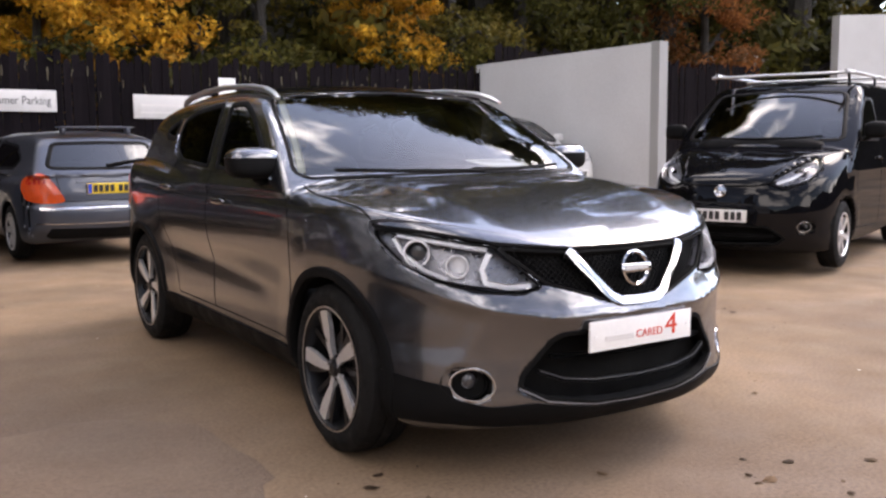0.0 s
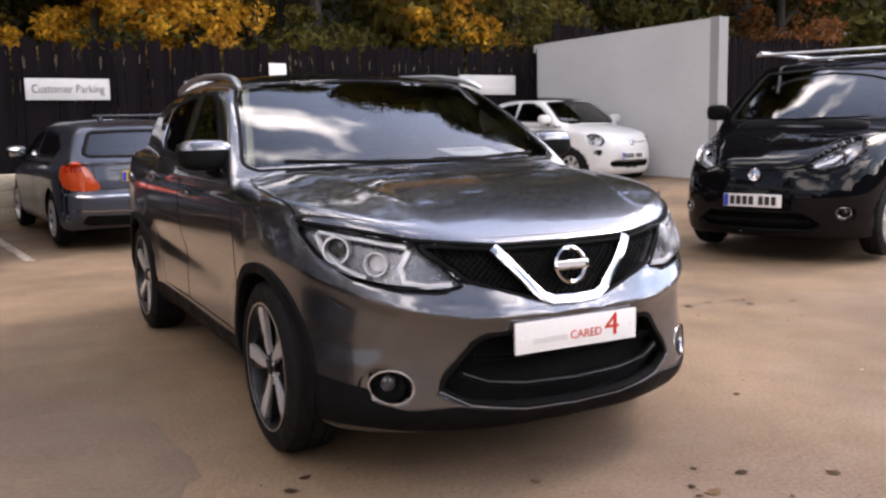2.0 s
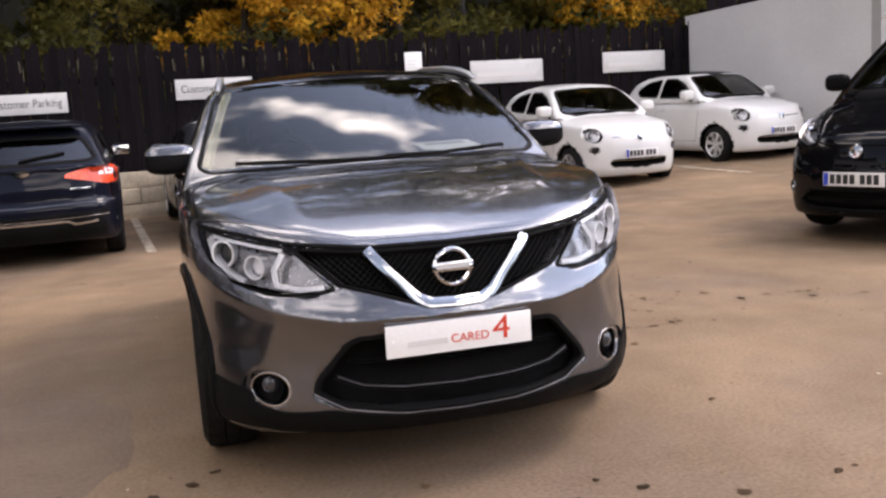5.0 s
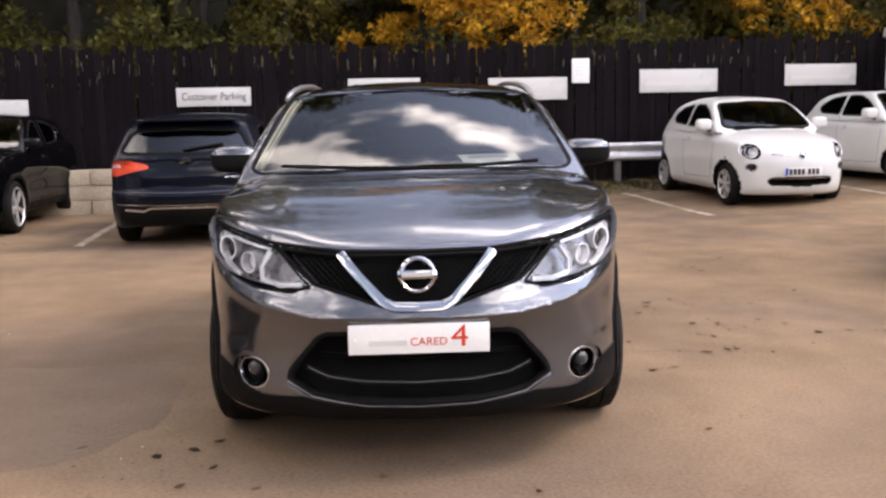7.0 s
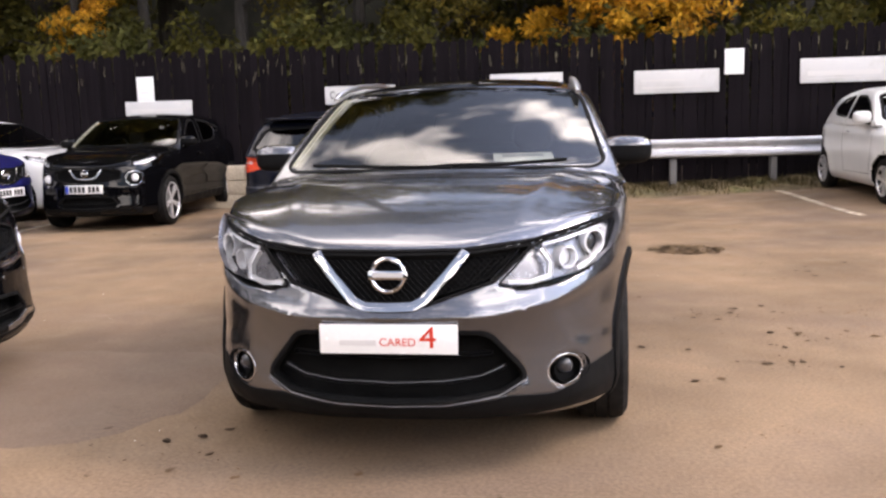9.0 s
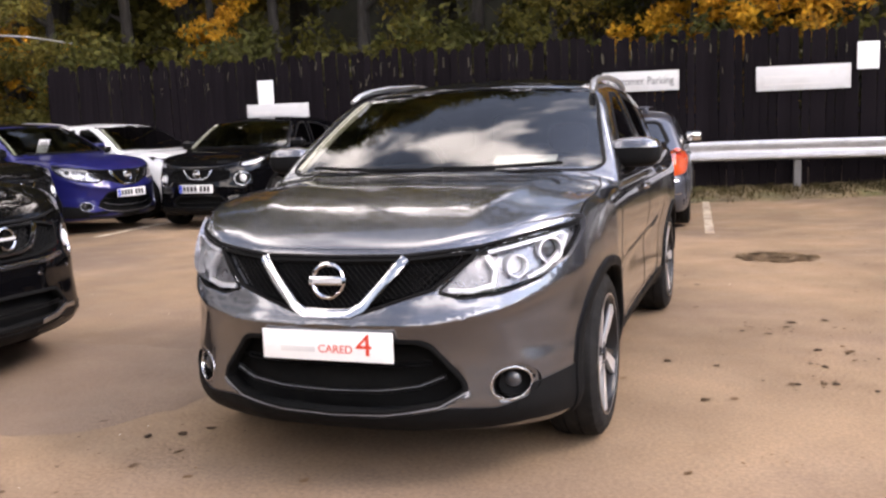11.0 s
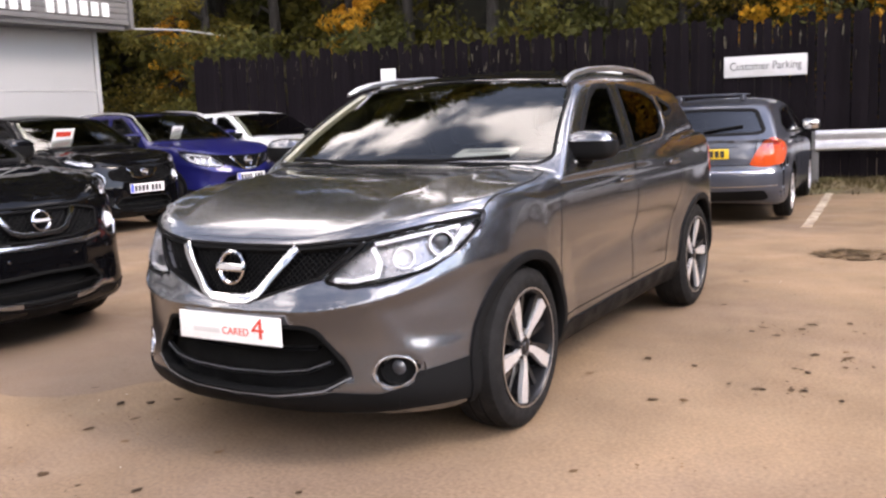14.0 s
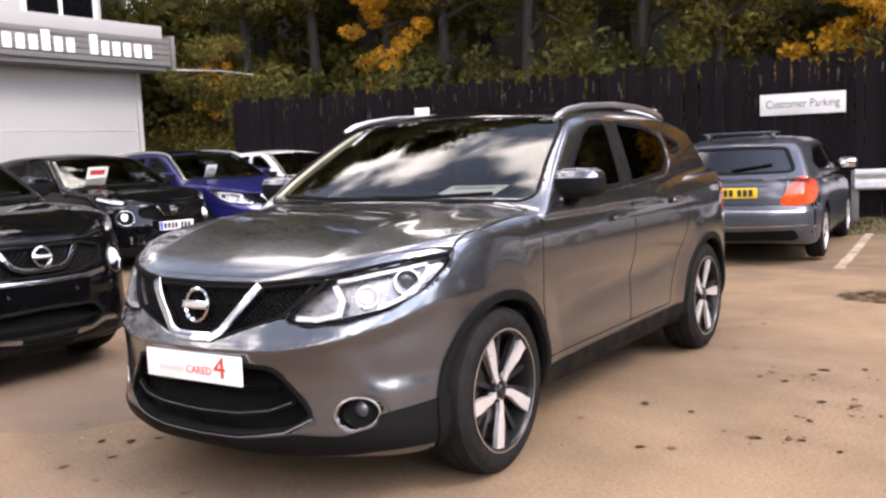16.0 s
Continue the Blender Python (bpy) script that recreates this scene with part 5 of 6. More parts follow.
    # front lamps
    if "lamp" in s:
        tg, home = turned(outer, s.get("lamp_turn", 0))
        w = s["lamp"]
        for sd in (1, -1):
            lamp = empty("headlight")
            lamp.parent = top

            def laid(nm, geo, mat, label="", smooth=35.0):
                faces = geo[1] if sd > 0 else [tuple(q)[::-1] for q in geo[1]]
                return mesh_object(nm, home(geo[0], sd), faces, mat, lamp, label, smooth)
            laid("reflector", patch(tg, w, "y", -1, hh, -0.060, 0.002, FRONT), M_LENSIN if s.get("pale_lamp") else M_LAMP)
            cover_ = laid("lens", patch(tg, w, "y", -1, hh, 0.002, 0.002, FRONT), G_CLEAR, "clear headlight lens")
            cover_.visible_shadow = False
            laid("bezel", ribbon(tg, w, "y", -1, 0.006, 0.0030, 0.012, True, FRONT, hh), M_PLASTIC)
            for (cx, cz, r) in s.get("lamp_eyes", []):
                c = onto(tg, np.array([cx]), np.array([cz]), "y", -1, FRONT, -0.050)[0]
                v, fc = revolve([(r, -0.03), (r, 0.03), (r * 0.89, 0.03), (r * 0.87, -0.01), (r * 0.85, -0.03)], 28, "y")
                laid("projector_ring", (np.array(v) + c, fc), M_LENSIN if s.get("white_ring") else M_CHROME)
                v, fc = lump(0, 0, 0, r * 0.80, r * 0.45, r * 0.80, 2.0, (18, 10))
                bright = s.get("pale_lamp") or s.get("white_ring") and cx < 0.2
                laid("projector_lens", (np.array(v) + c + np.array((0, 0.012, 0)), fc), M_LENSIN if bright else M_PUPIL, "bright round inner lens" if bright else "dark round projector lens")
            for path, wd in s.get("lamp_guides", []):
                laid("light_guide", ribbon(tg, path, "y", -1, wd, -0.012, 0.02, False, FRONT, 0.02), M_LENSIN, "white light guide strip")
            for wq in s.get("lamp_clad", []):
                faces = patch(tg, wq, "y", -1, hh, 0.007, 0.006, FRONT)
                mesh_object("corner_cladding", home(faces[0], sd), faces[1] if sd > 0 else [tuple(q)[::-1] for q in faces[1]], M_PLASTIC, top, "black plastic bumper corner")
    if "grille" in s:
        w = rounded(mirrored(s["grille"]), 0.02)
        grille = empty("grille")
        grille.parent = top
        add("backing", patch(outer, w, "y", -1, hh, -0.045, 0.001, FRONT), M_SHELL, grille)
        add("grille_edge", ribbon(outer, w, "y", -1, 0.014, 0.0015, 0.03, True, FRONT, hh), M_SHELL, grille)
        if s.get("bars"):
            for z in s["bars"]:
                xs = [a for a in np.linspace(-0.6, 0.6, 49) if poly_distance(np.array([a]), np.array([z]), w)[0] < 0]
                if len(xs) > 2:
                    add("grille_bar", ribbon(outer, [(a, z) for a in xs], "y", -1, 0.014, -0.016, 0.02, False, FRONT, 0.04), M_PLASTIC, grille)
        else:
            add("grille_mesh", mesh_grid(outer, w, 0.024 if fine else 0.04, 0.005 if fine else 0.009, -0.020), M_PLASTIC, grille, "black honeycomb grille mesh", 0)
        for path, wd, hi_ in s.get("chrome_front", []):
            add("chrome_strip", ribbon(outer, spine(path), "y", -1, wd, hi_, 0.03, False, FRONT, 0.012), M_CHROME, grille, "chrome grille surround")
    if "intake" in s:
        w = rounded(mirrored(s["intake"]), 0.02)
        intake = empty("lower_intake")
        intake.parent = top
        add("backing", patch(outer, w, "y", -1, hh, -0.065, 0.001, FRONT), M_SHELL, intake)
        add("intake_edge", ribbon(outer, w, "y", -1, 0.020, 0.002, 0.03, True, FRONT, hh), M_SHELL, intake)
        for path, wd, hi_, mt in s.get("intake_strips", []):
            add("intake_bar", ribbon(outer, spine(path), "y", -1, wd, hi_, 0.02, False, FRONT, 0.03), mt, intake)
    if "fog" in s:
        fx, fz, fr = s["fog"]
        sq = s.get("fog_squash", 1.0)
        for sd in (1, -1):
            fog = empty("fog_lamp")
            fog.parent = top
            ring = oval(fx * sd, fz, (fr + 0.004) / sq, fr + 0.004)
            add("surround", ribbon(outer, ring, "y", -1, 0.0085, 0.0015, 0.012, True, FRONT, 0.02), M_RING, fog, "chrome ring")
            add("housing", patch(outer, oval(fx * sd, fz, (fr + 0.002) / sq, fr + 0.002), "y", -1, 0.03, -0.045, 0.001, FRONT), M_PLASTIC, fog)
            c = onto(outer, np.array([(fx - 0.006) * sd]), np.array([fz + 0.008]), "y", -1, FRONT, -0.035)[0]
            v, fc = lump(0, 0, 0, fr * 0.62, 0.02, fr * 0.62, 2.0, (18, 10))
            o = mesh_object("fog_lens", v, fc, M_LENSIN if s.get("big_fog") else M_PUPIL, fog, "round fog lamp lens")
            o.location = c
    if "badge" in s:
        bx, bz, br, by_ = s["badge"]
        badge = empty("badge", pose(0, by_, bz, -10, 0, 0))
        badge.parent = top
        v, fc = revolve([(br, -0.012), (br, 0.006), (br * 0.78, 0.006), (br * 0.80, -0.010), (br * 0.9, -0.016)], 36, "y")
        mesh_object("ring", v, fc, M_CHROME, badge)
        if s.get("badge_bar", True):
            bm = bmesh.new()
            box(bm, (-br * 1.08, -0.018, -br * 0.24), (br * 1.08, 0.004, br * 0.24), 0.004)
            part("bar", bm, M_CHROME, badge)
            bm = bmesh.new()
            box(bm, (-br * 0.85, -0.0195, -br * 0.12), (br * 0.85, -0.017, br * 0.12))
            part("lettering_bar", bm, M_GREYINK, badge)
        else:
            add("disc", revolve([(0.0, -0.012), (br * 0.8, -0.008), (br * 0.8, 0.005), (0.0, 0.005)], 24, "y"), M_RED if s.get("red_badge") else M_CHROME, badge)
    if "plate" in s:
        number_plate(top, *s["plate"], M_PLATE, -1)
    # rear
    if "tail" in s:
        for sd in (1, -1):
            for w, mt, nm in s["tail"]:
                w = w if sd > 0 else flip(w)
                add("tail_light", patch(outer, w, "y", 1, hh * 0.7, 0.006, 0.01, REAR), mt, top, nm)
    if "tail_side" in s:
        for sd in (1, -1):
            for w, mt in s["tail_side"]:
                add("tail_light", patch(outer, w, "x", sd, hh * 0.7, 0.006, 0.01, SIDE), mt, top, "red tail light lens")
    if "rear_plate" in s:
        number_plate(top, *s["rear_plate"], M_YELLOW, 1)
    for path, wd, mt in s.get("rear_strips", []):
        add("rear_strip", ribbon(outer, path, "y", 1, wd, 0.006, 0.006, False, REAR, 0.04), mt, top)
    if "rear_badge" in s:
        bz, br, by_ = s["rear_badge"]
        v, fc = revolve([(0.0, 0.008), (br, 0.006), (br * 1.05, -0.01), (0.0, -0.01)], 24, "y")
        o = mesh_object("rear_badge", v, fc, M_CHROME, top)
        o.matrix_basis = pose(0, by_, bz) @ Matrix.Diagonal((1.35, 1, 0.75, 1))
    # wheels
    wx = s["wheel_x"]
    for k, (yy, tn) in enumerate(((0.0, s.get("steer", 0.0)), (s["wheelbase"], 0.0))):
        for sd in (1, -1):
            alloy_wheel(top, wx * sd, yy, s["hub"], s["tyre"], s["rim"], s["tyre_width"], *s.get("wheel_style", (5, "star")), tn, 0.35 + 0.5 * k + (0.2 if sd > 0 else 0.55))
    # mirrors
    mx, my, mz = s["mirror"]
    for sd in (1, -1):
        mir = empty("door_mirror")
        mir.parent = top
        v, fc = lump(mx * sd, my, mz, *s.get("mirror_size", (0.115, 0.075, 0.082)), 3.2, (28, 18))
        va = np.array(v)
        back_side = va[:, 1] > my + 0.045
        va[back_side, 1] = my + 0.045
        up = []
        dn = []
        for q in fc:
            (up if np.mean([va[i][2] for i in q]) > mz + s.get("cap_from", 0.022) else dn).append(q)
        shell = {i for i in up[0]}
        grown = 0
        while grown != len(shell):
            grown = len(shell)
            for q in up:
                if shell.intersection(q):
                    shell.update(q)
        dn += [q for q in up if q[0] not in shell]
        up = [q for q in up if q[0] in shell]
        for nm, some, mt in (("cap", up, s.get("mirror_cap", colour)), ("housing", dn, s.get("mirror_housing", M_PLASTIC))):
            kept = sorted({i for q in some for i in q})
            place = {i: k for k, i in enumerate(kept)}
            mesh_object(nm, va[kept], [tuple(place[i] for i in q) for q in some], mt, mir, smooth=50)
        bm = bmesh.new()
        box(bm, (mx * sd - 0.09, my + 0.046, mz - 0.055), (mx * sd + 0.09, my + 0.052, mz + 0.055), 0.002)
        part("mirror_glass", bm, M_CHROME, mir, "mirror glass")
        root = onto(outer, np.array([my + 0.02]), np.array([mz - 0.09]), "x", sd, SIDE, -0.01)[0]
        v, fc = tube([tuple(root), ((mx * sd + root[0]) / 2, my + 0.01, mz - 0.075), (mx * sd * 0.97, my, mz - 0.05)], [0.03, 0.028, 0.03], 8, 0.7)
        mesh_object("stalk", v, fc, M_PLASTIC, mir)
    # handles
    for hy, hz in s.get("handles", []):
        for sd in (1, -1):
            c = onto(outer, np.array([hy]), np.array([hz]), "x", sd, SIDE, 0.0)[0]
            hd = empty("door_handle")
            hd.parent = top
            v, fc = lump(c[0] + 0.018 * sd, hy, hz, 0.014, 0.095, 0.016, 3.0)
            mesh_object("grip", v, fc, s.get("handle_mat", colour), hd)
            v, fc = lump(c[0] - 0.004 * sd, hy, hz - 0.004, 0.006, 0.075, 0.026, 2.4)
            mesh_object("recess", v, fc, M_PLASTIC, hd)
    # rails
    if "rail" in s:
        for sd in (1, -1):
            pts = [(x * sd, y, z) for x, y, z in s["rail"]]
            v, fc = tube(pts, [0.012] + [0.020] * (len(pts) - 2) + [0.012], 10, 0.8)
            mesh_object("roof_rail", v, fc, M_RAIL, top, "silver roof rail", 50)
    # wipers
    for path in s.get("wipers", []):
        xs, zs = np.array([p[0] for p in path]), np.array([p[1] for p in path])
        pts = onto(outer, xs, zs, "y", -1, s_reach(s), 0.018)
        v, fc = tube([tuple(p) for p in pts], 0.010, 6)
        mesh_object("wiper", v, fc, M_PLASTIC, top)
    if "glass_roof" in s:
        add("glass_roof", patch(outer, rounded(mirrored(s["glass_roof"]), 0.05), "z", 1, 0.04, 0.003, 0.004, TOP), M_BLACK, top, "black glass roof panel")
    return top, outer


CROSSOVER = dict(
    wheelbase=2.646, hub=0.345, arch=0.378, tyre=0.345, rim=0.25, tyre_width=0.225, wheel_x=0.775, wheel_style=(5, "blade"), flare=0.014,
    front=[(0.10, -0.70), (0.17, -0.735), (0.22, -0.785), (0.27, -0.828), (0.31, -0.842), (0.40, -0.833), (0.50, -0.822), (0.58, -0.820), (0.66, -0.808), (0.70, -0.803), (0.78, -0.790), (0.85, -0.768), (0.95, -0.70), (1.10, -0.50), (1.4, 0.2)],
    front_plan=[(0.0, 0.0), (0.2, 0.008), (0.3, 0.020), (0.4, 0.050), (0.5, 0.090), (0.6, 0.140), (0.7, 0.225), (0.78, 0.335), (0.84, 0.47), (0.88, 0.65), (0.905, 0.90), (1.1, 2.2)],
    rear=[(0.10, 3.3), (0.2, 3.38), (0.3, 3.46), (0.45, 3.51), (0.6, 3.515), (0.75, 3.50), (0.9, 3.47), (1.05, 3.42), (1.2, 3.36), (1.6, 3.2)],
    rear_plan=[(0.0, 0.0), (0.4, 0.02), (0.6, 0.07), (0.75, 0.17), (0.85, 0.34), (0.9, 0.55), (1.1, 1.4)],
    top=[(-1.2, 0.69), (-0.9, 0.795), (-0.77, 0.857), (-0.70, 0.896), (-0.55, 0.960), (-0.3, 1.032), (0.0, 1.076), (0.3, 1.091), (0.5, 1.097), (0.8, 1.102), (1.35, 1.112), (2.0, 1.135), (2.6, 1.165), (3.2, 1.175), (3.8, 1.16)],
    crown=[(0.0, 0.0), (0.3, 0.004), (0.5, 0.010), (0.65, 0.022), (0.75, 0.035), (0.85, 0.055), (0.9, 0.075), (1.1, 0.2)],
    side=[(0.0, 0.70), (0.15, 0.75), (0.25, 0.812), (0.32, 0.852), (0.45, 0.872), (0.52, 0.872), (0.62, 0.880), (0.75, 0.895), (0.86, 0.903), (0.93, 0.901), (1.0, 0.888), (1.06, 0.870), (1.15, 0.84), (1.3, 0.78), (1.8, 0.6)],
    side_plan=[(-1.2, 0.99), (0.0, 1.0), (1.3, 0.992), (2.6, 1.0), (3.2, 0.985), (3.8, 0.95)],
    under=[(-1.2, 0.24), (-0.7, 0.20), (-0.5, 0.195), (0.4, 0.215), (1.0, 0.225), (3.0, 0.225), (3.4, 0.26), (3.8, 0.32)],
    screen=((0.27, 1.080), (1.02, 1.500)), back=((3.13, 1.45), (3.44, 1.08)), screen_bow=0.25, back_bow=0.30, roof_crown=0.11,
    roof=[(-0.5, 1.30), (0.6, 1.445), (0.8, 1.480), (1.02, 1.515), (1.3, 1.550), (1.7, 1.570), (2.2, 1.562), (2.7, 1.52), (3.1, 1.46), (3.4, 1.39), (4.0, 1.25)],
    cabin=[(0.8, 0.93), (1.0, 0.893), (1.08, 0.868), (1.2, 0.825), (1.3, 0.782), (1.4, 0.737), (1.467, 0.700), (1.52, 0.655), (1.6, 0.56), (1.9, 0.3)],
    cabin_plan=[(-0.5, 1.0), (1.5, 1.0), (2.0, 0.975), (2.4, 0.935), (3.0, 0.87), (3.5, 0.82)],
    crease=[(0.0, 0.622), (0.36, 0.624), (0.48, 0.640), (0.6, 0.662), (0.7, 0.695), (0.8, 0.745), (0.9, 0.80), (1.1, 0.9)], ridge=0.006, dip=0.016, cabin_box=(0.25, 3.25, 0.32, 1.60), privacy=True,
    mirror_size=(0.122, 0.085, 0.070), cap_from=0.026, cheek=(0.66, 0.452, 0.013), pillar_round=0.022, top_soft=0.09,
    pillar_trim=[(0.768, 1.118), (0.715, 1.25), (0.645, 1.415), (0.615, 1.462)],
    screen_glass=[(0.0, 1.106), (0.5, 1.100), (0.755, 1.092), (0.802, 1.120), (0.690, 1.42), (0.640, 1.478), (0.0, 1.508)],
    windows=[rounded([(0.60, 1.102), (1.335, 1.118), (1.455, 1.455), (1.27, 1.452), (1.11, 1.400), (0.85, 1.252)], 0.03),
             rounded([(1.475, 1.122), (2.02, 1.150), (2.20, 1.205), (2.285, 1.30), (2.25, 1.385), (2.02, 1.430), (1.59, 1.457)], 0.04),
             rounded([(2.38, 1.275), (2.60, 1.290), (2.66, 1.325), (2.37, 1.392)], 0.03)],
    back_glass=[(0.0, 1.12), (0.50, 1.13), (0.56, 1.17), (0.50, 1.36), (0.44, 1.39), (0.0, 1.41)],
    lamp_turn=40, lamp=rounded([(-0.178, 0.731), (-0.108, 0.709), (0.04, 0.720), (0.205, 0.757), (0.335, 0.815), (0.43, 0.895), (0.448, 0.928), (0.39, 0.926), (0.20, 0.904), (-0.009, 0.873)], 0.012),
    lamp_eyes=[(0.275, 0.850, 0.050), (0.125, 0.806, 0.043)], white_ring=True,
    lamp_guides=[([(-0.14, 0.740), (-0.06, 0.735), (0.02, 0.752), (0.035, 0.80), (0.01, 0.855)], 0.022), ([(0.16, 0.765), (0.25, 0.795), (0.33, 0.85), (0.37, 0.905)], 0.014), ([(0.02, 0.866), (0.18, 0.890), (0.36, 0.912)], 0.012)],
    lamp_clad=[rounded([(0.075, 0.235), (0.42, 0.235), (0.425, 0.415), (0.28, 0.398), (0.145, 0.380), (0.135, 0.340), (0.08, 0.322)], 0.012)],
    grille=[(0.0, 0.846), (0.275, 0.849), (0.520, 0.868), (0.515, 0.855), (0.385, 0.742), (0.300, 0.718), (0.130, 0.662), (0.0, 0.658)],
    chrome_front=[([(0.284, 0.851), (0.215, 0.768), (0.132, 0.680), (0.090, 0.660), (0.0, 0.657)][::-1], 0.040, 0.010)],
    intake=[(0.0, 0.566), (0.335, 0.562), (0.375, 0.546), (0.485, 0.415), (0.497, 0.376), (0.42, 0.330), (0.2, 0.294), (0.0, 0.288)],
    intake_strips=[([(0.0, 0.372), (0.2, 0.378), (0.34, 0.395), (0.43, 0.43)], 0.016, -0.012, M_PLASTIC), ([(0.0, 0.284), (0.2, 0.290), (0.40, 0.320), (0.498, 0.372)], 0.006, 0.004, M_SMOKE), ([(0.0, 0.376), (0.2, 0.382), (0.34, 0.400), (0.42, 0.430)], 0.004, -0.004, M_SMOKE), ([(0.0, 0.47), (0.38, 0.48)], 0.014, -0.03, M_PLASTIC)],
    fog=(0.640, 0.388, 0.054), fog_squash=0.92, badge=(0, 0.775, 0.068, -0.800),
    seams_front=[[(0.0, 0.856), (0.275, 0.859), (0.535, 0.884), (0.70, 0.920), (0.822, 0.940)]],
    seams_top=[[(0.822, -0.30), (0.842, -0.05), (0.830, 0.2), (0.79, 0.40)]],
    seams_side=[[(0.40, 1.085), (0.335, 0.90), (0.345, 0.65), (0.43, 0.40)], [(1.405, 1.118), (1.42, 0.85), (1.40, 0.39)], [(2.10, 1.165), (2.26, 1.00), (2.24, 0.82), (2.12, 0.66), (2.02, 0.50), (2.0, 0.40)], [(0.43, 0.395), (2.0, 0.395)]],
    chrome_side=[([(0.60, 1.090), (1.38, 1.110), (2.04, 1.140), (2.23, 1.195), (2.315, 1.30), (2.28, 1.40)], 0.012)],
    cladding_side=[rounded([(0.385, 0.235), (2.265, 0.235), (2.265, 0.365), (0.385, 0.350)], 0.02)],
    cladding_front=[[(0.0, 0.212), (0.55, 0.222), (0.69, 0.235), (0.69, 0.335), (0.60, 0.308), (0.52, 0.312), (0.44, 0.318), (0.38, 0.306), (0.2, 0.279), (0.0, 0.273)]],
    arch_trim=0.045, mirror=(0.915, 0.68, 1.160), handles=[(1.20, 0.962), (2.08, 1.000)],
    rail=[(0.668, 0.95, 1.462), (0.660, 1.03, 1.492), (0.645, 1.15, 1.518), (0.628, 1.38, 1.542), (0.616, 1.80, 1.560), (0.606, 2.20, 1.552), (0.590, 2.50, 1.530), (0.578, 2.64, 1.510), (0.574, 2.70, 1.485)],
    wipers=[[(-0.64, 1.128), (-0.3, 1.118), (0.08, 1.112)], [(0.02, 1.120), (0.3, 1.118), (0.62, 1.130)]],
    glass_roof=[(0.0, 1.045), (0.45, 1.10), (0.57, 1.16), (0.58, 2.30), (0.0, 2.36)],
    tail_side=[(rounded([(3.02, 0.98), (3.30, 0.93), (3.36, 1.02), (3.28, 1.08), (3.06, 1.05)], 0.03), M_REDLENS)],
)

car_label = "gunmetal grey compact crossover with chrome V grille and white sales plate"
hero, hero_shape = build_car(CROSSOVER, M_GREY, pose(0, 0, 0), car_label, 0.0155, True)


def sales_plate(parent):
    p = empty("sales_plate", pose(0.0, -0.848, 0.545))
    p.parent = parent
    bm = bmesh.new()
    box(bm, (-0.26, -0.005, -0.0555), (0.26, 0.005, 0.0555), 0.003)
    part("panel", bm, M_PLATE, p)
    bm = bmesh.new()
    box(bm, (-0.20, 0.005, -0.05), (0.20, 0.04, 0.05), 0.004)
    part("bracket", bm, M_PLASTIC, p)
    face = pose(0, -0.0062, 0, 90, 0, 0)
    bm = bmesh.new()
    box(bm, (-0.185, -0.0068, -0.024), (-0.045, -0.0045, -0.004))
    part("faint_lettering_bar", bm, M_PALEINK, p)
    writing("lettering", "CARED", 0.042, M_RED, p, face @ pose(0.036, -0.012, 0), 0.135)
    writing("large_numeral", "4", 0.115, M_RED, p, face @ pose(0.150, 0.004, 0), 0.062)
    for sx in (-1, 1):
        v, f = revolve([(0.0, -0.008), (0.005, -0.0075), (0.006, -0.005), (0.0, -0.005)], 8, "y")
        o = mesh_object("screw", v, f, M_LETTER, p)
        o.location = (sx * 0.235, 0, 0)


sales_plate(hero)


# ---- the other cars in the yard ----
def variant(base, **changes):
    d = dict(base)
    for k, v in changes.items():
        if v is None:
            d.pop(k, None)
        else:
            d[k] = v
    return d


def shrink(points, k):
    return [(a * k, b) for a, b in points]


PLATED = variant(CROSSOVER, plate=(-0.862, 0.545, 0))
build_car(PLATED, M_BLUE, pose(-7.74, 7.10, 0, 0, 0, 83), "bright blue crossover with chrome V grille, parked nose out")

POD = variant(PLATED, privacy=True, glass_roof=None, rail=None, wheel_style=(5, "twin"), mirror_cap=None,
              lamp=rounded([(0.03, 0.875), (0.18, 0.875), (0.42, 0.945), (0.50, 0.985), (0.36, 0.965), (0.10, 0.925)], 0.012), lamp_eyes=[], lamp_guides=[([(0.08, 0.895), (0.24, 0.918), (0.42, 0.962)], 0.045)], lamp_clad=[], big_fog=True, crease=None, cheek=None,
              fog=(0.615, 0.70, 0.088), fog_squash=1.0,
              grille=[(0.0, 0.835), (0.30, 0.835), (0.46, 0.80), (0.44, 0.70), (0.25, 0.665), (0.0, 0.66)],
              chrome_front=[([(0.0, 0.70), (0.10, 0.705), (0.15, 0.725), (0.22, 0.83)], 0.022, 0.010)], badge=(0, 0.775, 0.052, -0.81),
              intake=[(0.0, 0.47), (0.34, 0.46), (0.42, 0.38), (0.36, 0.315), (0.0, 0.30)], intake_strips=[([(0.0, 0.38), (0.38, 0.385)], 0.016, -0.01, M_PLASTIC)],
              seams_front=[[(0.0, 0.852), (0.30, 0.855), (0.52, 0.88)]], plate=(-0.862, 0.575, 0))
near_pod, near_shape = build_car(variant(POD, plate=None, pillar_trim=None, mirror_size=None, cap_from=None, badge=(0, 0.775, 0.062, -0.815), chrome_front=[([(0.0, 0.695), (0.12, 0.70), (0.18, 0.725), (0.25, 0.83)], 0.036, 0.012)]), M_JET, pose(-3.20, 0.10, 0, 0, 0, 89), "glossy black small crossover with round headlights and silver skid trim", 0.02, scale=(1.03, 1.03, 1.03))
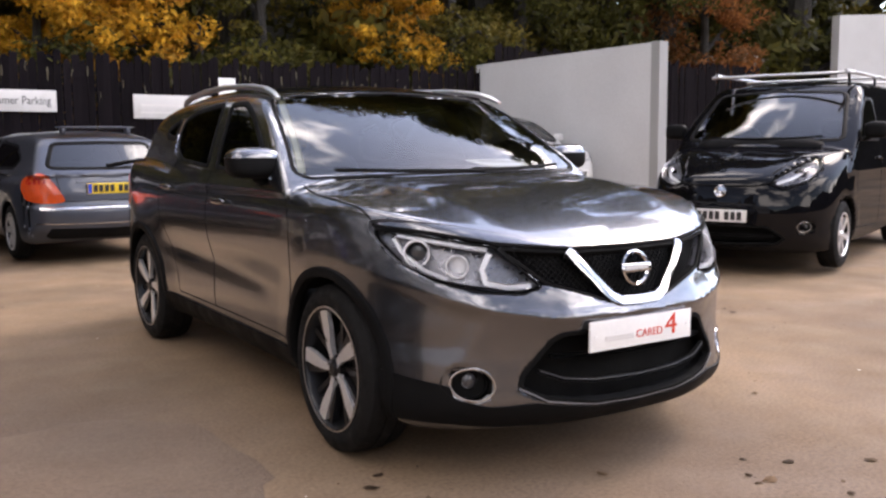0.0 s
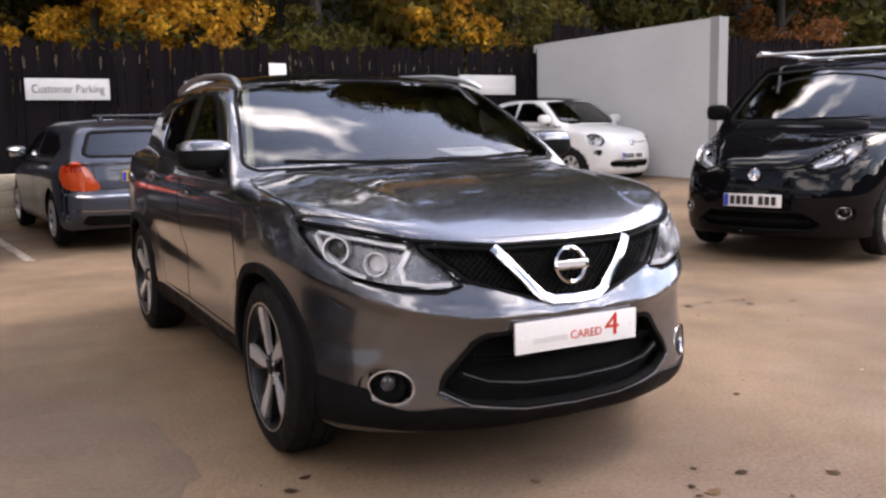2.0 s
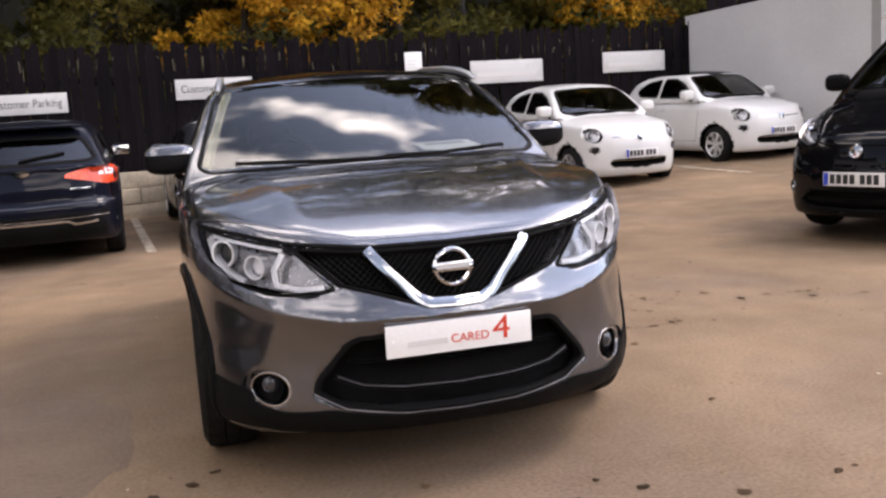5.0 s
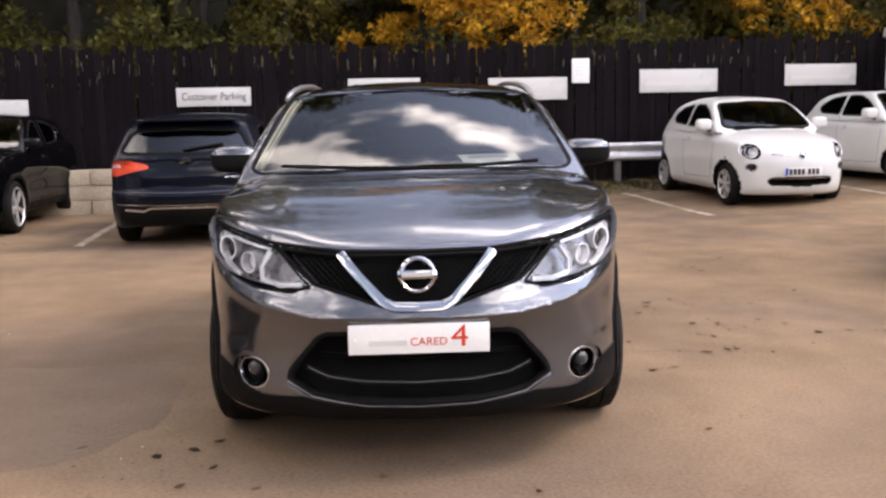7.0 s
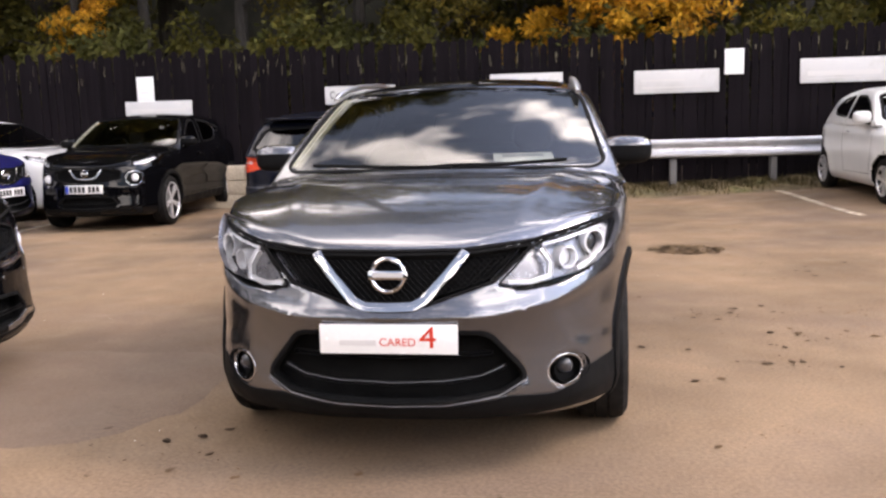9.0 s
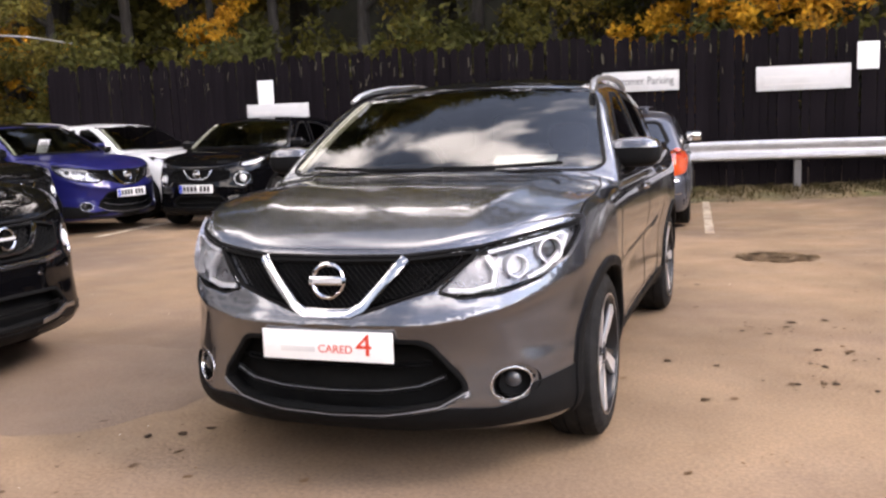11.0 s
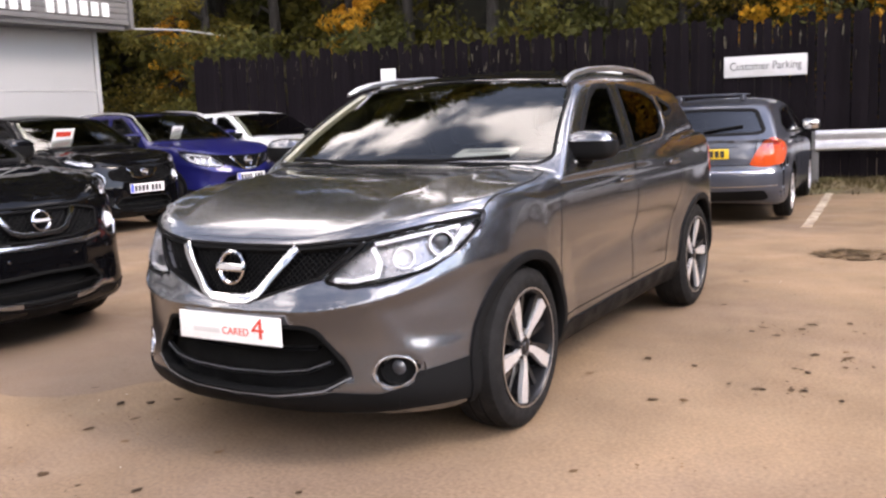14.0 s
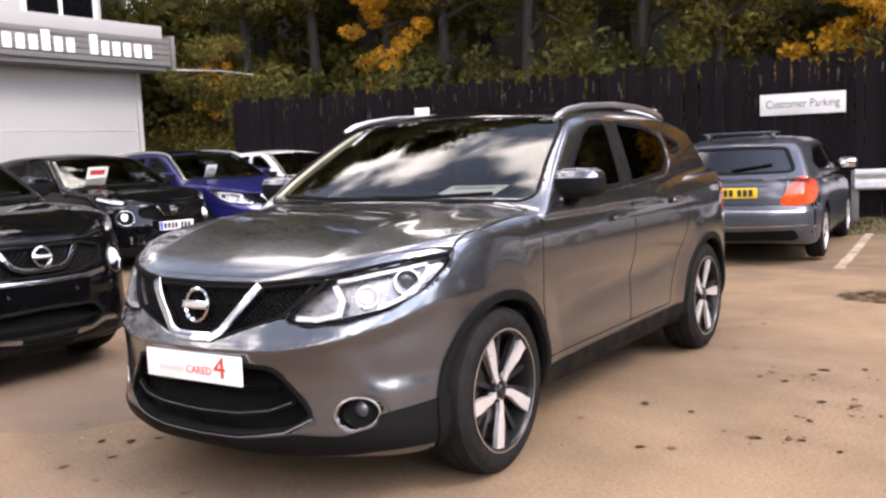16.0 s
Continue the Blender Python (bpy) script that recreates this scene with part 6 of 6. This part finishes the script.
for sd in (1, -1):
    add("skid_trim", ribbon(near_shape, [(0.18 * sd, 0.30), (0.30 * sd, 0.315), (0.40 * sd, 0.345), (0.52 * sd, 0.335)], "y", -1, 0.035, 0.008, 0.006, False, FRONT, 0.03), M_RING, near_pod, "silver skid trim under the bumper")
    for px in (0.22, 0.52):
        c = onto(near_shape, np.array([px * sd]), np.array([0.56]), "y", -1, FRONT, 0.001)[0]
        v, f = revolve([(0.0, -0.004), (0.009, -0.003), (0.011, 0.002), (0.0, 0.002)], 10, "y")
        o = mesh_object("parking_sensor", v, f, M_RING, near_pod)
        o.location = c
add("bumper_strip", ribbon(near_shape, spine([(0.0, 0.625), (0.30, 0.63), (0.46, 0.645)]), "y", -1, 0.030, 0.008, 0.006, False, FRONT, 0.03), M_RING, near_pod, "bright strip below the grille")
build_car(POD, M_JET, pose(-5.88, 7.80, 0, 0, 0, 4), "glossy black small crossover with round headlights, by the fence", scale=(0.975, 0.95, 0.985))
build_car(POD, M_JET, pose(-7.48, 4.87, 0, 0, 0, 85), "black small crossover with price papers behind its windscreen", scale=(0.975, 0.95, 0.985))
build_car(POD, M_WHITE, pose(-7.75, 9.30, 0, 0, 0, 82), "white small crossover with dark glass, near the fence", scale=(0.975, 0.95, 0.985))

HATCH = dict(
    wheelbase=2.535, hub=0.305, arch=0.345, tyre=0.305, rim=0.205, tyre_width=0.195, wheel_x=0.745, wheel_style=(7, "star"), flare=0.006,
    front=[(0.1, -0.72), (0.2, -0.80), (0.35, -0.84), (0.5, -0.84), (0.6, -0.82), (0.7, -0.76), (0.8, -0.65), (1.1, 0.0)],
    front_plan=shrink(CROSSOVER["front_plan"], 0.94), rear_plan=shrink(CROSSOVER["rear_plan"], 0.95),
    rear=[(0.1, 3.2), (0.25, 3.30), (0.38, 3.385), (0.50, 3.395), (0.585, 3.390), (0.615, 3.345), (0.75, 3.335), (0.95, 3.29), (1.1, 3.22), (1.4, 3.1)],
    top=[(-1.2, 0.55), (-0.84, 0.66), (-0.7, 0.74), (-0.3, 0.84), (0.2, 0.92), (0.5, 0.95), (1.3, 0.96), (2.4, 0.985), (3.0, 0.99), (3.6, 0.97)],
    crown=[(0.0, 0.0), (0.4, 0.01), (0.65, 0.035), (0.8, 0.08), (1.0, 0.2)],
    side=[(0.0, 0.70), (0.15, 0.76), (0.3, 0.83), (0.5, 0.848), (0.7, 0.85), (0.85, 0.84), (0.95, 0.81), (1.1, 0.76), (1.5, 0.6)],
    side_plan=[(-1.2, 0.98), (0.0, 1.0), (2.5, 1.0), (3.5, 0.96)], under=[(-1.2, 0.22), (-0.5, 0.18), (3.0, 0.20), (3.5, 0.28)],
    screen=((0.32, 0.93), (1.15, 1.37)), back=((2.95, 1.36), (3.28, 0.98)), screen_bow=0.3, back_bow=0.16, roof_crown=0.11,
    roof=[(0.3, 1.2), (0.9, 1.34), (1.2, 1.395), (1.7, 1.43), (2.3, 1.42), (2.8, 1.37), (3.0, 1.335), (3.4, 1.2)],
    cabin=[(0.6, 0.88), (0.95, 0.80), (1.1, 0.745), (1.25, 0.68), (1.36, 0.61), (1.45, 0.5), (1.7, 0.2)],
    cabin_plan=[(-0.5, 1.0), (1.5, 1.0), (2.4, 0.98), (3.3, 0.93)], cabin_box=(0.3, 3.1, 0.30, 1.5), cabin_floor=0.93,
    screen_glass=[(0.0, 0.975), (0.62, 0.975), (0.66, 1.0), (0.54, 1.31), (0.5, 1.335), (0.0, 1.355)],
    windows=[rounded([(0.62, 0.975), (1.45, 0.985), (1.5, 1.30), (1.25, 1.295), (1.0, 1.21)], 0.03), rounded([(1.55, 0.985), (2.5, 1.005), (2.66, 1.10), (2.35, 1.25), (1.6, 1.30)], 0.04)],
    back_glass=[(0.0, 1.0), (0.55, 1.01), (0.60, 1.04), (0.50, 1.255), (0.45, 1.275), (0.0, 1.285)],
    tail=[(rounded([(0.46, 0.655), (0.62, 0.635), (0.79, 0.66), (0.82, 0.80), (0.79, 0.92), (0.70, 0.975), (0.60, 0.92), (0.52, 0.78)], 0.05), M_AMBERLENS, "orange and red rear lamp"), (rounded([(0.63, 0.85), (0.785, 0.84), (0.77, 0.905), (0.70, 0.955), (0.64, 0.91)], 0.02), M_REDLENS, "red upper lens of the rear lamp")],
    rear_plate=(3.350, 0.79, 4), rear_strips=[([(-0.74, 0.43), (0.0, 0.415), (0.74, 0.43)], 0.014, M_CHROME), ([(-0.36, 0.865), (0.0, 0.872), (0.36, 0.865)], 0.03, M_SILVER)],
    cladding_rear=[[(0.0, 0.25), (0.6, 0.26), (0.66, 0.29), (0.62, 0.38), (0.0, 0.36)]],
    seams_rear=[[(-0.54, 0.96), (-0.50, 0.66), (0.50, 0.66), (0.54, 0.96)]], seams_side=[[(1.50, 0.97), (1.50, 0.36)], [(2.3, 0.95), (2.1, 0.6), (2.05, 0.36)]],
    mirror=(0.90, 0.72, 1.03), handles=[(1.33, 0.84), (2.12, 0.86)])
silver, silver_shape = build_car(HATCH, M_SILVER, pose(-0.38, 10.02, 0.03, 0, 0, 184.6), "blue-grey older hatchback with orange rear lamps, nose to the fence", scale=(1.0, 1.0, 0.96))
add("roof_spoiler", lump(0.0, 2.86, 1.452, 0.42, 0.07, 0.013, 3.0), M_SILVER, silver, "small raised roof spoiler")
for sd in (1, -1):
    add("spoiler_foot", lump(0.34 * sd, 2.86, 1.415, 0.03, 0.04, 0.045, 3.0), M_SILVER, silver)
add("bumper_ledge", ribbon(silver_shape, [(-0.70, 0.590), (0.0, 0.598), (0.70, 0.590)], "y", 1, 0.055, 0.004, 0.006, False, REAR, 0.04), M_RING, silver, "bright ledge along the bumper")

WAGON = variant(HATCH, tail=[(rounded([(0.36, 0.845), (0.52, 0.815), (0.74, 0.76), (0.83, 0.77), (0.84, 0.90), (0.78, 0.945), (0.52, 0.915), (0.38, 0.885)], 0.02), M_TAILRED, "bright orange-red wrap-around rear lamp"),
                             (rounded([(0.66, 0.855), (0.80, 0.85), (0.80, 0.905), (0.70, 0.915)], 0.02), M_LENSIN, "pale reversing lens in the rear lamp")],
                rear_plate=None, rear_badge=(0.915, 0.050, 3.325), wheel_style=(5, "twin"), hub=0.325, arch=0.36, tyre=0.325, rim=0.225, privacy=True,
                back_glass=[(0.0, 0.99), (0.60, 1.00), (0.655, 1.03), (0.56, 1.20), (0.50, 1.235), (0.0, 1.25)],
                rear_strips=[([(-0.62, 0.415), (-0.42, 0.40), (-0.36, 0.43), (0.36, 0.43), (0.42, 0.40), (0.62, 0.415)], 0.030, M_RING), ([(-0.78, 0.60), (0.0, 0.585), (0.78, 0.60)], 0.016, M_SILVER), ([(-0.72, 0.47), (0.0, 0.455), (0.72, 0.47)], 0.012, M_RING),
                             ([(-0.58, 0.735), (-0.40, 0.735)], 0.020, M_CHROME)],
                cladding_rear=[[(0.0, 0.25), (0.6, 0.26), (0.7, 0.29), (0.68, 0.52), (0.0, 0.50)]])
wagon, wagon_shape = build_car(WAGON, M_NAVY, pose(-2.68, 9.42, 0, 0, 0, 184), "dark navy hatchback with red rear lamps, nose to the fence", scale=(1.06, 1.03, 1.035))
add("roof_spoiler", lump(0, 3.0, 1.345, 0.56, 0.14, 0.022, 3.0), M_NAVY, wagon, "dark roof spoiler")

BUBBLE = dict(
    wheelbase=2.30, hub=0.29, arch=0.325, tyre=0.29, rim=0.195, tyre_width=0.185, wheel_x=0.70, wheel_style=(7, "star"), flare=0.012,
    front=[(0.1, -0.55), (0.2, -0.62), (0.3, -0.66), (0.45, -0.675), (0.6, -0.665), (0.7, -0.64), (0.8, -0.58), (0.9, -0.46), (1.0, -0.2), (1.3, 0.5)],
    front_plan=[(0.0, 0.0), (0.2, 0.012), (0.4, 0.055), (0.55, 0.125), (0.65, 0.21), (0.72, 0.33), (0.78, 0.55), (0.82, 0.9), (1.05, 2.2)],
    rear=[(0.1, 2.7), (0.25, 2.8), (0.45, 2.87), (0.7, 2.86), (0.9, 2.80), (1.1, 2.72), (1.4, 2.5)], rear_plan=shrink(CROSSOVER["rear_plan"], 0.88),
    top=[(-1.0, 0.62), (-0.67, 0.73), (-0.6, 0.80), (-0.45, 0.875), (-0.2, 0.945), (0.1, 0.995), (0.3, 1.015), (1.0, 1.03), (2.0, 1.04), (2.9, 1.0)],
    crown=[(0.0, 0.0), (0.4, 0.012), (0.6, 0.04), (0.75, 0.09), (0.85, 0.15), (1.05, 0.3)],
    side=[(0.0, 0.66), (0.15, 0.72), (0.3, 0.795), (0.5, 0.81), (0.7, 0.815), (0.85, 0.80), (0.95, 0.775), (1.05, 0.74), (1.2, 0.70), (1.5, 0.5)],
    side_plan=[(-1.0, 0.98), (0.0, 1.0), (2.3, 1.0), (3.0, 0.95)], under=[(-1.0, 0.20), (-0.5, 0.17), (2.4, 0.18), (3.0, 0.28)],
    screen=((0.20, 1.00), (0.82, 1.40)), back=((2.32, 1.37), (2.75, 0.95)), screen_bow=0.30, back_bow=0.25, roof_crown=0.13,
    roof=[(-0.3, 1.2), (0.3, 1.32), (0.8, 1.42), (1.1, 1.467), (1.5, 1.485), (1.9, 1.45), (2.3, 1.36), (2.7, 1.2)],
    cabin=[(0.7, 0.86), (1.0, 0.765), (1.15, 0.705), (1.3, 0.64), (1.4, 0.575), (1.5, 0.46), (1.8, 0.2)], cabin_plan=[(-0.5, 1.0), (1.4, 1.0), (2.0, 0.96), (2.7, 0.86)],
    cabin_box=(0.2, 2.5, 0.28, 1.55), cabin_floor=0.97,
    screen_glass=[(0.0, 1.035), (0.60, 1.045), (0.645, 1.08), (0.545, 1.35), (0.49, 1.385), (0.0, 1.405)],
    windows=[rounded([(0.52, 1.05), (1.42, 1.065), (1.40, 1.365), (1.12, 1.36), (0.86, 1.27)], 0.03), rounded([(1.50, 1.075), (2.05, 1.10), (2.16, 1.18), (1.90, 1.31), (1.50, 1.365)], 0.05)],
    lamp=oval(0.605, 0.745, 0.085, 0.092, 24), lamp_eyes=[(0.605, 0.745, 0.06)], lamp_guides=[], pale_lamp=True, fog=(0.615, 0.545, 0.042),
    intake=[(0.0, 0.400), (0.40, 0.405), (0.44, 0.36), (0.40, 0.315), (0.0, 0.305)], intake_strips=[([(0.0, 0.395), (0.44, 0.40)], 0.012, 0.004, M_CHROME)],
    badge=(0, 0.70, 0.050, -0.645), badge_bar=False, red_badge=False, plate=(-0.688, 0.485, 0),
    seams_side=[[(0.42, 1.03), (0.36, 0.8), (0.42, 0.35), (1.40, 0.33), (1.46, 0.8), (1.46, 1.05)]],
    mirror=(0.87, 0.55, 1.09), mirror_cap=M_WHITE, mirror_housing=M_WHITE, handles=[(1.28, 0.86)], rear_seat=True,
    wipers=[[(-0.5, 1.065), (-0.2, 1.055), (0.1, 1.05)]])


def whiskers(car, shape):
    for sd in (1, -1):
        add("chrome_moustache", ribbon(shape, [(0.07 * sd, 0.70), (0.25 * sd, 0.705), (0.40 * sd, 0.715)], "y", -1, 0.018, 0.006, 0.004, False, FRONT, 0.04), M_CHROME, car)


b1, bs = build_car(BUBBLE, M_WHITE, pose(5.13, 8.50, 0.085, 1.0, 0, 5), "small white retro city car with round headlights")
whiskers(b1, bs)
b2, bs = build_car(variant(BUBBLE, glass_roof=[(0.0, 0.84), (0.50, 0.97), (0.535, 1.2), (0.54, 1.9), (0.48, 2.1), (0.0, 2.2)]), M_WHITE, pose(8.02, 9.45, 0.20, 0.6, 0, 9), "small white retro city car with black roof, beside the wall")
whiskers(b2, bs)

VAN = dict(
    wheelbase=2.755, hub=0.32, arch=0.355, tyre=0.32, rim=0.205, tyre_width=0.195, wheel_x=0.79, wheel_style=(6, "star"), flare=0.008,
    front=[(0.1, -0.78), (0.2, -0.84), (0.35, -0.885), (0.55, -0.885), (0.7, -0.86), (0.85, -0.78), (0.95, -0.64), (1.1, -0.3), (1.4, 0.3)],
    front_plan=CROSSOVER["front_plan"], rear=[(0.1, 3.5), (0.4, 3.58), (1.2, 3.56), (1.9, 3.5)], rear_plan=[(0.0, 0.0), (0.6, 0.01), (0.8, 0.05), (0.9, 0.2), (1.1, 0.9)],
    top=[(-1.2, 0.66), (-0.87, 0.80), (-0.75, 0.885), (-0.5, 1.0), (-0.1, 1.115), (0.2, 1.17), (0.4, 1.19), (3.7, 1.2)],
    crown=[(0.0, 0.0), (0.4, 0.01), (0.65, 0.03), (0.8, 0.06), (0.95, 0.12), (1.1, 0.2)],
    side=[(0.0, 0.76), (0.2, 0.85), (0.4, 0.90), (0.8, 0.912), (1.1, 0.905), (1.2, 0.89), (1.5, 0.86), (1.9, 0.8)], side_plan=[(-1.2, 0.98), (0.0, 1.0), (3.6, 1.0)], under=[(-1.2, 0.22), (-0.5, 0.19), (3.6, 0.24)],
    screen=((0.02, 1.14), (0.86, 1.74)), back=((3.50, 1.78), (3.58, 0.9)), screen_bow=0.34, back_bow=0.04, roof_crown=0.06,
    roof=[(-0.2, 1.45), (0.3, 1.60), (0.8, 1.735), (1.1, 1.80), (1.5, 1.835), (3.0, 1.835), (3.7, 1.80)],
    cabin=[(0.8, 0.92), (1.2, 0.895), (1.5, 0.83), (1.7, 0.77), (1.8, 0.70), (1.9, 0.55), (2.1, 0.3)], cabin_plan=[(-0.5, 1.0), (3.6, 1.0)], cabin_box=(0.15, 1.7, 0.35, 1.9), cabin_floor=0.9,
    screen_glass=[(0.0, 1.205), (0.72, 1.205), (0.77, 1.235), (0.665, 1.64), (0.62, 1.685), (0.0, 1.715)],
    windows=[rounded([(0.42, 1.21), (1.28, 1.21), (1.28, 1.62), (1.0, 1.62), (0.78, 1.50)], 0.04)],
    lamp_turn=35, lamp=rounded([(-0.10, 0.80), (0.03, 0.765), (0.22, 0.82), (0.40, 0.93), (0.46, 1.02), (0.40, 1.03), (0.16, 0.955), (-0.04, 0.865)], 0.02), lamp_eyes=[(0.20, 0.89, 0.05)], lamp_guides=[([(-0.04, 0.82), (0.10, 0.86), (0.30, 0.96)], 0.03)],
    intake=[(0.0, 0.43), (0.42, 0.43), (0.56, 0.33), (0.50, 0.27), (0.0, 0.26)], intake_strips=[([(0.0, 0.35), (0.48, 0.35)], 0.02, -0.01, M_PLASTIC)], fog=(0.70, 0.43, 0.042),
    badge=(0, 0.745, 0.055, -0.862), badge_bar=False, plate=(-0.905, 0.525, 0), seams_front=[[(0.0, 0.79), (0.3, 0.795), (0.46, 0.83)]], seams_side=[[(0.36, 1.18), (0.33, 0.8), (0.42, 0.35), (1.36, 0.33), (1.38, 1.2)]],
    mirror=(1.02, 0.55, 1.30), mirror_cap=M_PLASTIC, handles=[(1.22, 1.02)], rear_seat=False, wipers=[[(-0.6, 1.235), (-0.2, 1.225), (0.1, 1.22)], [(0.05, 1.225), (0.35, 1.225), (0.6, 1.24)]])
van, van_shape = build_car(VAN, M_BLACK, pose(5.10, 2.74, 0.03, 0, 0, -69.6), "black small panel van with silver roof rack", category="van", name="van")
for sd in (1, -1):
    v, f = tube([(0.66 * sd, 0.75, 1.90), (0.66 * sd, 3.3, 1.90)], 0.018, 8)
    mesh_object("rack_rail", v, f, M_RAIL, van, "silver roof rack tube")
for yy in (0.85, 2.0, 3.1):
    v, f = tube([(-0.74, yy, 1.885), (0.74, yy, 1.885)], 0.016, 8)
    mesh_object("rack_bar", v, f, M_RAIL, van)
    for sd in (1, -1):
        v, f = tube([(0.68 * sd, yy, 1.74), (0.67 * sd, yy, 1.90)], 0.014, 6)
        mesh_object("rack_foot", v, f, M_PLASTIC, van)


# price sheets behind windscreens
def price_sheet(x, y, z, yaw, w, h, red, tilt=28):
    p = empty("price_sheet", pose(x, y, z, tilt, 0, yaw))
    bm = bmesh.new()
    box(bm, (-w / 2, -0.002, -h / 2), (w / 2, 0.002, h / 2))
    part("sheet", bm, M_LETTER, p)
    bm = bmesh.new()
    box(bm, (-w * 0.35, -0.004, h * 0.1), (w * 0.35, -0.0021, h * 0.35))
    part("printed_block", bm, M_RED if red else M_GREYINK, p)
    tagged(p, "white price sheet propped behind a windscreen", "paper", "price sheets")


price_sheet(-7.98, 4.62, 1.22, 85, 0.30, 0.28, True)
price_sheet(-8.32, 6.95, 1.21, 83, 0.19, 0.24, False)
price_sheet(0.40, 0.58, 1.135, 8, 0.30, 0.21, False, -80)
